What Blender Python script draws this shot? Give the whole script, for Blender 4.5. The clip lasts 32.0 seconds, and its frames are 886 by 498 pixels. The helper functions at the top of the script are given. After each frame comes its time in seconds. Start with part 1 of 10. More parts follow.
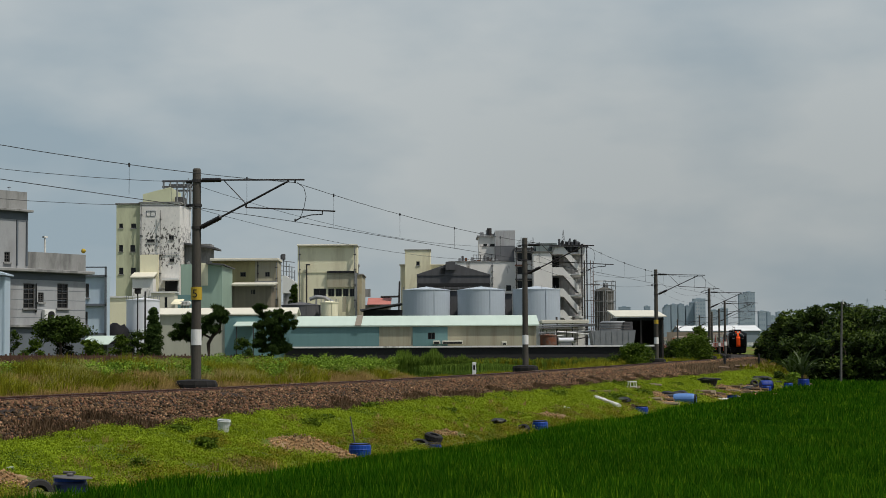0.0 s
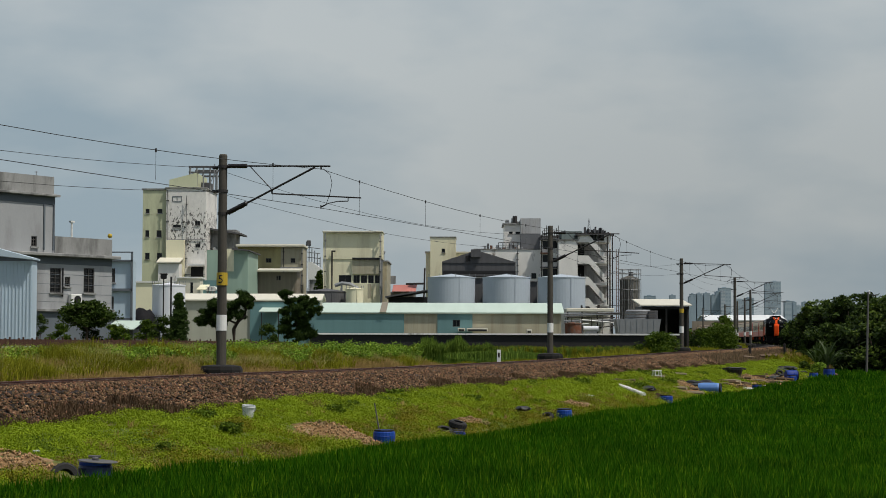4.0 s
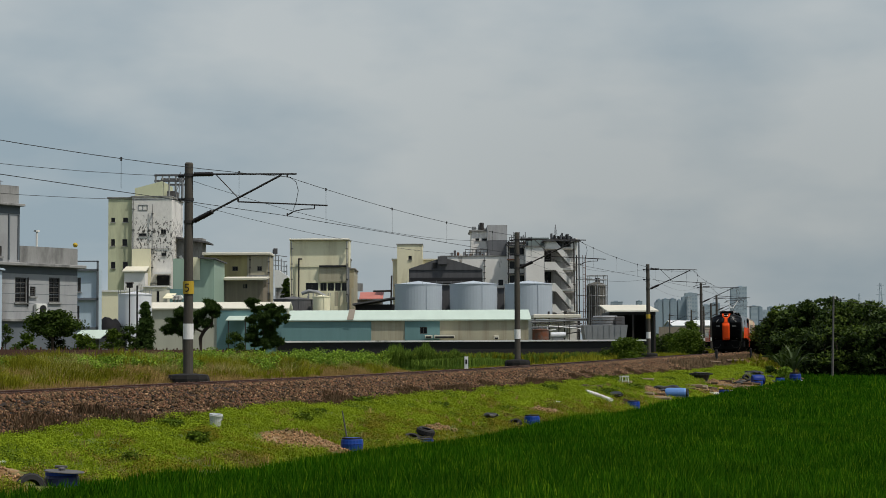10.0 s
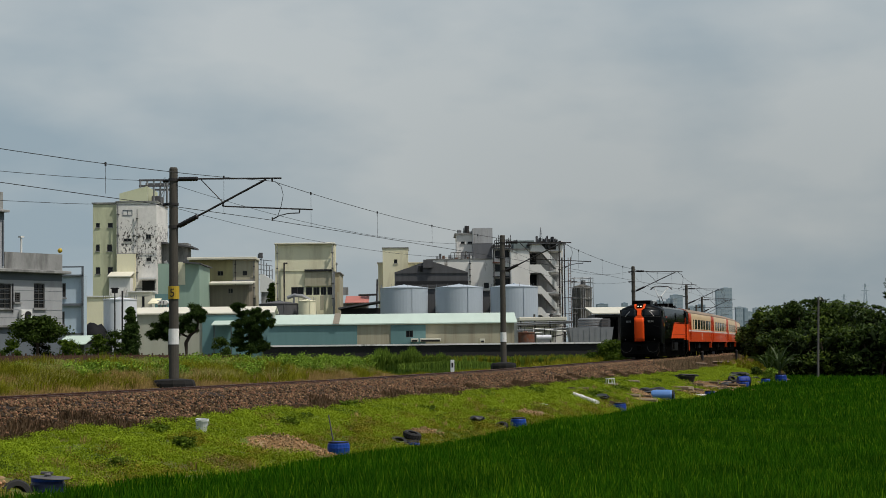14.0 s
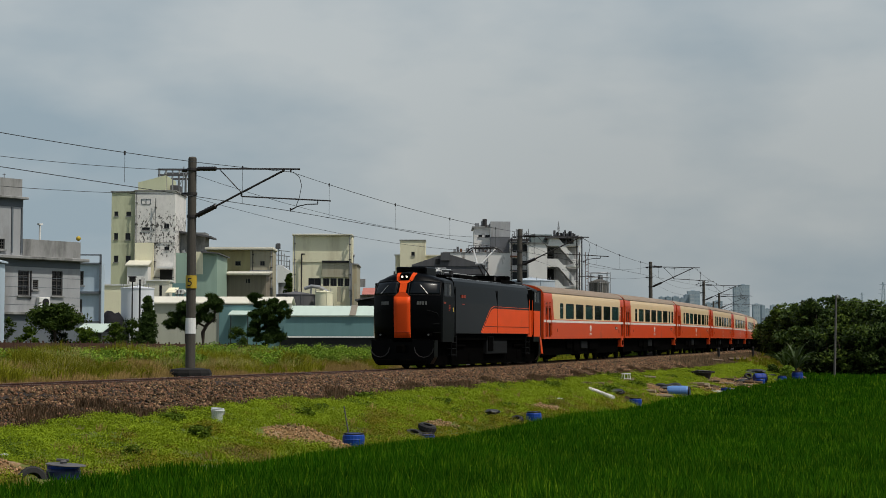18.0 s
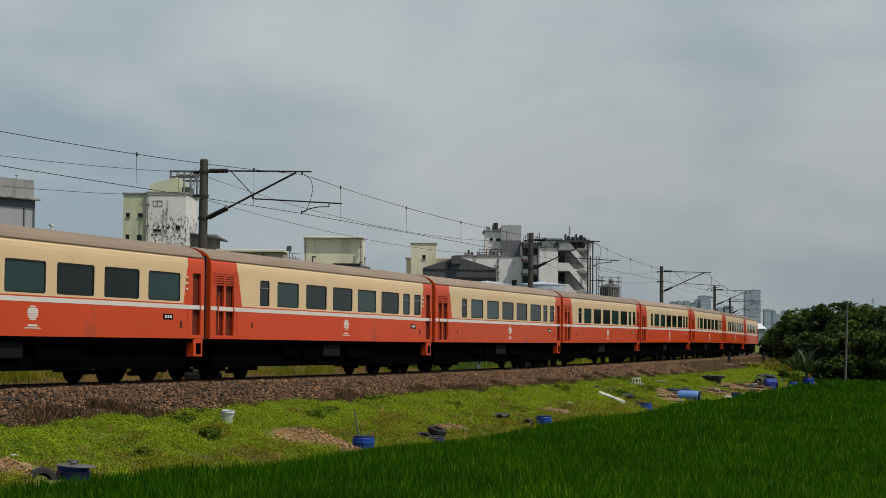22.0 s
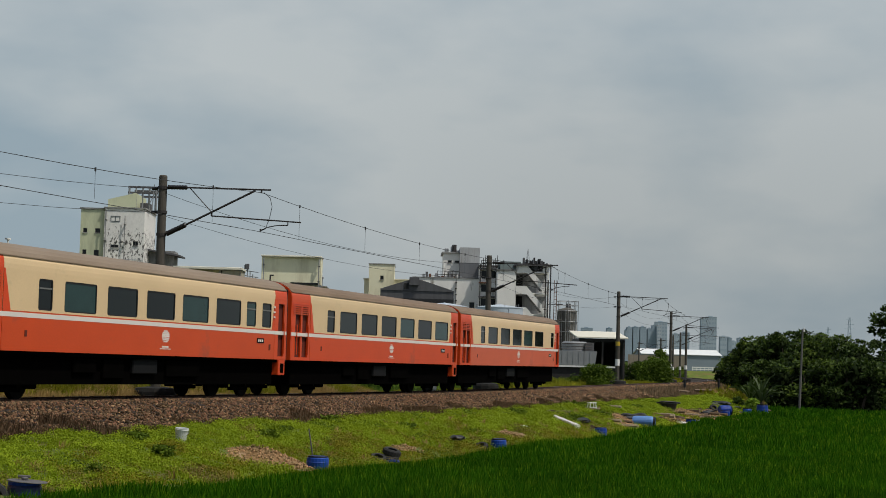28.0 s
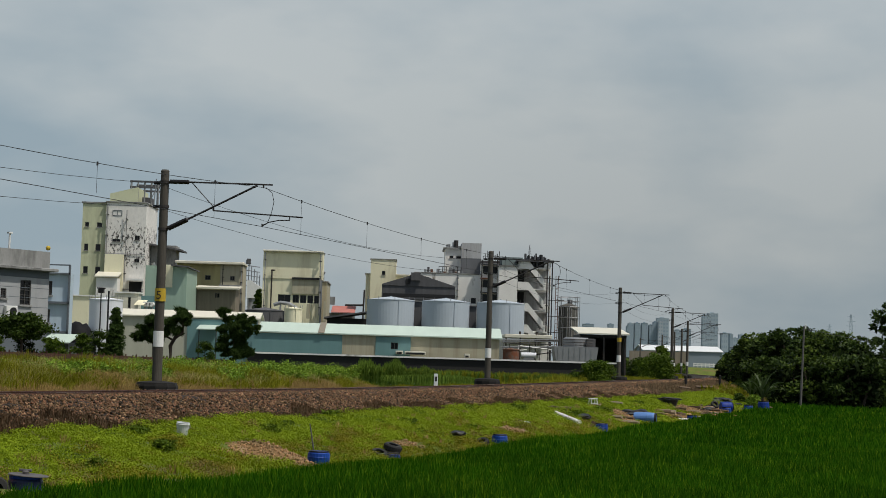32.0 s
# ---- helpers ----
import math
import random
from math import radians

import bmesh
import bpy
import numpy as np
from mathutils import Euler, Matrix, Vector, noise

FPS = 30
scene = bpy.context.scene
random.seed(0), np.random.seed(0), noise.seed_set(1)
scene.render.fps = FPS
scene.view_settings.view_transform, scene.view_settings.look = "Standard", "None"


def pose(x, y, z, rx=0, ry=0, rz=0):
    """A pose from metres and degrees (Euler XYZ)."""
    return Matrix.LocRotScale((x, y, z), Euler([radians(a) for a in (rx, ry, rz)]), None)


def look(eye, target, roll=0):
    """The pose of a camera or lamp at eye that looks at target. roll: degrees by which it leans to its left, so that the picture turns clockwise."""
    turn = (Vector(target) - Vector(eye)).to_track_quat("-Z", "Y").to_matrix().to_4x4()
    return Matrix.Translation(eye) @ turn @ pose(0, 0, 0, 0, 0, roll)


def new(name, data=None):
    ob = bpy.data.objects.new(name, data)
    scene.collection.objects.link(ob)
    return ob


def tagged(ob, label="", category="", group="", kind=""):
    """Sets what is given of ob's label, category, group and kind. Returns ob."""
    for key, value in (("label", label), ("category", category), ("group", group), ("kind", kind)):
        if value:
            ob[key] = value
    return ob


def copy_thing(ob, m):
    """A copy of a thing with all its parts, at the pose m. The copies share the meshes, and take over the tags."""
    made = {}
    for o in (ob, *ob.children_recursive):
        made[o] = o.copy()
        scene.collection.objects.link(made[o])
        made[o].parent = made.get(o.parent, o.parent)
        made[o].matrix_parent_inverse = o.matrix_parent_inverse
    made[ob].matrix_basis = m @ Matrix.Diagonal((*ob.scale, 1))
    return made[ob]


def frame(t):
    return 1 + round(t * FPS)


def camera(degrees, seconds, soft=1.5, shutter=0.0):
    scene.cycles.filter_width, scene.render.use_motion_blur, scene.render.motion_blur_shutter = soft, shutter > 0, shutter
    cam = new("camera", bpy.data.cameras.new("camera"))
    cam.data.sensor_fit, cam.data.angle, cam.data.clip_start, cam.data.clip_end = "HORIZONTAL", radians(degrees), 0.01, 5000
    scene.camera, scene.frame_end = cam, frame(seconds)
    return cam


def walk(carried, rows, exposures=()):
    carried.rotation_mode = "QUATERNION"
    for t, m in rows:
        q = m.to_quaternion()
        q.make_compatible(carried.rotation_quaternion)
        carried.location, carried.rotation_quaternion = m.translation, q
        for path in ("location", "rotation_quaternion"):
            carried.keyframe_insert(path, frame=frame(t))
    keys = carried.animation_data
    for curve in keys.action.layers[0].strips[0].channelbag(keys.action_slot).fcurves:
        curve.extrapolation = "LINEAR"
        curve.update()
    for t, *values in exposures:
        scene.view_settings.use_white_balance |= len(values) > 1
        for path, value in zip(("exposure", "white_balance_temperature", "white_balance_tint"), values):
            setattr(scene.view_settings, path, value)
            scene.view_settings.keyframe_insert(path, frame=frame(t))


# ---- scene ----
# World: metres, z = 0 at the far rail heads, which dip a little on the near stretch; the camera stands on a fixed spot beside the rice field and sways a little.
EYE = (0.0, 0.0, 0.97)
cam = camera(28.92, 32.0, soft=0.7)
# seconds, pan, tilt, lean in degrees
SWAY = [
    (0, 0.000, 3.366, 0.298), (0.5, -0.010, 3.364, 0.730), (1, -0.072, 3.692, 0.452), (1.5, 0.313, 4.093, 0.272),
    (2, 0.352, 3.521, -0.232), (2.5, 0.714, 3.514, 0.119), (3, 0.749, 3.472, -0.281), (3.5, 0.882, 2.909, -0.133),
    (5.5, 0.123, 3.134, -0.053), (6, -0.483, 2.895, 0.329), (6.5, -0.427, 2.741, 0.538), (7, -0.241, 3.248, 0.594),
    (7.5, -0.160, 3.352, 0.517), (8, 0.048, 3.663, -0.033), (8.5, -0.332, 3.742, -0.309), (9, -0.144, 3.246, 0.188),
    (9.5, -0.110, 3.433, 0.130), (10, -0.259, 3.179, 0.254), (10.5, -0.157, 3.334, 0.139), (11, -0.127, 3.323, 0.011),
    (11.5, -0.272, 3.088, -0.020), (12, -0.615, 2.794, 0.216), (12.5, -0.633, 3.311, 0.344), (13, -0.541, 3.179, 0.199),
    (13.5, -0.881, 3.414, 0.828), (14, -0.748, 3.287, 0.629), (14.5, -0.776, 3.596, 0.536), (16.5, -0.431, 3.661, 0.145),
    (17, -0.188, 3.364, -0.015), (17.5, -0.299, 3.361, 0.015), (18, -0.162, 3.051, -0.160), (18.5, 0.137, 3.392, -0.214),
    (19, 0.218, 3.572, -0.369), (19.5, 0.789, 3.607, -0.317), (20, 0.791, 3.926, -0.534), (20.5, 0.536, 3.799, -0.421),
    (21, 0.675, 3.900, -0.571), (21.5, 0.441, 3.534, -0.714), (22, 0.203, 3.159, -0.499), (22.5, 0.062, 3.380, -0.352),
    (23, -0.353, 3.633, -0.352), (23.5, -0.187, 3.920, -0.407), (24, -0.760, 3.655, -0.285), (24.5, -1.126, 3.554, -0.331),
    (25, -1.229, 3.704, -0.466), (25.5, -1.269, 3.560, -0.766), (26, -1.297, 3.796, -0.835), (26.5, -1.244, 3.762, -1.070),
    (28.5, -1.135, 3.923, -1.579), (29, -0.944, 3.623, -1.507), (29.5, -0.867, 3.730, -1.492), (30, -0.840, 3.789, -1.621),
    (30.5, -0.492, 3.688, -1.722), (31, -0.667, 3.391, -1.470), (31.5, -0.767, 3.399, -1.581), (32, -1.120, 3.747, -1.733),
]
walk(cam, [(t, pose(*EYE, 90 + tilt, 0, pan) @ pose(0, 0, 0, 0, 0, -lean)) for t, pan, tilt, lean in SWAY])

# ---- light: hazy daylight, high sun to the right of the camera ----
SUN_ELEV, SUN_AZ = radians(62), radians(121)
world = bpy.data.worlds.new("hazy_sky")
scene.world = world
world.use_nodes = True
wn, wl = world.node_tree.nodes, world.node_tree.links
wn.clear()
sky = wn.new("ShaderNodeTexSky")
sky.sky_type = "NISHITA"
sky.sun_disc = False
sky.sun_elevation, sky.sun_rotation = SUN_ELEV, SUN_AZ
sky.air_density, sky.dust_density, sky.ozone_density = 1.0, 2.0, 1.0
tc = wn.new("ShaderNodeTexCoord")
mp = wn.new("ShaderNodeMapping")
mp.inputs["Scale"].default_value = (2.2, 2.2, 5.0)
mp.inputs["Location"].default_value = (0.06, 0.1, 0.6)
nz = wn.new("ShaderNodeTexNoise")
nz.inputs["Scale"].default_value, nz.inputs["Detail"].default_value, nz.inputs["Roughness"].default_value = 2.0, 5.0, 0.5
ramp = wn.new("ShaderNodeValToRGB")
ramp.color_ramp.elements[0].position, ramp.color_ramp.elements[1].position = 0.38, 0.66
ramp.color_ramp.elements[0].color = (3.3, 4.2, 4.8, 1)
ramp.color_ramp.elements[1].color = (5.55, 6.0, 6.1, 1)
mixs = wn.new("ShaderNodeMixRGB")
# the haze thins towards the zenith
sep = wn.new("ShaderNodeSeparateXYZ")
thin = wn.new("ShaderNodeMapRange")
thin.inputs["From Min"].default_value, thin.inputs["From Max"].default_value = 0.15, 0.95
thin.inputs["To Min"].default_value, thin.inputs["To Max"].default_value = 0.95, 0.15
wl.new(tc.outputs["Generated"], sep.inputs["Vector"])
wl.new(sep.outputs["Z"], thin.inputs["Value"])
wl.new(thin.outputs["Result"], mixs.inputs["Fac"])
bg = wn.new("ShaderNodeBackground")
bg.inputs["Strength"].default_value = 0.1
wo = wn.new("ShaderNodeOutputWorld")
wl.new(tc.outputs["Generated"], mp.inputs["Vector"])
wl.new(mp.outputs["Vector"], nz.inputs["Vector"])
wl.new(nz.outputs["Fac"], ramp.inputs["Fac"])
wl.new(sky.outputs["Color"], mixs.inputs["Color1"])
wl.new(ramp.outputs["Color"], mixs.inputs["Color2"])
# the haze is brighter towards the left and duller over the town
side = wn.new("ShaderNodeMapRange")
side.interpolation_type = "SMOOTHSTEP"
side.inputs["From Min"].default_value, side.inputs["From Max"].default_value = -0.22, 0.14
side.inputs["To Min"].default_value, side.inputs["To Max"].default_value = 1.06, 0.86
wl.new(sep.outputs["X"], side.inputs["Value"])
low = wn.new("ShaderNodeMapRange")
low.interpolation_type = "SMOOTHSTEP"
low.inputs["From Min"].default_value, low.inputs["From Max"].default_value = 0.06, 0.24
low.inputs["To Min"].default_value, low.inputs["To Max"].default_value = 1.0, 0.0
wl.new(sep.outputs["Z"], low.inputs["Value"])
even = wn.new("ShaderNodeMapRange")
even.inputs["To Min"].default_value = 1.08
wl.new(low.outputs["Result"], even.inputs["Value"])
wl.new(side.outputs["Result"], even.inputs["To Max"])
dull = wn.new("ShaderNodeVectorMath")
dull.operation = "SCALE"
wl.new(mixs.outputs["Color"], dull.inputs[0])
wl.new(even.outputs["Result"], dull.inputs["Scale"])
wl.new(dull.outputs["Vector"], bg.inputs["Color"])
wl.new(bg.outputs["Background"], wo.inputs["Surface"])

sun = new("sun", bpy.data.lights.new("sun", "SUN"))
sun.data.energy, sun.data.angle, sun.data.color = 4.0, radians(1.0), (1.0, 0.95, 0.86)
sun_way = Vector((math.sin(SUN_AZ) * math.cos(SUN_ELEV), math.cos(SUN_AZ) * math.cos(SUN_ELEV), math.sin(SUN_ELEV)))
sun.matrix_world = look(sun_way * 200, (0, 0, 0))
scene.view_settings.exposure = -0.25

# ---- materials ----
MATS = {}


def mat(name, color, rough=0.7, dark=0.75, scale=3.0, fine=40.0, bump=0.0, metal=0.0, stain=None, stain_at=0.62, stain_w=0.08, vary=0.0, streak=(1, 1, 1), spec=0.4, island=0.0, trans=0.0, zone=None):
    """A procedural surface: two scales of tone, bump, stains of an own colour, and variation from object to object or island to island."""
    if name in MATS:
        return MATS[name]
    m = bpy.data.materials.new(name)
    m.use_nodes = True
    n, l = m.node_tree.nodes, m.node_tree.links
    p = n["Principled BSDF"]
    p.inputs["Roughness"].default_value = rough
    p.inputs["Metallic"].default_value = metal
    p.inputs["Specular IOR Level"].default_value = spec
    c = n.new("ShaderNodeTexCoord")
    mpn = n.new("ShaderNodeMapping")
    mpn.inputs["Scale"].default_value = streak
    l.new(c.outputs["Object"], mpn.inputs["Vector"])
    big = n.new("ShaderNodeTexNoise")
    big.inputs["Scale"].default_value, big.inputs["Detail"].default_value = scale, 4.0
    sm = n.new("ShaderNodeTexNoise")
    sm.inputs["Scale"].default_value, sm.inputs["Detail"].default_value = fine, 3.0
    l.new(mpn.outputs["Vector"], big.inputs["Vector"])
    l.new(mpn.outputs["Vector"], sm.inputs["Vector"])
    add = n.new("ShaderNodeMath")
    add.operation = "MULTIPLY_ADD"
    add.inputs[1].default_value = 0.45
    l.new(sm.outputs["Fac"], add.inputs[0])
    mul = n.new("ShaderNodeMath")
    mul.operation = "MULTIPLY"
    mul.inputs[1].default_value = 0.75
    l.new(big.outputs["Fac"], mul.inputs[0])
    l.new(mul.outputs[0], add.inputs[2])
    r = n.new("ShaderNodeValToRGB")
    r.color_ramp.elements[0].position, r.color_ramp.elements[1].position = 0.35, 0.8
    col = (*color, 1)
    r.color_ramp.elements[0].color = tuple(v * dark for v in color) + (1,)
    r.color_ramp.elements[1].color = col
    l.new(add.outputs[0], r.inputs["Fac"])
    out = r.outputs["Color"]
    if stain:
        sn = n.new("ShaderNodeTexNoise")
        sn.inputs["Scale"].default_value, sn.inputs["Detail"].default_value, sn.inputs["Roughness"].default_value = scale * 0.9, 9.0, 0.65
        l.new(mpn.outputs["Vector"], sn.inputs["Vector"])
        sr = n.new("ShaderNodeValToRGB")
        sr.color_ramp.elements[0].position, sr.color_ramp.elements[1].position = stain_at - stain_w, stain_at + stain_w
        l.new(sn.outputs["Fac"], sr.inputs["Fac"])
        mx = n.new("ShaderNodeMixRGB")
        mx.inputs["Color2"].default_value = (*stain, 1)
        fac = sr.outputs["Color"]
        if zone:
            # the stains keep to a belt of the wall: middle height, half height
            sp = n.new("ShaderNodeSeparateXYZ")
            l.new(c.outputs["Object"], sp.inputs["Vector"])
            belt = n.new("ShaderNodeMath")
            belt.operation = "SUBTRACT"
            belt.inputs[1].default_value = zone[0]
            l.new(sp.outputs["Z"], belt.inputs[0])
            ab = n.new("ShaderNodeMath")
            ab.operation = "ABSOLUTE"
            l.new(belt.outputs[0], ab.inputs[0])
            fall = n.new("ShaderNodeMapRange")
            fall.inputs["From Min"].default_value, fall.inputs["From Max"].default_value = zone[1] * 0.35, zone[1]
            fall.inputs["To Min"].default_value, fall.inputs["To Max"].default_value = 0.0, -0.3
            l.new(ab.outputs[0], fall.inputs["Value"])
            shift = n.new("ShaderNodeMath")
            shift.operation = "ADD"
            l.new(sn.outputs["Fac"], shift.inputs[0])
            l.new(fall.outputs["Result"], shift.inputs[1])
            l.new(shift.outputs[0], sr.inputs["Fac"])
        l.new(fac, mx.inputs["Fac"])
        l.new(out, mx.inputs["Color1"])
        out = mx.outputs["Color"]
    if vary or island:
        hs = n.new("ShaderNodeHueSaturation")
        src = n.new("ShaderNodeObjectInfo").outputs["Random"] if vary else n.new("ShaderNodeNewGeometry").outputs["Random Per Island"]
        mr = n.new("ShaderNodeMapRange")
        amount = vary or island
        mr.inputs["To Min"].default_value, mr.inputs["To Max"].default_value = 1 - amount, 1 + amount
        l.new(src, mr.inputs["Value"])
        l.new(mr.outputs["Result"], hs.inputs["Value"])
        mr2 = n.new("ShaderNodeMapRange")
        mr2.inputs["To Min"].default_value, mr2.inputs["To Max"].default_value = 0.5 + amount * 0.025, 0.5 - amount * 0.025
        l.new(src, mr2.inputs["Value"])
        l.new(mr2.outputs["Result"], hs.inputs["Hue"])
        l.new(out, hs.inputs["Color"])
        out = hs.outputs["Color"]
    l.new(out, p.inputs["Base Color"])
    if trans:
        tr = n.new("ShaderNodeBsdfTranslucent")
        l.new(out, tr.inputs["Color"])
        ms = n.new("ShaderNodeMixShader")
        ms.inputs["Fac"].default_value = trans
        l.new(p.outputs["BSDF"], ms.inputs[1])
        l.new(tr.outputs["BSDF"], ms.inputs[2])
        l.new(ms.outputs["Shader"], n["Material Output"].inputs["Surface"])
    if bump:
        b = n.new("ShaderNodeBump")
        b.inputs["Strength"].default_value, b.inputs["Distance"].default_value = bump, 0.03
        l.new(add.outputs[0], b.inputs["Height"])
        l.new(b.outputs["Normal"], p.inputs["Normal"])
    MATS[name] = m
    return m


def glow(name, color, strength):
    if name not in MATS:
        m = bpy.data.materials.new(name)
        m.use_nodes = True
        p = m.node_tree.nodes["Principled BSDF"]
        p.inputs["Base Color"].default_value = (*color, 1)
        p.inputs["Emission Color"].default_value = (*color, 1)
        p.inputs["Emission Strength"].default_value = strength
        MATS[name] = m
    return MATS[name]


# ---- mesh helpers ----
def part(name, bm, material, parent=None, label="", smooth=False):
    """Links a bmesh as one mesh object, under a thing or a part if one is given."""
    me = bpy.data.meshes.new(name)
    bm.normal_update()
    bm.to_mesh(me)
    bm.free()
    if smooth:
        me.polygons.foreach_set("use_smooth", [True] * len(me.polygons))
    me.materials.append(material)
    ob = new(name, me)
    if parent:
        ob.parent = parent
    if label:
        tagged(ob, label)
    return ob


def raw(name, verts, faces, material, parent=None, label=""):
    me = bpy.data.meshes.new(name)
    me.from_pydata(verts, [], faces)
    me.update()
    me.materials.append(material)
    ob = new(name, me)
    if parent:
        ob.parent = parent
    if label:
        tagged(ob, label)
    return ob


def B():
    return bmesh.new()


def box(bm, x0, x1, y0, y1, z0, z1, bevel=0.0):
    m = Matrix.Translation(((x0 + x1) / 2, (y0 + y1) / 2, (z0 + z1) / 2)) @ Matrix.Diagonal((abs(x1 - x0), abs(y1 - y0), abs(z1 - z0), 1))
    r = bmesh.ops.create_cube(bm, size=1.0, matrix=m)
    if bevel:
        es = list({e for v in r["verts"] for e in v.link_edges})
        bmesh.ops.bevel(bm, geom=es, offset=bevel, segments=1, affect="EDGES")
    return bm


def rod(bm, a, b, r0, r1=None, seg=8):
    a, b = Vector(a), Vector(b)
    d = b - a
    r1 = r0 if r1 is None else r1
    m = Matrix.Translation((a + b) / 2) @ d.to_track_quat("Z", "Y").to_matrix().to_4x4()
    bmesh.ops.create_cone(bm, cap_ends=True, segments=seg, radius1=r0, radius2=r1, depth=d.length, matrix=m)
    return bm


def tube(bm, pts, r, seg=6):
    """A round bar bent through the points; r: one radius, or one for each point."""
    pts = [Vector(p) for p in pts]
    rr = list(r) if isinstance(r, (list, tuple)) else [r] * len(pts)
    rings = []
    for i, p in enumerate(pts):
        d = (pts[min(i + 1, len(pts) - 1)] - pts[max(i - 1, 0)]).normalized()
        q = d.to_track_quat("Z", "Y")
        rings.append([bm.verts.new(p + q @ Vector((rr[i] * math.cos(2 * math.pi * k / seg), rr[i] * math.sin(2 * math.pi * k / seg), 0))) for k in range(seg)])
    for a, b in zip(rings, rings[1:]):
        for k in range(seg):
            bm.faces.new((a[k], a[(k + 1) % seg], b[(k + 1) % seg], b[k]))
    bm.faces.new(rings[0][::-1])
    bm.faces.new(rings[-1])
    return bm


def extrude_y(bm, outline, y0, y1):
    """A closed (x, z) outline drawn out along y."""
    a = [bm.verts.new((x, y0, z)) for x, z in outline]
    b = [bm.verts.new((x, y1, z)) for x, z in outline]
    n = len(outline)
    for i in range(n):
        bm.faces.new((a[i], a[(i + 1) % n], b[(i + 1) % n], b[i]))
    bm.faces.new(a[::-1])
    bm.faces.new(b)
    bmesh.ops.recalc_face_normals(bm, faces=bm.faces[:])
    return bm


def extrude_x(bm, outline, x0, x1):
    """A closed (y, z) outline drawn out along x."""
    a = [bm.verts.new((x0, y, z)) for y, z in outline]
    b = [bm.verts.new((x1, y, z)) for y, z in outline]
    n = len(outline)
    for i in range(n):
        bm.faces.new((a[i], a[(i + 1) % n], b[(i + 1) % n], b[i]))
    bm.faces.new(a[::-1])
    bm.faces.new(b)
    bmesh.ops.recalc_face_normals(bm, faces=bm.faces[:])
    return bm


def lathe(bm, profile, cx=0, cy=0, seg=24):
    """(radius, z) profile turned round the upright axis through cx, cy."""
    rings = []
    for r, z in profile:
        rings.append([bm.verts.new((cx + r * math.cos(2 * math.pi * k / seg), cy + r * math.sin(2 * math.pi * k / seg), z)) for k in range(seg)])
    for p, q2 in zip(rings, rings[1:]):
        for k in range(seg):
            bm.faces.new((p[k], p[(k + 1) % seg], q2[(k + 1) % seg], q2[k]))
    bm.faces.new(rings[0][::-1])
    bm.faces.new(rings[-1])
    return bm


def empty(name, x=0, y=0, z=0, rz=0, label="", category="", group=""):
    ob = new(name)
    ob.matrix_basis = pose(x, y, z, 0, 0, rz)
    return tagged(ob, label, category, group)


def holed(bm, x0, x1, z0, z1, y, thick, holes):
    """A front wall facing -y whose openings go right through it."""
    xs = sorted({x0, x1, *[v for h in holes for v in h[:2]]})
    zs = sorted({z0, z1, *[v for h in holes for v in h[2:]]})
    xs = [v for v in xs if x0 <= v <= x1]
    zs = [v for v in zs if z0 <= v <= z1]
    for i in range(len(xs) - 1):
        for j in range(len(zs) - 1):
            cx, cz = (xs[i] + xs[i + 1]) / 2, (zs[j] + zs[j + 1]) / 2
            if any(h[0] < cx < h[1] and h[2] < cz < h[3] for h in holes):
                continue
            for yy, flip in ((y, False), (y + thick, True)):
                q4 = [bm.verts.new(c) for c in ((xs[i], yy, zs[j]), (xs[i + 1], yy, zs[j]), (xs[i + 1], yy, zs[j + 1]), (xs[i], yy, zs[j + 1]))]
                bm.faces.new(q4[::-1] if flip else q4)
    for a, b, c, d in list(holes) + [(x0, x1, z0, z1)]:
        ring = [(a, c), (b, c), (b, d), (a, d)]
        for k in range(4):
            (xa, za), (xb, zb) = ring[k], ring[(k + 1) % 4]
            bm.faces.new([bm.verts.new(v) for v in ((xa, y, za), (xb, y, zb), (xb, y + thick, zb), (xa, y + thick, za))])
    bmesh.ops.remove_doubles(bm, verts=bm.verts[:], dist=0.002)


# ---- the line of the track: heading (radians from +y) along its length ----
KN_S = [k * 40 - 85.25 for k in range(12)]
KN_H = [0.3432, 0.3359, 0.3286, 0.2956, 0.2567, 0.2211, 0.1749, 0.1329, 0.0931, 0.0532, 0.0134, -0.0265]
TS = np.arange(-300, 520.5, 0.5)
TH = np.interp(TS, KN_S, KN_H)
TX, TY = np.cumsum(np.sin(TH)) * 0.5, np.cumsum(np.cos(TH)) * 0.5
TX, TY = TX - np.interp(0, TS, TX) + 3.55, TY - np.interp(0, TS, TY) + 86.41


def track(s, off=0.0, z=0.0):
    """The place off metres to the right of the track's line at s (right as it leads away)."""
    h = float(np.interp(s, TS, TH))
    return Vector((float(np.interp(s, TS, TX)) + off * math.cos(h), float(np.interp(s, TS, TY)) - off * math.sin(h), z))


RAIL_S, RAIL_Z = [-300, -90, -45, -20, 0, 20, 48], [-0.16, -0.16, -0.18, -0.22, -0.19, -0.10, 0.0]
LIFT = 0.2


def rail_z(s):
    """The height of the rail heads along the line: a shallow dip on the near stretch."""
    return float(np.interp(s, RAIL_S, RAIL_Z))


def bed_dip(s, off):
    """How far the ballast follows that dip, less and less down its flanks."""
    return np.interp(s, RAIL_S, RAIL_Z) * np.interp(np.abs(off), [1.8, 3.4], [1.0, 0.0])


def heading(s):
    return float(np.interp(s, TS, TH))


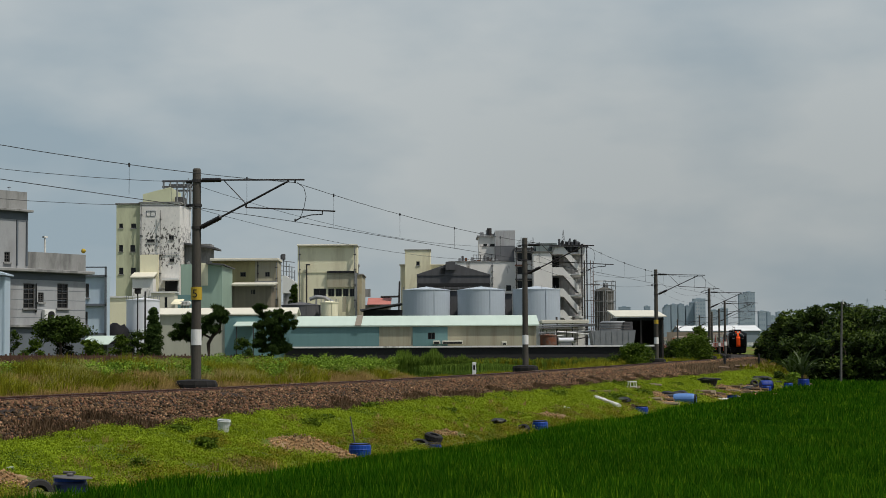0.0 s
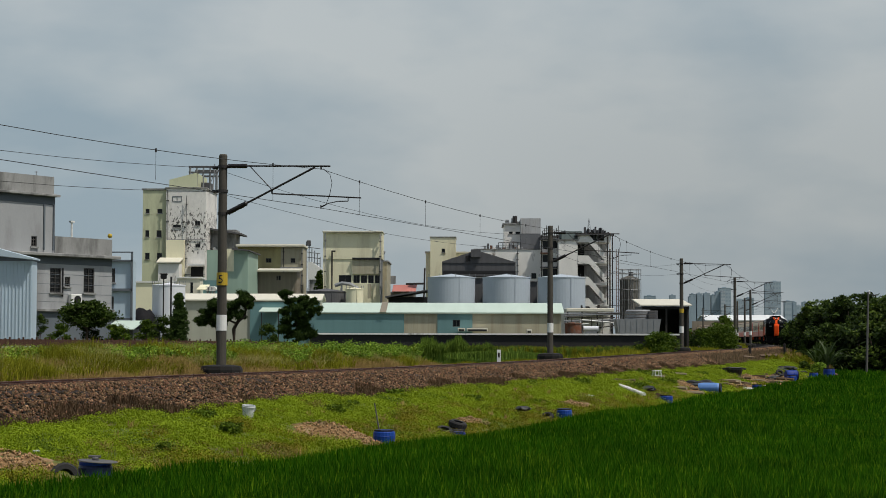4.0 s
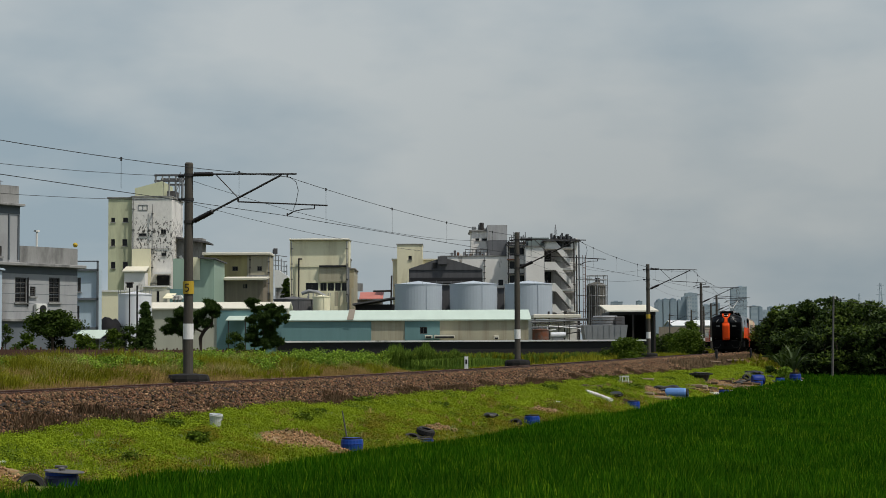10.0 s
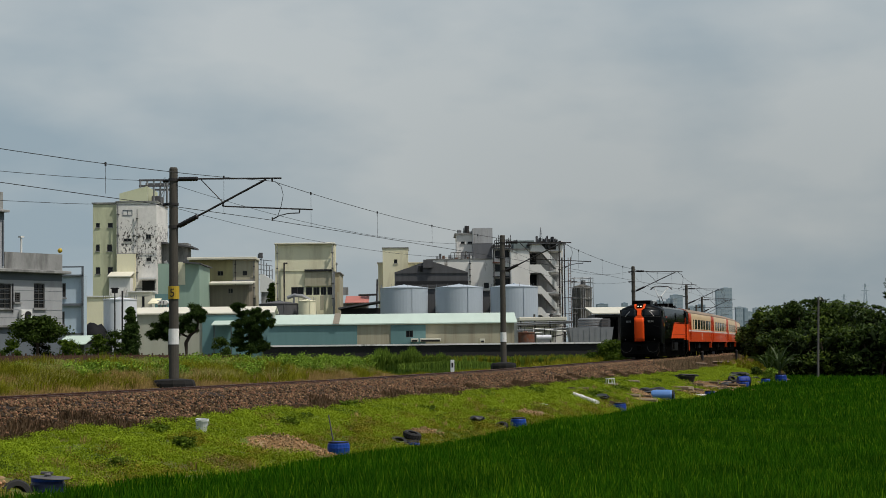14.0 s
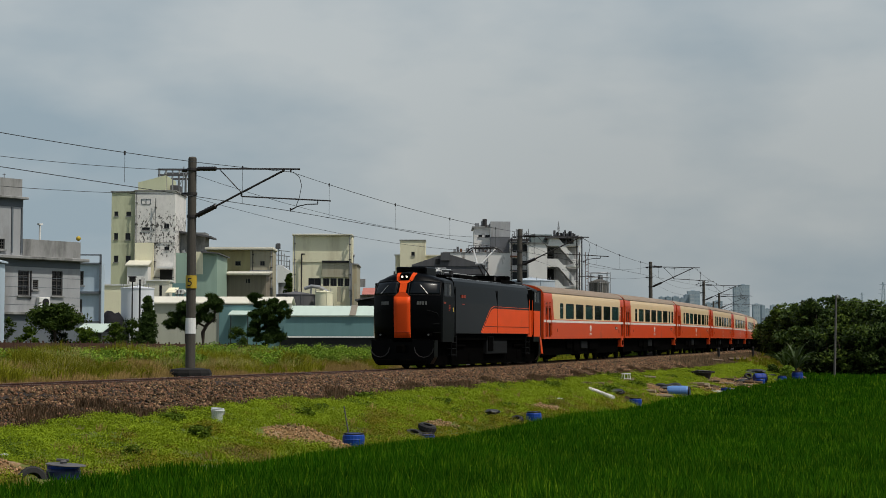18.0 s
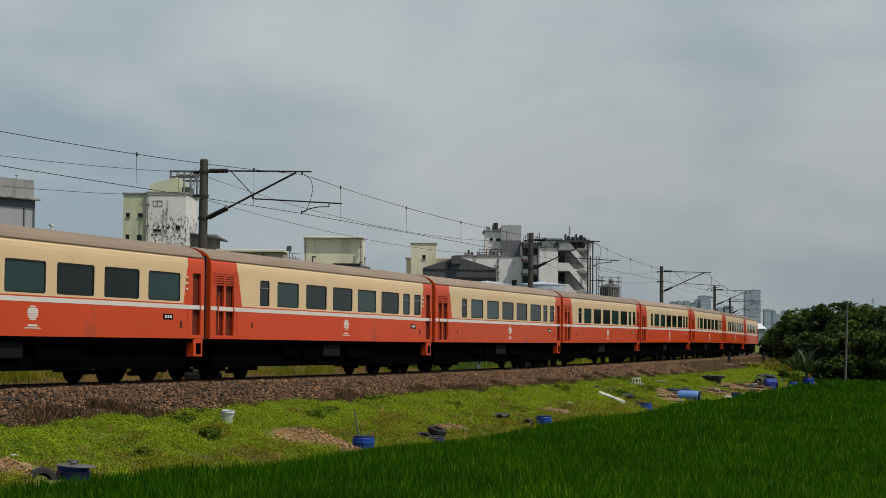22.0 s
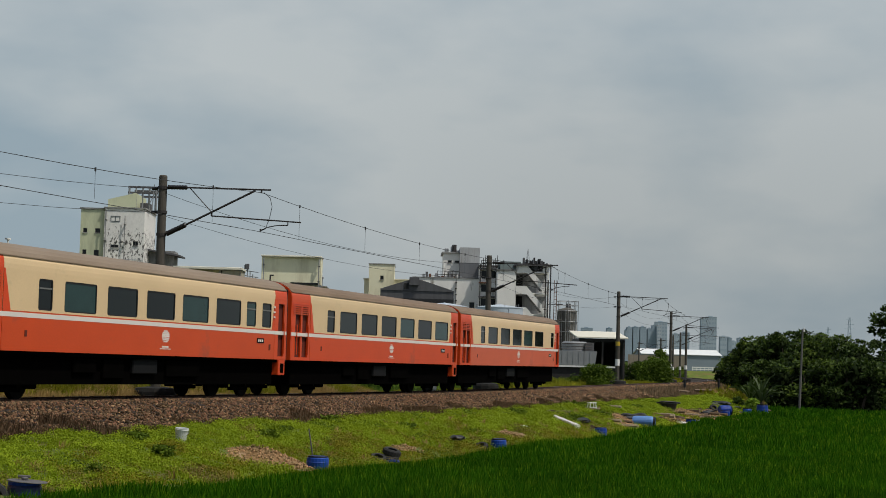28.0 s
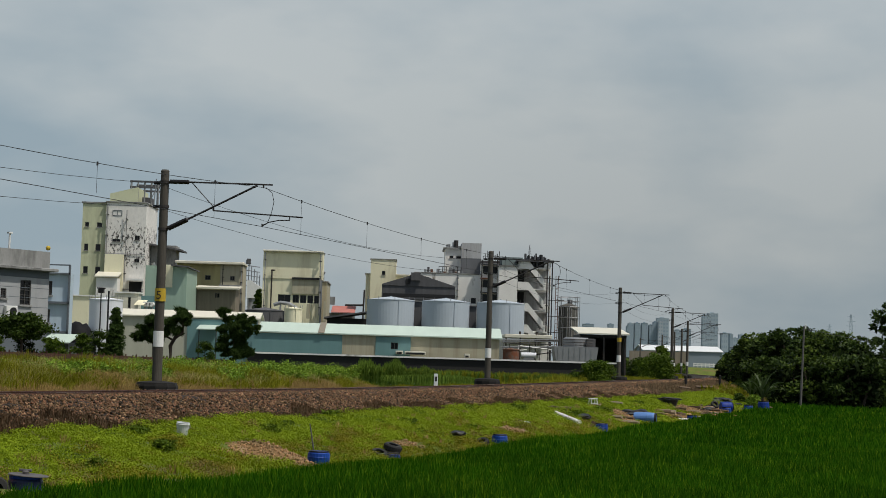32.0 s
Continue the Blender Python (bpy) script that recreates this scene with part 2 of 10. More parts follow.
def track_np(s, off):
    h = np.interp(s, TS, TH)
    return np.interp(s, TS, TX) + off * np.cos(h), np.interp(s, TS, TY) - off * np.sin(h)


# height of the ground across the line; a low weedy rise lies beyond the track before the houses
PROF_O = [-130, -60, -30, -14, -9, -6, -4.6, -3.9, -2.2, -1.6, 1.6, 3.3, 4.2, 6.0, 8.3, 8.9, 9.6, 130]
PROF_Z = [-1.0, -1.0, -1.0, -1.0, -0.9, -0.7, -0.58, -0.55, -0.60, -0.62, -0.62, -0.92, -0.95, -1.28, -1.78, -2.0, -2.12, -2.12]


def bump_at(x, y):
    """The small unevenness of the banks."""
    return 0.13 * noise.noise((x * 0.5, y * 0.5, 0.3)) + 0.1 * noise.noise((x * 1.5, y * 1.5, 3.3))


def ground_z(off, s=0.0):
    rise = np.clip((-4.0 - np.asarray(s, float)) / 10.0, 0, 1)
    return np.interp(off, PROF_O, PROF_Z) + rise * np.interp(off, [-60, -30, -14, -9, -6, -4.6, -4], [0, 0.25, 0.65, 0.6, 0.32, 0.15, 0])

# ---- ground: one sheet from the line of the track to the horizon ----
m_soil = mat("weedy_soil", (0.085, 0.10, 0.035), 0.95, 0.5, 0.6, 9.0, 0.5, stain=(0.15, 0.11, 0.065), stain_at=0.6, stain_w=0.06)
offs = [-130, -100, -80, -60, -45, -30, -20, -14, -11, -9, -7.5, -6, -5.2, -4.6, -3.9, -3, -2.2, -1.6, 0, 1.6, 2.4, 3.3, 3.8, 4.2, 4.5, 4.8, 5.1, 5.4, 5.7, 6, 6.3, 6.6, 6.9, 7.2, 7.5, 7.8, 8.3, 8.9, 9.6, 12, 18, 30, 60, 100, 130]
ss = list(range(-280, -60, 20)) + [k * 0.5 for k in range(-120, 320)] + list(range(160, 300, 5)) + list(range(300, 501, 20))
vs, fs = [], []
rng = np.random.RandomState(4)
for s in ss:
    for o in offs:
        x, y = track_np(s, o)
        bumpy = 0.0
        if 3.5 < o < 8.5 or -14 < o < -4:
            bumpy = bump_at(float(x), float(y))
        vs.append((float(x), float(y), float(ground_z(o, s)) + bumpy))
no = len(offs)
for i in range(len(ss) - 1):
    for j in range(no - 1):
        a = i * no + j
        fs.append((a, a + 1, a + no + 1, a + no))
# outer ring to the horizon
loop = [j for j in range(no)] + [i * no + no - 1 for i in range(1, len(ss))] + [(len(ss) - 1) * no + j for j in range(no - 2, -1, -1)] + [i * no for i in range(len(ss) - 2, 0, -1)]
cx0, cy0 = 15.0, 120.0
ring1, ring2 = [], []
for k in loop:
    x, y, z = vs[k]
    d = math.hypot(x - cx0, y - cy0)
    for rr, dst, zz in ((600.0, ring1, min(z, -1.0) * 0.3 - 0.7), (4600.0, ring2, -1.0)):
        dst.append(len(vs))
        vs.append((cx0 + (x - cx0) / d * rr, cy0 + (y - cy0) / d * rr, zz))
nl = len(loop)
for k in range(nl):
    k2 = (k + 1) % nl
    fs.append((loop[k2], loop[k], ring1[k], ring1[k2]))
    fs.append((ring1[k2], ring1[k], ring2[k], ring2[k2]))
ground = raw("ground", vs, fs, m_soil)
ground.data.polygons.foreach_set("use_smooth", [True] * len(ground.data.polygons))
# the near bank is green
m_covsoil = mat("mossy_bank_soil", (0.11, 0.15, 0.016), 0.95, 0.5, 0.7, 9, 0.6, stain=(0.12, 0.1, 0.028), stain_at=0.55, stain_w=0.05)
ground.data.materials.append(m_covsoil)
o_mid = [(a + b) / 2 for a, b in zip(offs, offs[1:])]
idx = [1 if 3.7 < o_mid[k % (no - 1)] < 9.0 else 0 for k in range((len(ss) - 1) * (no - 1))]
ground.data.polygons.foreach_set("material_index", idx + [0] * (2 * nl))
tagged(ground, "weedy soil ground reaching to the horizon", "ground", kind="structure")

# ---- ballast, sleepers, rails ----
# bed colour near black: the shade in the gaps between stones is painted
m_ballast = mat("ballast_bed", (0.026, 0.017, 0.012), 0.95, 0.4, 9.0, 55.0, 0.9, stain=(0.012, 0.009, 0.007), stain_at=0.56, stain_w=0.1)
m_rail = mat("rusty_rail", (0.085, 0.034, 0.02), 0.7, 0.6, 6.0, 60.0, 0.2)
m_railtop = mat("worn_rail_head", (0.30, 0.24, 0.21), 0.45, 0.8, 8.0, 60.0, 0.0, metal=0.8)
m_sleeper = mat("grey_sleeper_concrete", (0.26, 0.23, 0.20), 0.9, 0.6, 5.0, 40.0, 0.2)


def strip(name, s0, s1, step, cross, material, parent=None, rough=0.0, dip=False):
    """A strip along the track through the (off, z) points of cross."""
    v, f = [], []
    sl = np.arange(s0, s1 + step * 0.5, step)
    n = len(cross)
    for s in sl:
        for o, z in cross:
            p = track(float(s), o, z + (float(bed_dip(s, o)) if dip else 0.0))
            if rough and 1.2 < abs(o) < 3.5:
                p.z += rough * noise.noise((p.x * 3, p.y * 3, 1.0)) + rough * 0.6 * noise.noise((p.x * 9, p.y * 9, 2.0))
            v.append(p)
    for i in range(len(sl) - 1):
        for j in range(n - 1):
            a = i * n + j
            f.append((a, a + 1, a + n + 1, a + n))
    return raw(name, v, f, material, parent)


ballast = strip("ballast", -250, 480, 0.5, [(-3.0, -0.42), (-2.3, -0.26), (-1.75, -0.13), (-1.3, -0.08), (-0.7, -0.07), (-0.4, -0.1), (0.4, -0.1), (0.7, -0.07), (1.3, -0.08), (1.75, -0.12), (2.05, -0.26), (2.35, -0.41), (2.65, -0.56), (2.95, -0.7), (3.25, -0.84), (3.6, -0.98)], m_ballast, None, 0.06, True)
tagged(ballast, "brown rust-stained crushed stone ballast bed, darkened for the shade between stones", "ballast", kind="structure")
RAIL = [(-0.036, 0.0), (-0.036, -0.03), (-0.01, -0.045), (-0.01, -0.11), (-0.06, -0.13), (-0.06, -0.15), (0.06, -0.15), (0.06, -0.13), (0.01, -0.11), (0.01, -0.045), (0.036, -0.03), (0.036, 0.0)]
rails = empty("rails", label="pair of rusty steel rails curving away on ballast", category="rails")
tagged(rails, kind="structure")
for o in (-0.57, 0.57):
    strip("rail", -250, 480, 2.0, [(o + a, b) for a, b in RAIL], m_rail, rails, dip=True)
    strip("rail_head", -250, 480, 2.0, [(o - 0.034, 0.001), (o + 0.034, 0.001)], m_railtop, rails, dip=True)
v, f = [], []
for k in range(int((200 + 60) / 0.62)):
    s = -60 + k * 0.62
    b0 = len(v)
    for ds, o, z in ((-.11, -1.05, -.2), (.11, -1.05, -.2), (.11, 1.05, -.2), (-.11, 1.05, -.2), (-.1, -1.02, -.135), (.1, -1.02, -.135), (.1, 1.02, -.135), (-.1, 1.02, -.135)):
        v.append(track(s + ds, o, z + rail_z(s)))
    f += [(b0 + 4, b0 + 5, b0 + 6, b0 + 7), (b0, b0 + 1, b0 + 5, b0 + 4), (b0 + 1, b0 + 2, b0 + 6, b0 + 5), (b0 + 2, b0 + 3, b0 + 7, b0 + 6), (b0 + 3, b0, b0 + 4, b0 + 7)]
sleepers = raw("sleepers", v, f, m_sleeper)
tagged(sleepers, "concrete sleepers bedded in the ballast", "sleepers", kind="stuff")

# ---- catenary masts ----
m_pole = mat("grey_spun_concrete", (0.078, 0.070, 0.057), 0.9, 0.6, 2.0, 30.0, 0.2, streak=(1, 1, 0.25))
m_dark = mat("weathered_dark_steel", (0.035, 0.03, 0.028), 0.6, 0.6, 6.0, 50.0, 0.0)
m_insul = mat("brown_glazed_insulator", (0.012, 0.009, 0.008), 0.4, 0.7, 6.0, 50.0)
m_footing = mat("stained_footing_concrete", (0.012, 0.011, 0.01), 0.95, 0.5, 4.0, 30.0, 0.4)
m_yellow = mat("yellow_sign_paint", (0.48, 0.33, 0.025), 0.6, 0.85, 4.0)
m_white = mat("white_paint", (0.75, 0.75, 0.72), 0.6, 0.85, 4.0, 40, stain=(0.45, 0.43, 0.4), stain_at=0.68)
m_black = mat("black_paint", (0.012, 0.012, 0.013), 0.6, 0.8, 4.0)
m_wire = mat("oxidised_copper_wire", (0.03, 0.03, 0.032), 0.6, 0.8, 4.0)


def insulator(bm, a, b, r):
    a, b = Vector(a), Vector(b)
    pts, rr = [a], [r * 0.4]
    for i in range(7):
        for u, k in ((0.2, 0.88), (0.25, 1.0), (0.6, 0.96), (0.75, 0.88)):
            pts.append(a.lerp(b, (i + u) / 7))
            rr.append(r * k)
    tube(bm, pts + [b], rr + [r * 0.4], 10)


def mast(s, plate=False, arm=True, band=False, top=7.55, off=-3.7):
    p = track(s, off)
    h = heading(s)
    # local +x points across the line towards the track
    e = empty("catenary_mast", p.x, p.y, rail_z(s) + LIFT, -math.degrees(h), "round grey concrete catenary mast with steel bracket arm" if arm else "plain round concrete pole beside the railway", "catenary mast", "masts along the railway")
    bm = B()
    lathe(bm, [(0.185, -0.9), (0.18, 0.0), (0.15, top - 0.12), (0.15, top - 0.05), (0.12, top)], seg=18)
    part("pole", bm, m_pole, e, smooth=False)
    bm = B()
    lathe(bm, [(0.78, -1.0), (0.77, -0.2), (0.71, -0.07), (0.3, -0.02)], seg=11)
    part("footing", bm, m_footing, e, "squat stained concrete footing")
    bm = B()
    lathe(bm, [(0.188, 1.2), (0.187, 1.76)], seg=18)
    part("band", bm, m_white, e, "white reflective band")
    if not arm:
        return e
    if band:
        bm = B()
        lathe(bm, [(0.19, 2.9), (0.19, 3.25)], seg=18)
        part("plate", bm, m_yellow, e, "yellow number band")
    if plate:
        bm = B()
        lathe(bm, [(0.2, 2.82), (0.2, 2.85), (0.2, 3.25), (0.2, 3.28)], seg=18)
        pl = part("plate", bm, m_yellow, e, "yellow number band")
        cu = bpy.data.curves.new("digit", "FONT")
        cu.body, cu.size, cu.extrude, cu.align_x = "5", 0.42, 0.004, "CENTER"
        tmp = bpy.data.objects.new("digit_tmp", cu)
        scene.collection.objects.link(tmp)
        me = bpy.data.meshes.new_from_object(tmp.evaluated_get(bpy.context.evaluated_depsgraph_get()))
        bpy.data.objects.remove(tmp)
        me.materials.append(m_black)
        dg = new("digit", me)
        dg.parent = pl
        # faces the field side
        dg.matrix_basis = pose(0.05, -0.215, 2.9, 90, 0, 10)
        tagged(dg, "black painted digit")
    for z in (6.22, 5.41, 7.1):
        bm = B()
        lathe(bm, [(0.12, z - 0.05), (0.185, z - 0.05), (0.185, z + 0.05), (0.12, z + 0.05)], seg=14)
        part("clamp", bm, m_dark, e)
    for z in (7.07, 6.22):
        bm = B()
        insulator(bm, (-0.2, 0, z), (-0.42, 0, z), 0.06)
        part("feeder_insulator", bm, m_insul, e)
    bm = B()
    insulator(bm, (0.2, 0, 7.12), (0.97, 0, 7.1), 0.085)
    part("upper_insulator", bm, m_insul, e)
    bm = B()
    insulator(bm, (0.2, 0, 5.43), (0.97, 0, 5.77), 0.095)
    part("lower_insulator", bm, m_insul, e)
    bm = B()
    rod(bm, (0.95, 0, 7.1), (4.21, 0, 6.99), 0.03)
    part("top_tube", bm, m_dark, e)
    bm = B()
    rod(bm, (0.95, 0, 5.76), (3.62, 0, 6.97), 0.038)
    part("bracket_tube", bm, m_dark, e)
    bm = B()
    rod(bm, (1.08, 0, 7.08), (1.95, 0, 6.22), 0.018, seg=6)
    part("brace", bm, m_dark, e)
    bm = B()
    rod(bm, (1.95, 0, 6.2), (1.95, 0, 6.08), 0.03, seg=6)
    rod(bm, (1.95, 0, 6.08), (5.39, 0, 5.84), 0.025)
    part("registration_arm", bm, m_dark, e)
    bm = B()
    pts = [(4.9, 5.86), (4.9, 5.74), (4.5, 5.74), (4.15, 5.68), (3.86, 5.56)]
    for a, b in zip(pts, pts[1:]):
        rod(bm, (a[0], 0, a[1]), (b[0], 0, b[1]), 0.018, seg=6)
    rod(bm, (3.86, 0, 5.62), (3.86, 0, 5.5), 0.025, seg=6)
    part("steady_arm", bm, m_dark, e)
    bm = B()
    rod(bm, (3.86, 0, 7.0), (3.86, 0, 6.88), 0.03, seg=6)
    part("hanger", bm, m_dark, e)
    bm = B()
    tube(bm, [(3.95, 0, 6.9), (4.2, 0, 6.7), (4.28, 0, 6.4), (4.2, 0, 6.0), (4.05, 0, 5.62), (3.9, 0, 5.55)], 0.012, 5)
    part("jumper_cable", bm, m_wire, e)
    return e


MASTS = [-74.0, -27.5, 15.5, 62.0, 110.5, 160.0, 210.0, 266.5, 312.0]
for i, s in enumerate(MASTS):
    mast(s, plate=(i == 1), band=(i == 3))
mast(234.5, arm=False)


def wire_run(name, spots, r, label, sag=0.0, dropper=None, slack=0.0):
    """A wire hung from spot to spot; sag in metres at 45 m, more by slack in the first span; dropper: the height of a lower wire to hang from it."""
    e = empty(name, label=label, category="overhead wire", group="wires over the track")
    hang = sag
    for i, (a, b) in enumerate(zip(spots, spots[1:])):
        a, b = Vector(a), Vector(b)
        d = (b - a).length
        if dropper:
            drop_a, drop_b = rail_z(MASTS[i]) + LIFT, rail_z(MASTS[i + 1]) + LIFT
        sag = hang + (slack if i == 0 else 0.0)
        n = 14
        pts = []
        for k in range(n + 1):
            u = k / n
            q = a.lerp(b, u)
            q.z -= sag * (d / 45) ** 2 * 4 * u * (1 - u)
            pts.append(q)
        bm = B()
        tube(bm, pts, r, 5)
        part("wire", bm, m_wire, e)
        if dropper:
            k = max(2, round(d / 7.5))
            for j in range(k):
                u = (j + 0.5) / k
                q = a.lerp(b, u)
                q.z -= sag * (d / 45) ** 2 * 4 * u * (1 - u)
                bm = B()
                tube(bm, [(q.x, q.y, q.z + 0.05), (q.x, q.y, q.z - 0.06), (q.x, q.y, q.z - 0.07), (q.x, q.y, dropper + drop_a + (drop_b - drop_a) * u)], [0.03, 0.03, 0.006, 0.006], 5)
                part("dropper", bm, m_wire, e)
    return e


wire_run("messenger_wire", [track(s, 0.16, rail_z(s) + LIFT + (6.75 if s < -70 else 6.9)) for s in MASTS], 0.0105, "messenger wire sagging between the masts with droppers", 0.53, 5.5, 0.1)
wire_run("contact_wire", [track(s, 0.16, rail_z(s) + LIFT + (5.05 if s < -70 else 5.52)) for s in MASTS], 0.0105, "straight copper contact wire over the track")
wire_run("return_wire", [track(s, -4.1, rail_z(s) + LIFT + 7.07) for s in MASTS], 0.0085, "thin return wire on the backs of the masts", 0.8, None, 0.04)
wire_run("return_wire", [track(s, -4.1, rail_z(s) + LIFT + 6.22) for s in MASTS], 0.008, "thin lower wire on the backs of the masts", 0.65, None, 0.24)

# loose stones on the ballast
m_stone = mat("rust_brown_ballast_stones", (0.106, 0.059, 0.026), 0.95, 0.6, 2.0, 30, island=0.95)
m_stonepale = mat("pale_tan_ballast_stones", (0.265, 0.17, 0.087), 0.95, 0.6, 2.0, 30, island=0.6)


def stones(name, n, s0, s1, o0, o1, zf, size, material, label, seed, category="stones", bumpy=False):
    r = np.random.RandomState(seed)
    s, o = r.uniform(s0, s1, n), r.uniform(o0, o1, n)
    x, y = track_np(s, o)
    z = zf(o) + r.uniform(-0.01, 0.03, n)
    if not bumpy:
        z += bed_dip(s, o)
    if bumpy:
        z += np.array([bump_at(float(a), float(b)) for a, b in zip(x, y)])
    sz = size * r.uniform(0.5, 1.5, n)
    base = np.array([(1, 0, 0), (-1, 0, 0), (0, 1, 0), (0, -1, 0), (0, 0, 0.8), (0, 0, -0.8)], float)
    V = base[None] * sz[:, None, None] * r.uniform(0.55, 1.35, (n, 6, 1)) * r.uniform(0.55, 1.3, (n, 1, 3)) + r.uniform(-0.25, 0.25, (n, 6, 3)) * sz[:, None, None]
    a = r.uniform(0, 6.28, n)
    tl = r.uniform(-0.7, 0.7, n)
    ca, sa, ct, st = np.cos(a)[:, None], np.sin(a)[:, None], np.cos(tl)[:, None], np.sin(tl)[:, None]
    X0, Y0, Z0 = V[..., 0], V[..., 1], V[..., 2]
    Y1, Z1 = Y0 * ct - Z0 * st, Y0 * st + Z0 * ct
    V = np.stack([X0 * ca - Y1 * sa + x[:, None], X0 * sa + Y1 * ca + y[:, None], Z1 + z[:, None]], 2)
    T = np.array([(0, 2, 4), (2, 1, 4), (1, 3, 4), (3, 0, 4), (2, 0, 5), (1, 2, 5), (3, 1, 5), (0, 3, 5)])
    F = (T[None] + (np.arange(n) * 6)[:, None, None]).reshape(-1, 3)
    me = bpy.data.meshes.new(name)
    me.vertices.add(n * 6)
    me.vertices.foreach_set("co", V.reshape(-1))
    me.loops.add(F.size)
    me.loops.foreach_set("vertex_index", F.reshape(-1))
    me.polygons.add(len(F))
    me.polygons.foreach_set("loop_start", np.arange(len(F)) * 3)
    me.update(calc_edges=True)
    me.materials.append(material)
    return tagged(new(name, me), label, category, kind="stuff")


def bed_z(o):
    return np.interp(o, [-3.0, -2.3, -1.75, -1.3, 1.3, 1.75, 3.6], [-0.42, -0.26, -0.13, -0.085, -0.085, -0.12, -0.98])


stones("ballast_stones", 34000, -58, 0, 0.7, 3.55, bed_z, 0.047, m_stone, "loose rust-brown ballast stones", 1)
stones("ballast_stones", 20000, 0, 60, 0.7, 3.55, bed_z, 0.052, m_stone, "loose rust-brown ballast stones", 2)
stones("ballast_stones", 9000, 60, 170, 0.7, 3.55, bed_z, 0.1, m_stone, "loose rust-brown ballast stones", 3)
stones("ballast_stones", 7000, -58, 10, -3.0, -0.7, bed_z, 0.05, m_stone, "loose rust-brown ballast stones", 4)
# a paler stone here and there
for n, s0, s1, size, seed in ((6500, -58, 0, 0.036, 11), (5500, 0, 60, 0.044, 12), (3600, 60, 170, 0.08, 13)):
    stones("pale_stones", n, s0, s1, 0.8, 3.3, lambda o: bed_z(o) + 0.012, size, m_stonepale, "paler tan stones among the ballast", seed)

# ---- the train ----
m_red = mat("orange_red_coach_paint", (0.64, 0.066, 0.011), 0.34, 0.86, 0.9, 25, 0.02, spec=0.3, stain=(0.36, 0.07, 0.035), stain_at=0.66, streak=(1, 0.6, 1), vary=0.06)
# door red darkened: the shade of the door recess is in the colour
m_maroon = mat("shaded_maroon_door_paint", (0.13, 0.018, 0.008), 0.6, 0.7, 1.5, 20)
m_redfaded = mat("faded_salmon_red_paint", (0.60, 0.115, 0.052), 0.5, 0.86, 0.9, 25, 0.02, stain=(0.4, 0.1, 0.06), stain_at=0.66, streak=(1, 0.6, 1))
m_cream = mat("cream_coach_paint", (0.74, 0.535, 0.30), 0.34, 0.88, 0.8, 25, 0.02, stain=(0.45, 0.34, 0.2), stain_at=0.68, streak=(1, 0.6, 1), vary=0.05)
m_stripe = mat("white_coach_stripe", (0.74, 0.68, 0.62), 0.45, 0.9, 2.0)
m_roof = mat("dusty_tan_coach_roof", (0.27, 0.20, 0.14), 0.6, 0.75, 0.7, 18, 0.05, stain=(0.2, 0.14, 0.09), stain_at=0.58, stain_w=0.12, streak=(1, 0.35, 1), vary=0.2)
m_roofbrown = mat("dusty_brown_coach_roof", (0.20, 0.135, 0.085), 0.65, 0.75, 0.7, 18, 0.05, stain=(0.13, 0.085, 0.05), stain_at=0.56, stain_w=0.12, streak=(1, 0.35, 1))
m_glass = mat("tinted_coach_glass", (0.008, 0.012, 0.012), 0.08, 0.8, 2.0, 20, spec=0.2, vary=0.4)
m_numbers = mat("dull_grey_lettering", (0.16, 0.16, 0.15), 0.6, 0.8, 4.0)
m_screen = mat("dark_cab_glass", (0.006, 0.008, 0.010), 0.2, 0.8, 2.0, 20, spec=0.14)
m_glass2 = mat("teal_coach_glass", (0.016, 0.045, 0.042), 0.1, 0.8, 2.0, 20, spec=0.25)
m_rubber = mat("black_rubber", (0.012, 0.011, 0.011), 0.8, 0.7, 6.0)
# near black: the deep shade below the train is put into this colour
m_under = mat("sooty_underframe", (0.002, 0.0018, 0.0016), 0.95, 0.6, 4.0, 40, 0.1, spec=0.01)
m_wheel = mat("oily_wheel_steel", (0.005, 0.0045, 0.004), 0.8, 0.6, 6.0, 40, spec=0.1)
m_box = mat("grey_underfloor_box", (0.007, 0.0074, 0.008), 0.8, 0.6, 4.0, spec=0.15)
m_locoblack = mat("glossy_black_loco_paint", (0.0012, 0.0013, 0.0016), 0.35, 0.7, 1.5, 20, spec=0.06)
m_locogrey = mat("dusty_black_loco_side", (0.0018, 0.002, 0.0023), 0.1, 0.75, 1.2, 20, spec=0.04, stain=(0.005, 0.005, 0.005), stain_at=0.62, streak=(1, 1.5, 0.25))
m_locoorange = mat("bright_orange_loco_paint", (0.76, 0.078, 0.012), 0.4, 0.88, 1.2, 20, spec=0.08, stain=(0.5, 0.08, 0.03), stain_at=0.68)
m_redmark = mat("dull_red_marking", (0.26, 0.03, 0.012), 0.6, 0.8, 4.0)
m_silver = mat("pale_pantograph_steel", (0.62, 0.62, 0.6), 0.45, 0.8, 5.0, 40, metal=0.2)
m_lamp = glow("lit_headlamp", (1.0, 0.86, 0.7), 1.6)

SIDE = [(1.45, 1.05), (1.45, 1.90), (1.45, 2.02), (1.45, 3.10), (1.445, 3.22), (1.43, 3.34), (1.395, 3.43)]
ROOF = [(1.40, 3.432), (1.32, 3.55), (1.16, 3.66), (0.95, 3.74), (0.7, 3.80), (0.35, 3.84), (0.0, 3.85)]
WIN_A = [(3.6, 4.35), (4.9, 6.7), (7.2, 9.0), (9.5, 11.3), (11.8, 13.6), (14.1, 15.95), (16.45, 18.3)]
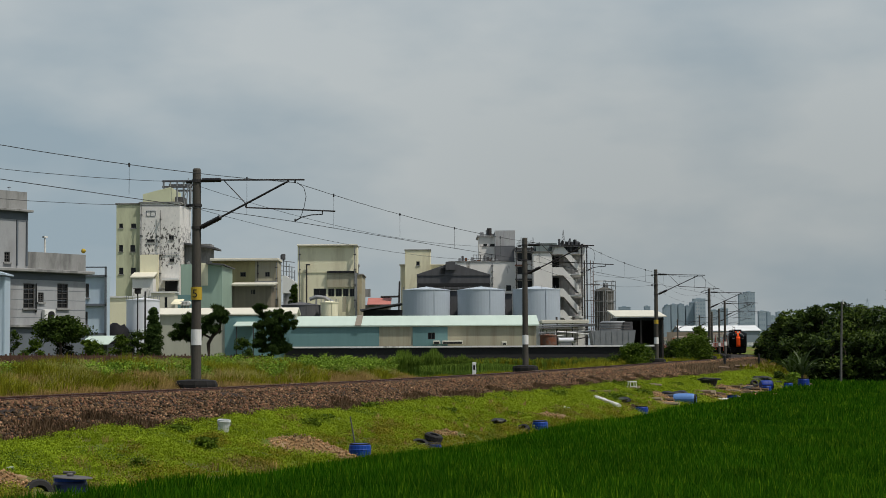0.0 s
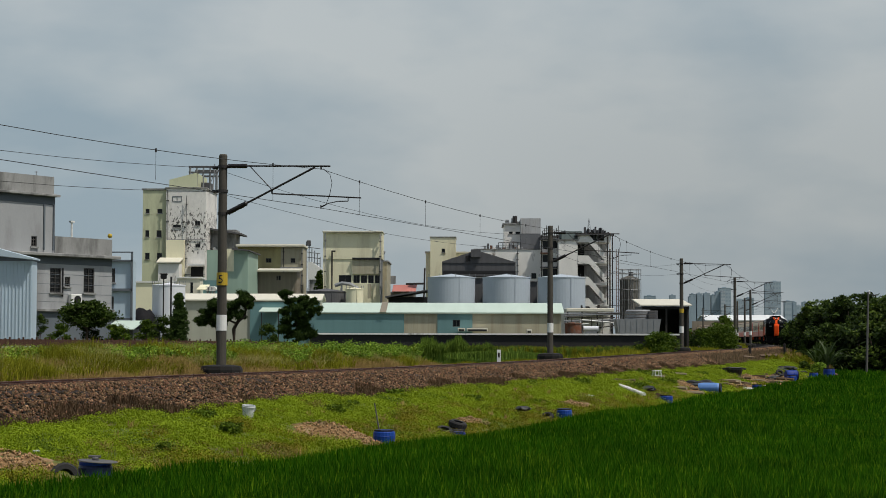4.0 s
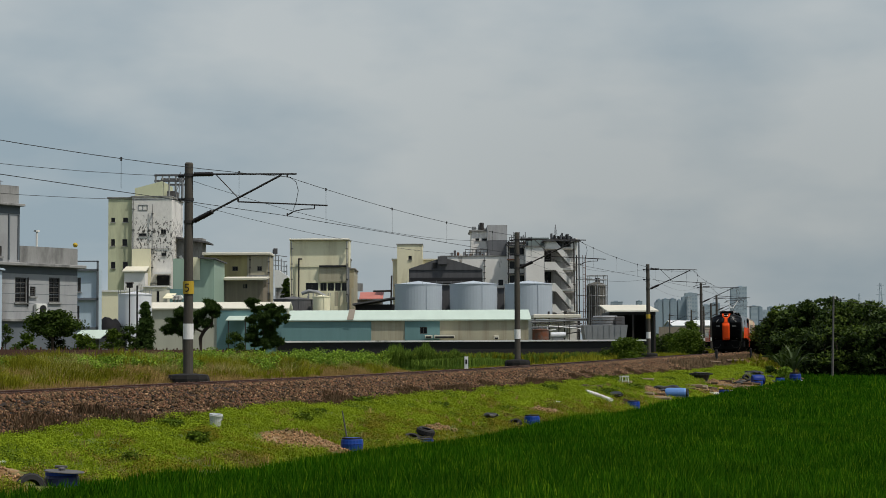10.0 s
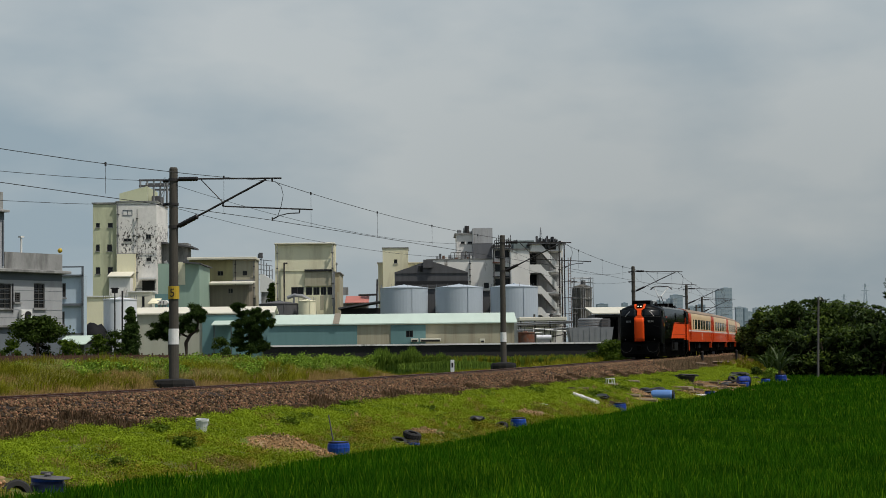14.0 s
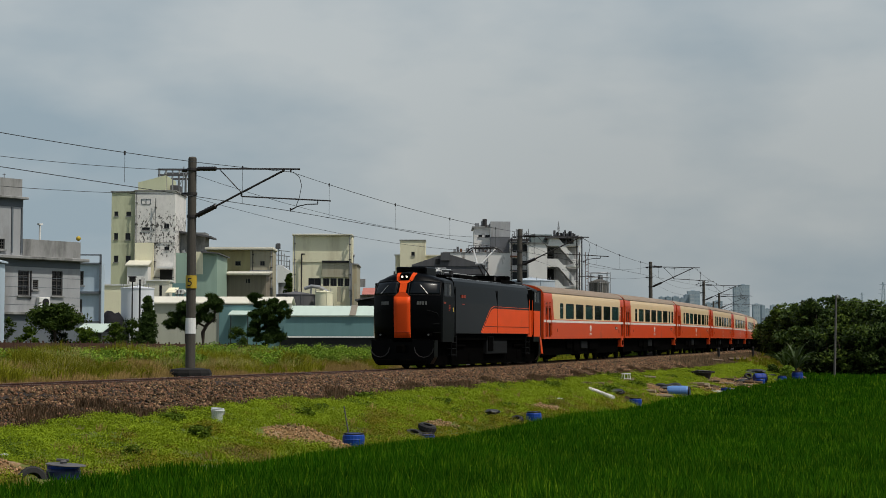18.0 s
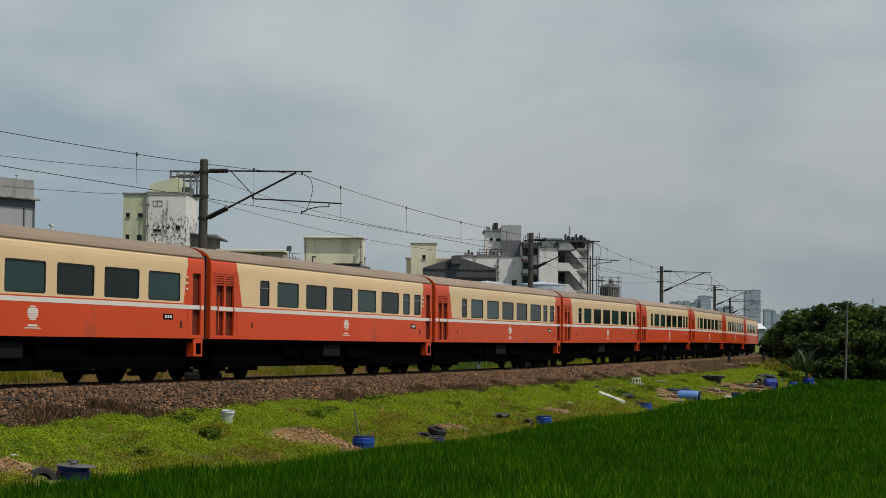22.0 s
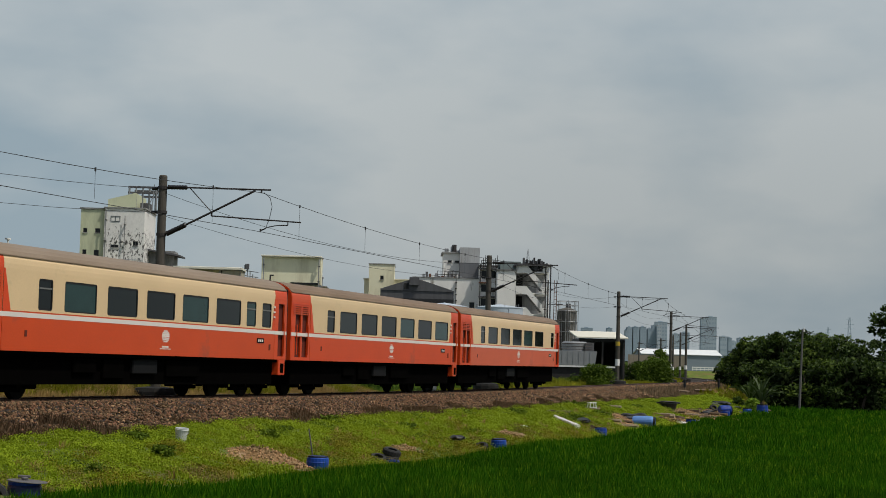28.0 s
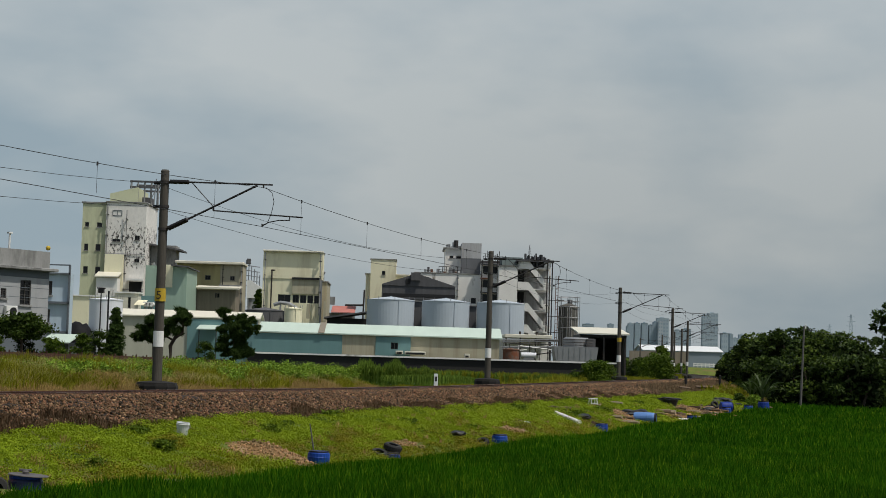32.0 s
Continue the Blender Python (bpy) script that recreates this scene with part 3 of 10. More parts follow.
WIN_B = [(3.6, 4.3), (4.9, 6.6), (7.2, 8.95), (9.5, 11.3), (11.8, 13.6), (14.15, 16.0), (16.45, 17.2), (17.7, 18.45)]
WIN_C = [(3.6, 4.3), (4.9, 6.6), (7.2, 8.95), (9.5, 11.3), (11.8, 13.6), (14.15, 16.0), (17.75, 18.4)]
WZ0, WZ1 = 2.11, 2.92


def panel(bm, sx, y0, y1, z0, z1, out=0.0, thick=0.06):
    """An upright wall panel on the side sx = +-1."""
    xa, xb = sx * (1.45 + out), sx * (1.45 + out - thick)
    box(bm, min(xa, xb), max(xa, xb), min(y0, y1), max(y0, y1), z0, z1)


def wheelset(parent, y, r=0.46, half=0.53):
    for sx in (-1, 1):
        bm = B()
        rod(bm, (sx * (half + 0.07), y, r), (sx * (half - 0.05), y, r), r, seg=20)
        rod(bm, (sx * (half + 0.03), y, r), (sx * (half - 0.07), y, r), r + 0.025, seg=20)
        part("wheel", bm, m_wheel, parent)


def bogie(parent, y, base=2.3, frame_x=0.95):
    bm = B()
    for sx in (-1, 1):
        box(bm, sx * frame_x - 0.06, sx * frame_x + 0.06, y - base / 2 - 0.5, y + base / 2 + 0.5, 0.55, 0.82, 0.03)
        for dy in (-base / 2, base / 2):
            box(bm, sx * frame_x - 0.13, sx * frame_x + 0.13, y + dy - 0.17, y + dy + 0.17, 0.28, 0.6, 0.03)
        for dy in (-0.35, 0, 0.35):
            rod(bm, (sx * frame_x, y + dy, 0.3), (sx * frame_x, y + dy, 0.8), 0.11, seg=8)
        box(bm, sx * frame_x - 0.1, sx * frame_x + 0.1, y - 0.6, y + 0.6, 0.2, 0.32, 0.02)
    box(bm, -frame_x, frame_x, y - 0.3, y + 0.3, 0.5, 1.1)
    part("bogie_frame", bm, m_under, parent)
    for dy in (-base / 2, base / 2):
        wheelset(parent, y + dy)


def coach(name, wins, label, teal=(), red=None, roof=None, step=True):
    e = empty(name, label=label, category="railway coach", group="coaches of the train")
    L2 = 9.78
    # lower side, stripe, upper side with window openings, roof
    for sx in (-1, 1):
        cam_side = sx < 0
        uy = (lambda u: 10 - u) if cam_side else (lambda u: u - 10)
        bm = B()
        for a, b in ((1.95, 18.75),):
            panel(bm, sx, uy(a), uy(b), 1.05, 1.90)
        panel(bm, sx, uy(1.95), uy(18.75), 2.02, 2.055, 0.002)
        part("lower_side", bm, red or m_red, e, "orange-red lower side")
        bm = B()
        panel(bm, sx, uy(0.22), uy(19.78), 1.90, 2.02, 0.004)
        part("stripe", bm, m_stripe, e, "white waist stripe")
        bm = B()
        ys = [uy(1.95)]
        for a, b in wins:
            ys += [uy(a), uy(b)]
        ys.append(uy(18.75))
        panel(bm, sx, ys[0], ys[-1], 2.057, WZ0)
        panel(bm, sx, ys[0], ys[-1], WZ1, 3.10)
        for k in range(0, len(ys), 2):
            panel(bm, sx, ys[k], ys[k + 1], WZ0, WZ1)
        # rounded corners of the windows
        for a, b in wins:
            ya, yb = sorted((uy(a), uy(b)))
            for yc, dy in ((ya, 1), (yb, -1)):
                for zc, dz in ((WZ0, 1), (WZ1, -1)):
                    tri = [(yc - dy * 0.005, zc - dz * 0.005), (yc + dy * 0.07, zc - dz * 0.005), (yc + dy * 0.022, zc + dz * 0.022), (yc - dy * 0.005, zc + dz * 0.07)]
                    f1 = [bm.verts.new((sx * 1.4495, y, z)) for y, z in tri]
                    f0 = [bm.verts.new((sx * 1.40, y, z)) for y, z in tri]
                    bm.faces.new(f1)
                    for i in range(4):
                        bm.faces.new((f1[i], f0[i], f0[(i + 1) % 4], f1[(i + 1) % 4]))
        # curve under the gutter, over the full length
        prof = [(sx * x, z) for x, z in SIDE[3:]] + [(sx * (x - 0.06), z - 0.03) for x, z in SIDE[:2:-1]]
        extrude_y(bm, prof, -8.05, 8.75) if not cam_side else extrude_y(bm, prof, -8.75, 8.05)
        part("upper_side", bm, m_cream, e, "cream upper side")
        bm = B()
        extrude_y(bm, prof, -L2, -8.06 if not cam_side else -8.76)
        part("end_hood", bm, m_red, e, "orange-red end panel")
        bm = B()
        extrude_y(bm, prof, 8.76 if not cam_side else 8.06, L2)
        part("end_hood", bm, m_red, e, "orange-red end panel")
        for k, (a, b) in enumerate(wins):
            bm = B()
            xg = sx * 1.415
            y0, y1 = sorted((uy(a), uy(b)))
            box(bm, xg - 0.012, xg + 0.012, y0 + 0.01, y1 - 0.01, WZ0 + 0.01, WZ1 - 0.01)
            w = part("window", bm, m_glass2 if k in teal else m_glass, e)
            bm = B()
            for z0, z1, ya, yb in ((WZ0, WZ0 + 0.035, y0, y1), (WZ1 - 0.035, WZ1, y0, y1), (WZ0 + 0.035, WZ1 - 0.035, y0, y0 + 0.035), (WZ0 + 0.035, WZ1 - 0.035, y1 - 0.035, y1)):
                box(bm, sx * 1.425 - 0.02, sx * 1.425 + 0.02, ya, yb, z0, z1)
            part("gasket", bm, m_rubber, w)
            if b - a < 1.0:
                bm = B()
                box(bm, sx * 1.43 - 0.015, sx * 1.43 + 0.015, y0 + 0.035, y1 - 0.035, 2.66, 2.7)
                part("sash_bar", bm, m_numbers, w)
        # doors in the vestibules at both ends
        for u0, u1, wide in ((0.25, 1.93, True), (18.77, 19.75, False)):
            ya, yb = sorted((uy(u0), uy(u1)))
            bm = B()
            if wide:
                hs = [(ya + c, ya + d, z0, z1) for c, d in ((0.2, 0.72), (0.86, 1.36)) for z0, z1 in ((1.16, 1.88), (2.03, 2.95))]
            else:
                hs = [(ya + 0.18, yb - 0.3, 1.16, 2.95)]
            holed(bm, ya, yb, 1.05, 3.10, 0.0, 0.06, hs)
            for q in bm.verts:
                q.co = Vector((sx * (1.448 - q.co.y), q.co.x, q.co.z))
            bmesh.ops.recalc_face_normals(bm, faces=bm.faces[:])
            dr = part("door", bm, m_red, e, "orange-red vestibule door")
            if wide:
                for i in range(6):
                    bm = B()
                    panel(bm, sx, ya + 0.1, yb - 0.1, 2.66 + i * 0.07, 2.70 + i * 0.07, 0.012, 0.03)
                    part("louvre", bm, m_red, dr)
            bm = B()
            panel(bm, sx, ya + 0.15, yb - 0.15, 1.14, 2.97, -0.085, 0.03)
            part("door_recess", bm, m_maroon, dr, "inner door coloured as shaded maroon")
            bm = B()
            for c in ((0.25, 1.3) if wide else (0.25,)):
                rod(bm, (sx * 1.49, ya + c, 1.25), (sx * 1.49, ya + c, 2.3), 0.018, seg=6)
            part("handrail", bm, m_red, dr)
        # slanted red edge between the door and the cream side
        for u0, u1, zt in ((1.95, 2.32, 3.1), (18.75, 18.5, 3.1)):
            bm = B()
            xo, xi = sx * 1.4535, sx * 1.44
            pts = [(uy(u0), 2.03), (uy(u1), 2.03), (uy(u0 + (u1 - u0) * 0.15), zt), (uy(u0), zt)]
            f1 = [bm.verts.new((xo, y, z)) for y, z in pts]
            f0 = [bm.verts.new((xi, y, z)) for y, z in pts]
            bm.faces.new(f1)
            for i in range(4):
                bm.faces.new((f1[i], f0[i], f0[(i + 1) % 4], f1[(i + 1) % 4]))
            bmesh.ops.recalc_face_normals(bm, faces=bm.faces[:])
            part("slanted_panel", bm, m_red, e, "orange-red slanted panel beside the door")
        # hanging step at the rear end
        if step:
            bm = B()
            y0, y1 = sorted((uy(19.2), uy(19.75)))
            box(bm, min(sx * 1.15, sx * 1.44), max(sx * 1.15, sx * 1.44), y0, y1, 0.52, 1.05, 0.02)
            part("step_box", bm, m_red, e, "orange-red hanging step")
            # black block on the step paints the shade of its hollow
            bm = B()
            box(bm, min(sx * 1.3, sx * 1.45), max(sx * 1.3, sx * 1.45), y0 + 0.12, y1 - 0.14, 0.6, 0.92)
            part("step_hole", bm, m_under, e)
        # pale handgrips beside the rear door, small hatches low on the side
        bm = B()
        for zc in (2.45, 2.62, 2.79):
            panel(bm, sx, uy(18.62), uy(18.72), zc, zc + 0.06, 0.03, 0.05)
        part("handgrip", bm, m_stripe, e, "pale handgrips")
        bm = B()
        for u0, z0, w, h in ((3.0, 1.42, 0.12, 0.16), (18.3, 1.35, 0.14, 0.2)):
            panel(bm, sx, uy(u0), uy(u0 + w), z0, z0 + h, 0.008, 0.02)
        part("hatch", bm, m_maroon, e, "small dark hatches")
        # emblem and unreadable lines below it
        bm = B()
        yc = uy(10.75)
        for i in range(7):
            z = 1.45 + i * 0.052
            hw = 0.24 * math.sqrt(max(0.05, 1 - ((i - 3) / 3.6) ** 2))
            panel(bm, sx, yc - hw, yc + hw, z, z + (0.048 if i in (3, 4) else 0.036), 0.004, 0.01)
        part("emblem", bm, m_stripe, e, "white striped oval emblem")
        bm = B()
        panel(bm, sx, yc - 0.35, yc + 0.35, 1.24, 1.265, 0.004, 0.01)
        panel(bm, sx, yc - 0.2, yc + 0.22, 1.29, 1.34, 0.004, 0.01)
        part("lettering_bar", bm, m_stripe, e)
        bm = B()
        yc = uy(17.6)
        panel(bm, sx, yc - 0.28, yc + 0.28, 1.58, 1.74, 0.012, 0.02)
        fr = part("plate_holder", bm, m_box, e, "small grey destination plate")
        bm = B()
        for c in (-0.2, -0.05, 0.1):
            panel(bm, sx, yc + c, yc + c + 0.1, 1.62, 1.70, 0.016, 0.01)
        part("plate_bar", bm, m_stripe, fr)
        # gutter
        bm = B()
        box(bm, min(sx * 1.38, sx * 1.43), max(sx * 1.38, sx * 1.43), -L2, L2, 3.415, 3.445)
        part("gutter", bm, m_roof, e)
    bm = B()
    prof = [(x, z) for x, z in ROOF] + [(-x, z) for x, z in ROOF[-2::-1]]
    prof2 = prof + [(-1.3, 3.38), (1.3, 3.38)]
    extrude_y(bm, prof2, -L2, L2)
    part("roof", bm, roof or m_roof, e, "dusty brown-grey arched roof")
    # ends with gangway
    for sy in (-1, 1):
        bm = B()
        ends = [(1.44, 1.05), (1.44, 3.1), (1.42, 3.38), (1.3, 3.56), (1.0, 3.71), (0.6, 3.8), (0, 3.83)]
        extrude_y(bm, ends + [(-x, z) for x, z in ends[-2::-1]], sy * L2 - 0.03, sy * L2 + 0.03)
        part("end_wall", bm, m_red, e, "orange-red end wall")
        bm = B()
        # bellows made nearly coach-wide, their black standing in for the gap's shadow
        for k in range(3):
            o = sy * (L2 + 0.05 + 0.07 * k)
            box(bm, -1.3 + 0.03 * (k % 2), 1.3 - 0.03 * (k % 2), o - 0.035, o + 0.035, 1.0, 3.5 - 0.03 * (k % 2))
        part("gangway_bellows", bm, m_rubber, e, "black rubber gangway, widened as the shadow in the coach gap")
        bm = B()
        rod(bm, (0, sy * 9.7, 0.88), (0, sy * 10.0, 0.88), 0.11, seg=8)
        box(bm, -0.5, 0.5, sy * 9.74 - 0.1, sy * 9.74 + 0.1, 0.8, 1.05)
        part("coupler", bm, m_under, e)
        bm = B()
        box(bm, -0.03, 0.03, sy * 9.8 - 0.012, sy * 9.8 + 0.012, 3.0, 3.5)
        for sx in (-1, 1):
            rod(bm, (sx * 0.75, sy * 9.84, 1.2), (sx * 0.75, sy * 9.84, 2.2), 0.018, seg=6)
        part("end_rail", bm, m_under, e)
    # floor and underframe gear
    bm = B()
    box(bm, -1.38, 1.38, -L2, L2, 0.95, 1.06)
    # solid black block fills the shaded space among the underfloor gear
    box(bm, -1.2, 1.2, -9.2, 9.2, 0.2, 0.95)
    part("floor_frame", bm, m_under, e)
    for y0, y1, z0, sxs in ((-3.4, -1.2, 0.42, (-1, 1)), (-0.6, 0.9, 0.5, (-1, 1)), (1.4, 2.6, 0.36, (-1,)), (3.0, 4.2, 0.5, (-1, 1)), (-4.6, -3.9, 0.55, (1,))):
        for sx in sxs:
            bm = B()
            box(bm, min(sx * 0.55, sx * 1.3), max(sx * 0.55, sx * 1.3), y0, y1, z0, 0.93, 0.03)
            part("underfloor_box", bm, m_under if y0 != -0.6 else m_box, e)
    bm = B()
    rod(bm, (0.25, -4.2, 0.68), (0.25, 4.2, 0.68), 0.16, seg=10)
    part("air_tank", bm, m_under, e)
    # the body rides high over its wheels
    for ob in e.children_recursive:
        ob.data.transform(Matrix.Translation((0, 0, LIFT)))
    for y in (-7.0, 7.0):
        bogie(e, y)
    return e


def locomotive():
    e = empty("electric_locomotive", label="black and orange electric locomotive with raised pantograph", category="locomotive", group="")
    side = [(1.42, 1.42), (1.42, 2.75), (1.37, 3.5), (1.34, 3.66), (1.25, 3.77), (1.13, 3.80)]
    full = side + [(-x, z) for x, z in side[::-1]]
    # main body
    bm = B()
    extrude_y(bm, full, -5.75, 5.85)
    part("body_side", bm, m_locogrey, e, "dusty black machine-room body")
    # orange flank with slanted front edge and rounded upper corner
    for sx in (-1, 1):
        bm = B()
        xo, xi = sx * 1.424, sx * 1.40
        pts = [(2.05, 1.44), (0.75, 2.40), (0.45, 2.53), (0.15, 2.58), (-5.74, 2.58), (-5.74, 1.44)]
        f1 = [bm.verts.new((xo, y, z)) for y, z in pts]
        f0 = [bm.verts.new((xi, y, z)) for y, z in pts]
        bm.faces.new(f1)
        for i in range(len(pts)):
            bm.faces.new((f1[i], f0[i], f0[(i + 1) % len(pts)], f1[(i + 1) % len(pts)]))
        bmesh.ops.recalc_face_normals(bm, faces=bm.faces[:])
        part("orange_flank", bm, m_locoorange, e, "bright orange flank")
        bm = B()
        seq = [(2.2, 1.44), (0.88, 2.44), (0.52, 2.6), (0.17, 2.66), (-5.74, 2.66)]
        for (ya, za), (yb, zb) in zip(seq, seq[1:]):
            rod(bm, (sx * 1.424, ya, za), (sx * 1.424, yb, zb), 0.012, seg=4)
        part("pinstripe", bm, m_locoorange, e)
        for ys in (-0.4, 5.8, -5.7):
            bm = B()
            box(bm, min(sx * 1.39, sx * 1.43), max(sx * 1.39, sx * 1.43), ys - 0.01, ys + 0.01, 1.42, 3.4)
            part("panel_seam", bm, m_locoblack, e)
        bm = B()
        box(bm, min(sx * 1.39, sx * 1.429), max(sx * 1.39, sx * 1.429), -5.74, 1.6, 1.735, 1.755)
        part("ledge_line", bm, m_rubber, e)
        bm = B()
        for ya, yb, z0, z1 in ((4.75, 4.98, 2.95, 3.08), (4.4, 4.7, 2.95, 3.08), (4.5, 4.9, 2.66, 2.7)):
            box(bm, min(sx * 1.40, sx * 1.427), max(sx * 1.40, sx * 1.427), ya, yb, z0, z1)
        part("lettering_bar", bm, m_redmark, e, "dull red lettering bars")
        bm = B()
        box(bm, min(sx * 1.41, sx * 1.478), max(sx * 1.41, sx * 1.478), 6.2, 6.32, 2.32, 2.52, 0.01)
        part("marker_plate", bm, m_yellow, e, "small yellow plate")
        # door recess strip with handrails behind the cab
        bm = B()
        box(bm, min(sx * 1.2, sx * 1.38), max(sx * 1.2, sx * 1.38), 5.86, 6.11, 1.2, 3.6)
        d = part("cab_door", bm, m_under, e, "recessed black cab door")
        bm = B()
        for yy in (5.9, 6.08):
            rod(bm, (sx * 1.45, yy, 1.3), (sx * 1.45, yy, 3.1), 0.02, seg=6)
        part("handrail", bm, m_locogrey, d)
        # orange rear cab lower panel
        bm = B()
        box(bm, min(sx * 1.402, sx * 1.476), max(sx * 1.402, sx * 1.476), -7.6, -6.45, 1.3, 2.58)
        part("orange_flank", bm, m_locoorange, e)
        bm = B()
        xo = sx * 1.476
        pts = [(-7.5, 1.3), (-7.77, 1.3), (-8.15, 0.45), (-7.85, 0.45)]
        f1 = [bm.verts.new((xo, y, z)) for y, z in pts]
        f0 = [bm.verts.new((xo - sx * 0.04, y, z)) for y, z in pts]
        bm.faces.new(f1)
        bm.faces.new(f0[::-1])
        for i in range(4):
            bm.faces.new((f1[i], f0[i], f0[(i + 1) % 4], f1[(i + 1) % 4]))
        bmesh.ops.recalc_face_normals(bm, faces=bm.faces[:])
        part("pilot_side", bm, m_locoorange, e, "orange end skirt")
    # the two cabs: one built forwards, one backwards
    rows = [(1.05, 1.45, 8.34, 7.67, 0.0), (1.7, 1.465, 8.4, 7.71, 0.0), (2.4, 1.475, 8.43, 7.74, 0.0), (2.95, 1.475, 8.43, 7.73, 0.0), (3.15, 1.465, 8.36, 7.67, 0.01), (3.38, 1.45, 8.24, 7.55, 0.04), (3.6, 1.42, 8.1, 7.43, 0.08), (3.8, 1.38, 7.97, 7.3, 0.16), (3.96, 1.28, 7.76, 7.1, 0.27), (4.03, 1.0, 7.3, 6.8, 0.25)]
    zs = [q[0] for q in rows]

    def face_at(u, z, out=0.0):
        """A point of the rounded cab front: u across from -1 to 1, z its height at the middle."""
        hw, yn, yc, drop = (float(np.interp(z, zs, [q[k] for q in rows])) for k in (1, 2, 3, 4))
        y = yc + (yn - yc) * (1 - abs(u) ** 2.2) - (0.07 if abs(u) > 0.995 else 0.0)
        lean = 0.5 if z > 2.95 else 0.0
        return Vector((hw * u, y + out, z - drop * u * u + out * lean))

    def patch(us, zl, sy, out, thick=0.03):
        """A plate that follows the cab front: a grid of u by z with a rim behind it."""
        bm = B()
        grid = [[bm.verts.new((p.x, sy * p.y, p.z)) for p in (face_at(u, z, out) for u in us)] for z in zl]
        for ra, rb in zip(grid, grid[1:]):
            for k in range(len(us) - 1):
                bm.faces.new((ra[k], ra[k + 1], rb[k + 1], rb[k]))
        ring = grid[0] + [r_[-1] for r_ in grid[1:]] + grid[-1][-2::-1] + [r_[0] for r_ in grid[-2:0:-1]]
        back = [bm.verts.new((v.co.x, v.co.y - sy * thick, v.co.z)) for v in ring]
        for k in range(len(ring)):
            k2 = (k + 1) % len(ring)
            bm.faces.new((ring[k], back[k], back[k2], ring[k2]))
        bmesh.ops.recalc_face_normals(bm, faces=bm.faces[:])
        for fc in bm.faces:
            fc.smooth = abs(fc.normal.x) < 0.85 and fc.normal.z > -0.3
        return bm

    def taper(bands, sy, out):
        """Plates one above the other, each with its own half widths (u) below and above."""
        bm = B()
        for z0, z1, i0, o0, i1, o1 in bands:
            v4 = [face_at(u, z, out) for u, z in ((i0, z0), (o0, z0), (o1, z1), (i1, z1))]
            f1 = [bm.verts.new((p.x, sy * p.y, p.z)) for p in v4]
            f0 = [bm.verts.new((p.x, sy * (p.y - 0.05), p.z)) for p in v4]
            bm.faces.new(f1)
            for i in range(4):
                bm.faces.new((f1[i], f0[i], f0[(i + 1) % 4], f1[(i + 1) % 4]))
        bmesh.ops.recalc_face_normals(bm, faces=bm.faces[:])
        return bm

    US = [-1, -0.97, -0.9, -0.78, -0.62, -0.45, -0.28, -0.12, 0.12, 0.28, 0.45, 0.62, 0.78, 0.9, 0.97, 1]
    for sy in (1, -1):
        y_back = 6.12 if sy > 0 else 6.45
        bm = B()
        rings = []
        for z, hw, yn, yc, drop in rows:
            pts = [Vector((-hw, y_back, z - drop))] + [face_at(u, z) for u in US] + [Vector((hw, y_back, z - drop))]
            rings.append([bm.verts.new((p.x, sy * p.y, p.z)) for p in pts])
        for p, q2 in zip(rings, rings[1:]):
            for k in range(len(p)):
                bm.faces.new((p[k], p[(k + 1) % len(p)], q2[(k + 1) % len(p)], q2[k]))
        bm.faces.new(rings[0])
        bm.faces.new(rings[-1])
        bmesh.ops.recalc_face_normals(bm, faces=bm.faces[:])
        for fc in bm.faces:
            fc.smooth = abs(fc.normal.x) < 0.9 and len(fc.verts) == 4 and abs(fc.normal.y) > 0.2
        cab = part("cab", bm, m_locoblack, e, "glossy black driving cab with a rounded front")
        for sx in (-1, 1):
            span = [0.19, 0.3, 0.45, 0.6, 0.75, 0.86, 0.93]
            part("windscreen", patch([sx * u for u in span], [3.04, 3.12, 3.3, 3.48, 3.6], sy, 0.012), m_screen, cab, "dark curved windscreen")
            rim = B()
            for za, zb, ua, ub in ((3.0, 3.0, 0.17, 0.95), (3.63, 3.63, 0.17, 0.95), (3.0, 3.63, 0.17, 0.17), (3.0, 3.63, 0.95, 0.95)):
                pts = [face_at(sx * (ua + (ub - ua) * k / 6), za + (zb - za) * k / 6, 0.015) for k in range(7)]
                tube(rim, [(p.x, sy * p.y, p.z) for p in pts], 0.014, 5)
            part("windscreen_seal", rim, m_rubber, cab)
            a, b = face_at(sx * 0.68, 3.03, 0.05), face_at(sx * 0.47, 3.42, 0.05)
            bm = B()
            rod(bm, (a.x, sy * a.y, a.z), (b.x, sy * b.y, b.z), 0.011, seg=5)
            part("wiper", bm, m_silver, cab)
            # side cab windows, one with a drawn pale curtain
            for ya, yb, mt in ((7.02, 7.46, m_screen), (6.5, 6.94, m_screen)):
                bm = B()
                yw0, yw1 = sorted((sy * ya, sy * yb))
                box(bm, min(sx * 1.40, sx * 1.474), max(sx * 1.40, sx * 1.474), yw0, yw1, 3.0, 3.5)
                w = part("side_window", bm, mt, cab)
                bm = B()
                for z0, z1, y0, y1 in ((2.96, 3.0, yw0 - 0.04, yw1 + 0.04), (3.5, 3.54, yw0 - 0.04, yw1 + 0.04), (3.0, 3.5, yw0 - 0.04, yw0), (3.0, 3.5, yw1, yw1 + 0.04)):
                    box(bm, min(sx * 1.41, sx * 1.48), max(sx * 1.41, sx * 1.48), y0, y1, z0, z1)
                part("frame", bm, m_locogrey, w)
                if ya < 7:
                    bm = B()
                    for k in range(3):
                        yk = yw0 + 0.1 + 0.07 * k
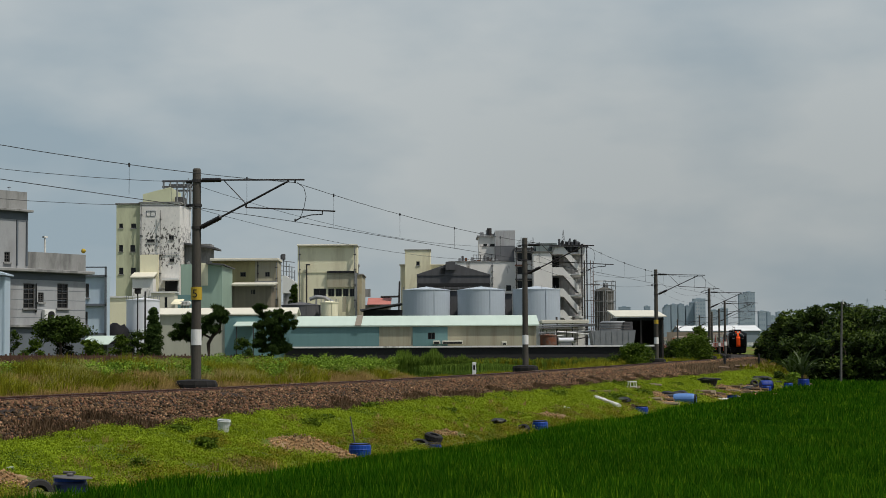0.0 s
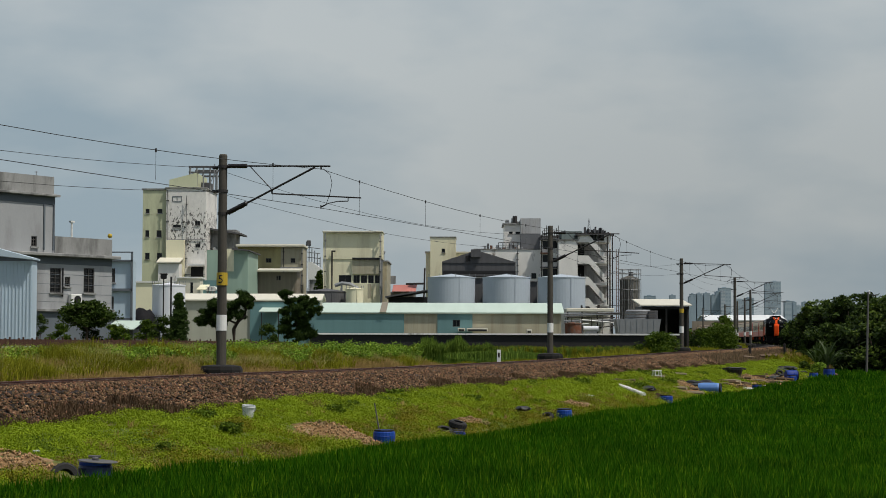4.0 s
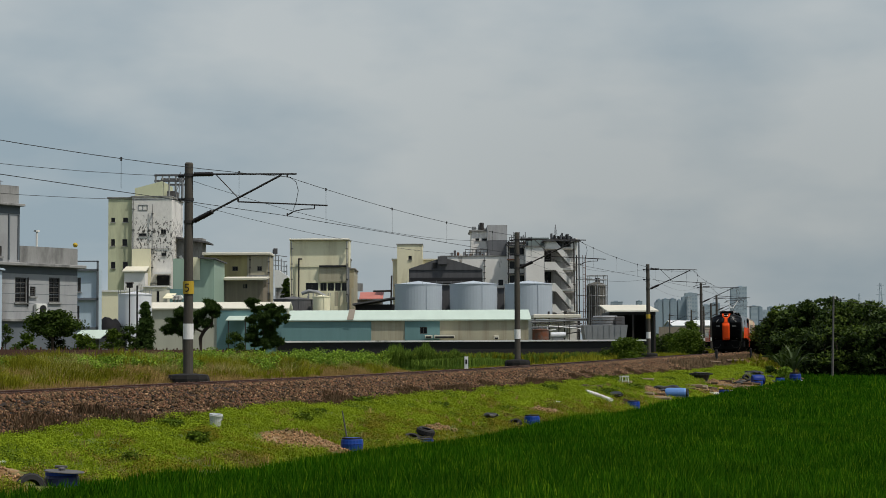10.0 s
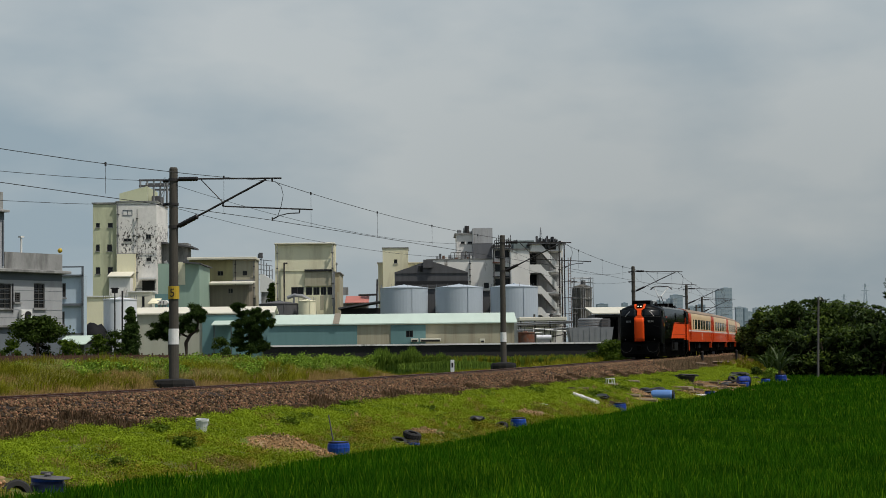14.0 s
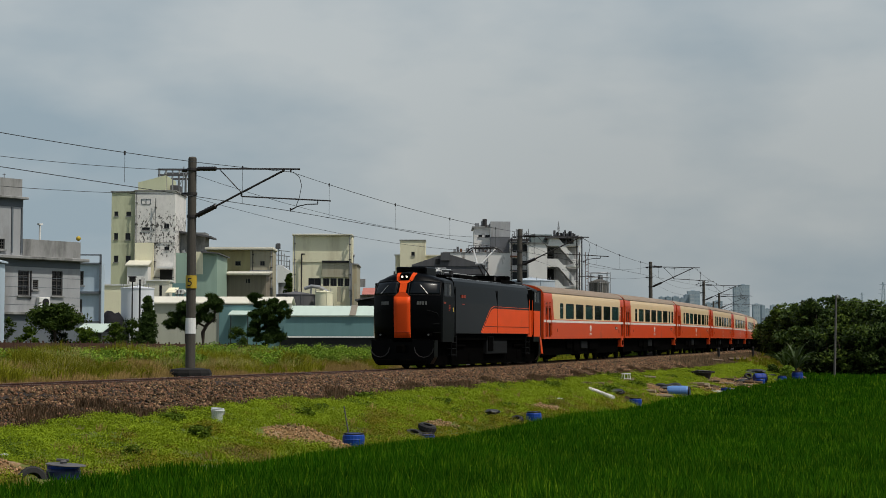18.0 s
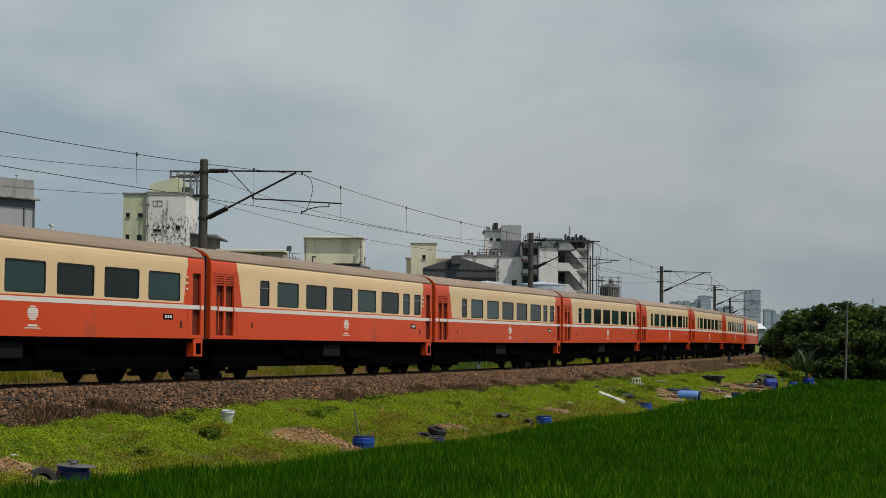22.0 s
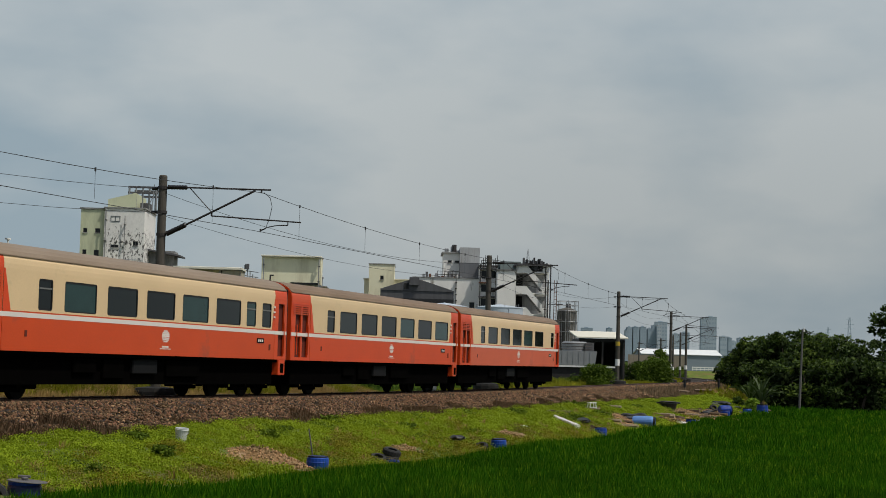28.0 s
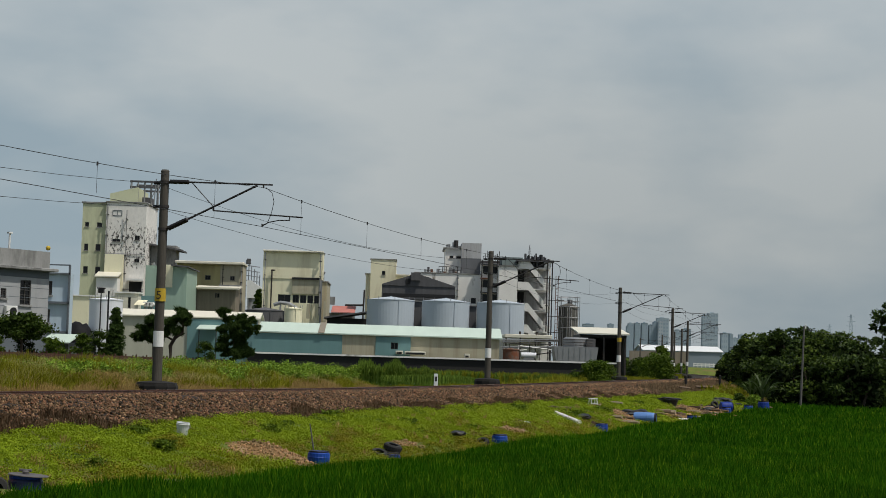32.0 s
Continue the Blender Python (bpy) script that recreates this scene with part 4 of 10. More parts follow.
                        box(bm, min(sx * 1.45, sx * 1.477), max(sx * 1.45, sx * 1.477), yk, yk + 0.045, 3.02, 3.48)
                    part("curtain", bm, m_numbers, w, "grey drawn curtain")
            bm = B()
            for i in range(4):
                yw = sy * (6.78 - i * 0.01)
                hw = (0.06, 0.11, 0.11, 0.06)[i]
                box(bm, min(sx * 1.41, sx * 1.478), max(sx * 1.41, sx * 1.478), yw - hw, yw + hw, 2.36 + i * 0.07, 2.405 + i * 0.07)
            if sy > 0:
                box(bm, min(sx * 1.41, sx * 1.478), max(sx * 1.41, sx * 1.478), 7.25, 7.5, 2.66, 2.73)
                part("shield_emblem", bm, m_redmark, cab, "dull red striped round emblem")
            else:
                bm.free()
            bm = B()
            for i in range(4):
                p = face_at(sx * (0.43 + 0.065 * i), 2.68)
                box(bm, p.x - 0.035, p.x + 0.035, min(sy * (p.y - 0.03), sy * (p.y + 0.012)), max(sy * (p.y - 0.03), sy * (p.y + 0.012)), 2.6, 2.74)
            part("number_bar", bm, m_numbers, cab, "pale number bars")
            bm = B()
            p, q = face_at(sx * 0.66, 2.38, 0.07), face_at(sx * 0.9, 2.26, 0.07)
            rod(bm, (p.x, sy * p.y, p.z), (q.x, sy * q.y, q.z), 0.013, seg=5)
            p, q = face_at(sx * 0.9, 2.26, 0.07), face_at(sx * 0.94, 2.1, 0.05)
            rod(bm, (p.x, sy * p.y, p.z), (q.x, sy * q.y, q.z), 0.013, seg=5)
            for z in (1.45, 1.8):
                p, q = face_at(sx * 0.82, z, 0.05), face_at(sx * 0.97, z, 0.03)
                rod(bm, (p.x, sy * p.y, p.z), (q.x, sy * q.y, q.z), 0.012, seg=5)
            part("grab_rail", bm, m_box, cab)
            p = face_at(sx * 0.7, 1.35)
            bm = B()
            box(bm, p.x - 0.12, p.x + 0.12, min(sy * (p.y - 0.1), sy * (p.y + 0.06)), max(sy * (p.y - 0.1), sy * (p.y + 0.06)), 1.28, 1.42, 0.03)
            mk = part("marker_lamp", bm, m_under, cab, "small marker lamp housing")
            bm = B()
            rod(bm, (p.x, sy * (p.y + 0.06), 1.35), (p.x, sy * (p.y + 0.075), 1.35), 0.04, seg=10)
            part("lens", bm, m_numbers, mk)
            bm = B()
            tube(bm, [(sx * 0.45, sy * 8.44, 1.15), (sx * 0.45, sy * 8.5, 1.17), (sx * 1.1, sy * 8.32, 1.17), (sx * 1.1, sy * 8.2, 1.15)], 0.012, 6)
            part("uncoupling_lever", bm, m_box, cab)
        # orange plate on the nose, narrow between the windscreens, forked above them
        part("nose_plate", patch([-0.235, -0.12, 0.0, 0.12, 0.235], [1.22, 1.46, 1.7, 2.2, 2.6, 2.93], sy, 0.03, 0.05), m_locoorange, cab, "orange nose plate")
        part("nose_stripe", taper([(2.932, 3.1, -0.235, 0.235, -0.1, 0.1), (3.102, 3.48, -0.1, 0.1, -0.1, 0.1), (3.482, 3.62, -0.1, 0.1, -0.24, 0.24), *[(z0, z1, *w) for sgn in (1, -1) for z0, z1, a0, b0, a1, b1 in ((3.621, 3.71, 0.14, 0.24, 0.15, 0.26), (3.711, 3.8, 0.15, 0.26, 0.165, 0.28), (3.801, 3.88, 0.165, 0.28, 0.18, 0.3), (3.881, 3.96, 0.18, 0.3, 0.2, 0.33)) for w in [(a0, b0, a1, b1) if sgn > 0 else (-b0, -a0, -b1, -a1)]]], sy, 0.032), m_locoorange, cab, "orange stripe forking round the headlamps")
        bm = B()
        p = face_at(0, 1.46, 0.034)
        rod(bm, (-0.34, sy * p.y, p.z), (0.34, sy * p.y, p.z), 0.012, seg=5)
        part("plate_fold", bm, m_redmark, cab)
        bm = B()
        box(bm, -0.2, 0.2, min(sy * 7.3, sy * 8.12), max(sy * 7.3, sy * 8.12), 3.66, 3.92, 0.04)
        hood = part("lamp_hood", bm, m_under, cab, "black headlamp box")
        for sx in (-0.1, 0.1):
            bm = B()
            rod(bm, (sx, sy * 8.1, 3.78), (sx, sy * 8.135, 3.78), 0.042, seg=14)
            part("headlamp", bm, m_lamp if sy > 0 else m_silver, hood, "lit headlamp" if sy > 0 else "unlit headlamp")
        for sx in (-0.45, 0.3):
            bm = B()
            rod(bm, (sx, sy * 7.15, 4.0), (sx, sy * 7.4, 4.02), 0.05, 0.12, seg=10)
            part("air_horn", bm, m_under, cab)
        bm = B()
        box(bm, -0.68, 0.68, min(sy * 6.0, sy * 7.3), max(sy * 6.0, sy * 7.3), 3.64, 4.1 if sy > 0 else 3.9, 0.05)
        part("roof_box", bm, m_locoblack, e, "black air-conditioning box")
        # pilot, plough, coupler, buffers hose
        bm = B()
        prof = [(-1.4, 1.2), (1.4, 1.2), (1.38, 0.5), (1.2, 0.2), (-1.2, 0.2), (-1.38, 0.5)]
        extrude_y(bm, prof, sy * 7.85, sy * 8.3)
        part("pilot", bm, m_locoblack, e, "black pilot plate")
        bm = B()
        box(bm, -1.1, 1.1, min(sy * 8.3, sy * 8.45), max(sy * 8.3, sy * 8.45), 0.15, 0.4, 0.04)
        part("rail_guard", bm, m_under, e)
        bm = B()
        rod(bm, (0, sy * 8.3, 0.85), (0, sy * 8.6, 0.85), 0.13, seg=8)
        box(bm, -0.16, 0.16, min(sy * 8.5, sy * 8.72), max(sy * 8.5, sy * 8.72), 0.68, 1.0, 0.03)
        part("coupler", bm, m_under, e)
        for sx in (-1, 1):
            bm = B()
            arc = [(sx * (0.55 + 0.42 * (1 - math.cos(a))), sy * 8.42, 0.9 - 0.42 * math.sin(a)) for a in (0, 0.5, 1.0, 1.57, 2.1, 2.6, 3.1)]
            tube(bm, arc, 0.022, 6)
            part("brake_hose", bm, m_rubber, e)
        for sx in (-1, 1):
            bm = B()
            for z in (0.35, 0.62, 0.89, 1.15):
                box(bm, min(sx * 1.2, sx * 1.42), max(sx * 1.2, sx * 1.42), min(sy * 5.45, sy * 6.05), max(sy * 5.45, sy * 6.05), z, z + 0.03)
            for yy in (5.45, 6.05):
                rod(bm, (sx * 1.4, sy * yy, 0.3), (sx * 1.4, sy * yy, 1.42), 0.02, seg=5)
            part("cab_steps", bm, m_box, e)
    # the recessed rear doors, orange below
    for sx in (-1, 1):
        bm = B()
        box(bm, min(sx * 1.2, sx * 1.37), max(sx * 1.2, sx * 1.37), -6.44, -5.76, 2.6, 3.6)
        d = part("rear_door", bm, m_under, e, "recessed rear cab door")
        bm = B()
        box(bm, min(sx * 1.2, sx * 1.375), max(sx * 1.2, sx * 1.375), -6.44, -5.76, 1.3, 2.595)
        part("lower_panel", bm, m_locoorange, d, "orange lower door panel")
        bm = B()
        for yy in (-6.38, -5.82):
            rod(bm, (sx * 1.42, yy, 1.4), (sx * 1.42, yy, 3.1), 0.018, seg=6)
        part("handrail", bm, m_locoorange, d)
    # floor, underframe
    bm = B()
    box(bm, -1.38, 1.38, -7.8, 7.8, 1.0, 1.42)
    # black filler block for the shade between the locomotive's bogies
    box(bm, -1.2, 1.2, -7.8, 7.8, -0.06, 1.0)
    part("floor_frame", bm, m_under, e)
    bm = B()
    box(bm, -1.36, 1.36, -2.4, -0.2, 0.36, 1.0, 0.04)
    box(bm, -1.38, 1.38, -0.2, 0.9, 0.36, 1.2, 0.03)
    part("transformer_tank", bm, m_box, e, "dark grey transformer tank")
    for sx in (-1, 1):
        for i in range(7):
            bm = B()
            box(bm, min(sx * 1.37, sx * 1.41), max(sx * 1.37, sx * 1.41), 0.0, 0.75, 0.5 + i * 0.09, 0.59 + i * 0.09)
            part("cooling_fin", bm, m_under, e)
    for y in (4.7, -4.7):
        bm = B()
        for sx in (-1, 1):
            box(bm, min(sx * 0.9, sx * 1.1), max(sx * 0.9, sx * 1.1), y - 2.4, y + 2.4, 0.3, 0.95, 0.04)
            for dy in (-1.75, 0, 1.75):
                box(bm, min(sx * 0.95, sx * 1.22), max(sx * 0.95, sx * 1.22), y + dy - 0.22, y + dy + 0.22, 0.28, 0.72, 0.03)
                rod(bm, (sx * 1.08, y + dy + 0.55, 0.4), (sx * 1.08, y + dy + 0.55, 0.85), 0.12, seg=8)
            rod(bm, (sx * 1.2, y - 0.9, 0.95), (sx * 1.2, y + 0.9, 0.95), 0.09, seg=8)
        box(bm, -0.9, 0.9, y - 2.3, y + 2.3, 0.5, 1.0)
        part("bogie_frame", bm, m_under, e)
        for dy in (-1.75, 0, 1.75):
            wheelset(e, y + dy, 0.54)
    # roof with raised casings, insulators, both pantographs
    bm = B()
    extrude_y(bm, [(1.18, 3.775), (1.0, 3.84), (-1.0, 3.84), (-1.18, 3.775), (-1.1, 3.7), (1.1, 3.7)], -5.75, 5.85)
    part("roof", bm, m_locogrey, e)
    for y0, y1, hw, z1 in ((4.1, 5.0, 0.8, 3.98), (0.4, 3.2, 0.85, 4.02), (-3.2, 0.3, 0.7, 3.96), (-5.4, -3.4, 0.8, 4.04)):
        bm = B()
        extrude_y(bm, [(hw, 3.82), (hw - 0.12, z1), (-hw + 0.12, z1), (-hw, 3.82)], y0, y1)
        part("roof_casing", bm, m_under, e)
    for x, y in ((0.5, 3.55), (-0.5, 3.55), (0.0, 5.5), (0.45, -3.2), (-0.45, -3.2)):
        bm = B()
        insulator(bm, (x, y, 3.82), (x, y, 4.22), 0.1)
        part("roof_insulator", bm, m_insul, e)
    bm = B()
    for sx in (-0.3, 0.3):
        pts = [(sx, 5.7, 3.85), (sx, 5.6, 4.12), (sx, 5.3, 4.2), (sx, 4.4, 4.16), (sx, 4.1, 3.95)]
        for a, b in zip(pts, pts[1:]):
            rod(bm, a, b, 0.02, seg=5)
    part("roof_rail", bm, m_silver, e)
    bm = B()
    rod(bm, (0.4, 3.5, 4.2), (0.4, -3.2, 4.2), 0.015, seg=5)
    part("roof_bus_bar", bm, m_silver, e)
    # raised pantograph
    PY = -2.55
    bm = B()
    box(bm, -0.5, 0.5, PY - 1.55, PY - 0.2, 3.8, 4.07)
    pg = part("pantograph", bm, m_under, e, "raised pantograph")
    bm = B()
    for sx in (-0.3, 0.3):
        rod(bm, (sx * 0.5, PY - 1.0, 4.05), (sx * 0.3, PY + 0.25, 4.62), 0.03, seg=6)
    part("lower_arm", bm, m_dark, pg)
    bm = B()
    for sx in (-1, 1):
        rod(bm, (sx * 0.1, PY + 0.25, 4.62), (sx * 0.58, PY - 0.6, 5.40), 0.035, seg=6)
    rod(bm, (-0.2, PY + 0.25, 4.62), (0.2, PY + 0.25, 4.62), 0.05, seg=6)
    part("upper_arm", bm, m_silver, pg, "pale upper arm")
    bm = B()
    for yo in (PY - 0.8, PY - 0.35):
        pts = [(-0.85, yo, 5.18), (-0.75, yo, 5.3), (-0.55, yo, 5.42), (0.55, yo, 5.42), (0.75, yo, 5.3), (0.85, yo, 5.18)]
        for a, b in zip(pts, pts[1:]):
            rod(bm, a, b, 0.028, seg=6)
    for xo in (-0.5, 0.5):
        rod(bm, (xo, PY - 0.8, 5.4), (xo, PY - 0.35, 5.4), 0.02, seg=5)
    part("collector_head", bm, m_dark, pg, "dark collector head")
    bm = B()
    for sx in (-0.5, -0.2, 0.2, 0.5):
        tube(bm, [(sx, 5.85, 3.9), (sx, 5.6, 4.1), (sx * 0.9, 5.0, 4.24), (sx * 0.7, 4.3, 4.2), (sx * 0.6, 3.9, 4.0)], 0.028, 6)
    for yy, zz in ((5.6, 4.1), (5.0, 4.24), (4.3, 4.2)):
        rod(bm, (-0.75, yy, zz), (0.75, yy, zz), 0.03, seg=6)
    part("folded_pantograph", bm, m_silver, e, "folded pale pantograph")
    bm = B()
    box(bm, -0.6, 0.6, -5.35, -4.75, 4.03, 4.25, 0.03)
    part("roof_machine", bm, m_under, e)
    # the body rides over its bogies; the roof box, the pantograph and the gear below keep their own level
    gear = ("pantograph", "lower_arm", "upper_arm", "collector", "roof_box", "cab_steps", "floor", "transformer", "cooling")
    running = ("wheel", "bogie", "rail_guard", "coupler", "brake", "pilot")
    for ob in e.children_recursive:
        if ob.name.startswith(gear):
            ob.data.transform(Matrix.Translation((0, 0, LIFT)))
        elif not ob.name.startswith(running) or ob.name.startswith("pilot_side"):
            ob.data.transform(Matrix.Translation((0, 0, LIFT - 0.13)) @ Matrix.Diagonal((1.045, 1, 1, 1)))
    return e


loco = locomotive()
coach_a = coach("passenger_coach", WIN_A, "cream and orange-red passenger coach with six wide windows", teal=(0, 1, 3, 6))
coach_b = coach("passenger_coach", WIN_B, "cream and orange-red passenger coach with a white waist stripe", teal=(1, 4, 6))
coach_c = coach("passenger_coach", WIN_C, "faded cream and salmon-red last coach with a dusty brown roof", teal=(4,), red=m_redfaded, roof=m_roofbrown, step=False)
coach_d = coach("passenger_coach", WIN_A, "cream and orange-red coach with a brown roof and six wide windows", teal=(4, 6), roof=m_roofbrown)
coach_e = coach("passenger_coach", WIN_B, "cream and orange-red coach with dark windows and a white waist stripe", teal=(1, 2))
coaches = [coach_a, coach_b, coach_e, copy_thing(coach_b, Matrix()), copy_thing(coach_e, Matrix()), copy_thing(coach_b, Matrix()), coach_d, coach_c]


def joint(t):
    """Where the locomotive's rear coupling is on the track's line at t seconds."""
    return -13.25 - 14.457 * (t - 19) - 0.058 * (t - 19) ** 2 + 0.0005 * (t - 19) ** 3


def on_track(s, half):
    a, b = track(s - half), track(s + half)
    h = math.atan2(b.x - a.x, b.y - a.y)
    c = (a + b) / 2
    za, zb = rail_z(s - half), rail_z(s + half)
    return pose(c.x, c.y, (za + zb) / 2, math.degrees(math.atan((za - zb) / (2 * half))), 0, 180 - math.degrees(h))


def motions():
    times = [k * 0.5 for k in range(65)]
    walk(loco, [(t, on_track(joint(t) - 8.4, 4.7)) for t in times])
    for i, c in enumerate(coaches):
        walk(c, [(t, on_track(joint(t) + 20 * i + 10, 7.0)) for t in times])

# ---- buildings beyond the railway ----
m_grey = mat("grey_mosaic_tile_wall", (0.36, 0.37, 0.38), 0.7, 0.82, 0.5, 30, 0.05, stain=(0.24, 0.24, 0.24), stain_at=0.58, streak=(1, 1, 0.4))
# dark grey paint, also used to paint the shadows under the house's cornices
m_greydk = mat("dark_grey_painted_band", (0.13, 0.15, 0.17), 0.7, 0.75, 0.6, 30)
m_conc = mat("streaked_parapet_concrete", (0.32, 0.32, 0.31), 0.9, 0.7, 0.7, 20, 0.1, stain=(0.12, 0.12, 0.115), stain_at=0.55, streak=(1, 1, 0.3))
m_ltblue = mat("pale_blue_sheet_metal", (0.48, 0.58, 0.66), 0.5, 0.88, 0.8, 20, streak=(3, 3, 0.2))
m_cream_w = mat("pale_yellow_factory_wall", (0.78, 0.74, 0.53), 0.8, 0.88, 0.35, 12, 0.05, stain=(0.55, 0.50, 0.34), stain_at=0.60, streak=(1, 1, 0.25))
m_green_w = mat("pale_green_factory_wall", (0.56, 0.58, 0.39), 0.8, 0.86, 0.3, 12, 0.05, stain=(0.33, 0.34, 0.23), stain_at=0.59, streak=(1, 1, 0.2))
m_beige = mat("beige_sheet_wall", (0.42, 0.39, 0.285), 0.7, 0.82, 0.4, 14, 0.03, stain=(0.3, 0.26, 0.18), stain_at=0.58, streak=(3, 3, 0.15))
m_brown_w = mat("brown_grey_sheet_wall", (0.24, 0.205, 0.155), 0.7, 0.7, 0.6, 14, 0.03, streak=(5, 5, 0.1))
m_teal = mat("teal_sheet_wall", (0.135, 0.255, 0.26), 0.6, 0.85, 0.5, 16, 0.03, streak=(3, 3, 0.15))
m_mintwall = mat("mint_green_sheet_wall", (0.30, 0.41, 0.33), 0.6, 0.85, 0.5, 16, 0.03, streak=(3, 3, 0.15))
m_mint = mat("mint_sheet_roof", (0.50, 0.60, 0.52), 0.5, 0.88, 0.5, 16, streak=(2, 0.3, 1))
m_cream_roof = mat("cream_sheet_roof", (0.66, 0.63, 0.52), 0.5, 0.88, 0.5, 16, streak=(2, 0.3, 1))
m_peel = mat("peeling_white_plaster", (0.76, 0.74, 0.70), 0.9, 0.82, 3.0, 22, 0.1, stain=(0.07, 0.066, 0.06), stain_at=0.545, stain_w=0.035, streak=(1, 1, 0.6), zone=(16.3, 6.5))
m_whitew = mat("weathered_white_wall", (0.82, 0.80, 0.76), 0.85, 0.82, 0.5, 14, 0.06, stain=(0.2, 0.18, 0.15), stain_at=0.615, stain_w=0.04, streak=(1, 1, 0.3))
m_palewall = mat("pale_grey_green_sheet", (0.42, 0.42, 0.34), 0.7, 0.85, 0.4, 14, 0.03, stain=(0.33, 0.32, 0.25), stain_at=0.62, streak=(3, 3, 0.15))
m_midgrey = mat("mid_grey_cladding", (0.15, 0.155, 0.165), 0.8, 0.7, 0.6, 12, 0.05, streak=(2, 2, 0.3))
m_ltgrey = mat("light_grey_streaked_render", (0.44, 0.445, 0.45), 0.85, 0.7, 0.7, 12, 0.05, stain=(0.26, 0.25, 0.24), stain_at=0.58, streak=(2, 2, 0.2))
m_darkshed = mat("dark_asbestos_sheet", (0.10, 0.10, 0.105), 0.9, 0.65, 0.5, 12, 0.1, streak=(3, 3, 0.2))
m_tank = mat("pale_blue_grey_tank_paint", (0.41, 0.465, 0.52), 0.5, 0.88, 0.25, 10, 0.02, stain=(0.33, 0.37, 0.42), stain_at=0.66, streak=(1, 1, 0.3))
m_tankwhite = mat("white_tank_paint", (0.68, 0.70, 0.74), 0.45, 0.9, 0.4, 10)
m_pane = mat("dark_window_pane", (0.01, 0.011, 0.012), 0.15, 0.7, 1.5, 20, spec=0.3)
m_frame = mat("grey_window_frame", (0.07, 0.065, 0.06), 0.6, 0.8, 3.0)
m_rusty = mat("rusty_steel", (0.15, 0.065, 0.035), 0.85, 0.55, 2.0, 25, 0.2)
m_steel = mat("galvanised_grey_steel", (0.27, 0.28, 0.29), 0.5, 0.75, 1.5, 20, metal=0.3)
m_canal = mat("black_stained_canal_wall", (0.028, 0.027, 0.026), 0.9, 0.55, 0.4, 8, 0.1, streak=(0.4, 1, 1))
# near black that paints the shade of interiors and openings
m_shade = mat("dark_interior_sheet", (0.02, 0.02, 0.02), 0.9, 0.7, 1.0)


def windows(e, holes, y, bars=(1, 1), frame_mat=None, sill=True, fw=0.06):
    for a, b, c, d in holes:
        bm = B()
        box(bm, a, b, y + 0.10, y + 0.12, c, d)
        w = part("window", bm, m_pane, e)
        bm = B()
        for x0, x1, z0, z1 in ((a, b, c, c + fw), (a, b, d - fw, d), (a, a + fw, c + fw, d - fw), (b - fw, b, c + fw, d - fw)):
            box(bm, x0, x1, y + 0.04, y + 0.098, z0, z1)
        for k in range(1, bars[0] + 1):
            xm = a + (b - a) * k / (bars[0] + 1)
            box(bm, xm - fw * 0.35, xm + fw * 0.35, y + 0.05, y + 0.096, c + fw, d - fw)
        for k in range(1, bars[1] + 1):
            zm = c + (d - c) * k / (bars[1] + 1)
            box(bm, a + fw, b - fw, y + 0.055, y + 0.094, zm - fw * 0.3, zm + fw * 0.3)
        part("frame", bm, frame_mat or m_frame, w)
        if sill:
            bm = B()
            box(bm, a - 0.08, b + 0.08, y - 0.1, y + 0.05, c - 0.1, c - 0.01)
            part("sill", bm, m_conc, w)


def block(e, x0, x1, z0, z1, y, deep, material, holes=(), thick=0.25, roof=None, over=0.15, slab=0.18, bars=(1, 1), part_name="wall", sill=True, fill=True):
    """Four walls and a roof slab; the openings are in the front wall."""
    bm = B()
    holed(bm, x0, x1, z0, z1, y, thick, list(holes))
    part("front_" + part_name, bm, material, e)
    for a, b in ((x0, x0 + thick), (x1 - thick, x1)):
        bm = B()
        box(bm, a, b, y + thick + 0.002, y + deep, z0, z1)
        part("side_" + part_name, bm, material, e)
    bm = B()
    box(bm, x0 + thick + 0.002, x1 - thick - 0.002, y + deep - thick, y + deep - 0.002, z0, z1)
    part("back_" + part_name, bm, material, e)
    if roof:
        bm = B()
        box(bm, x0 - over, x1 + over, y - over, y + deep + over, z1 + 0.003, z1 + slab)
        part("roof", bm, roof, e)
    if holes and fill:
        windows(e, holes, y, bars, sill=sill)


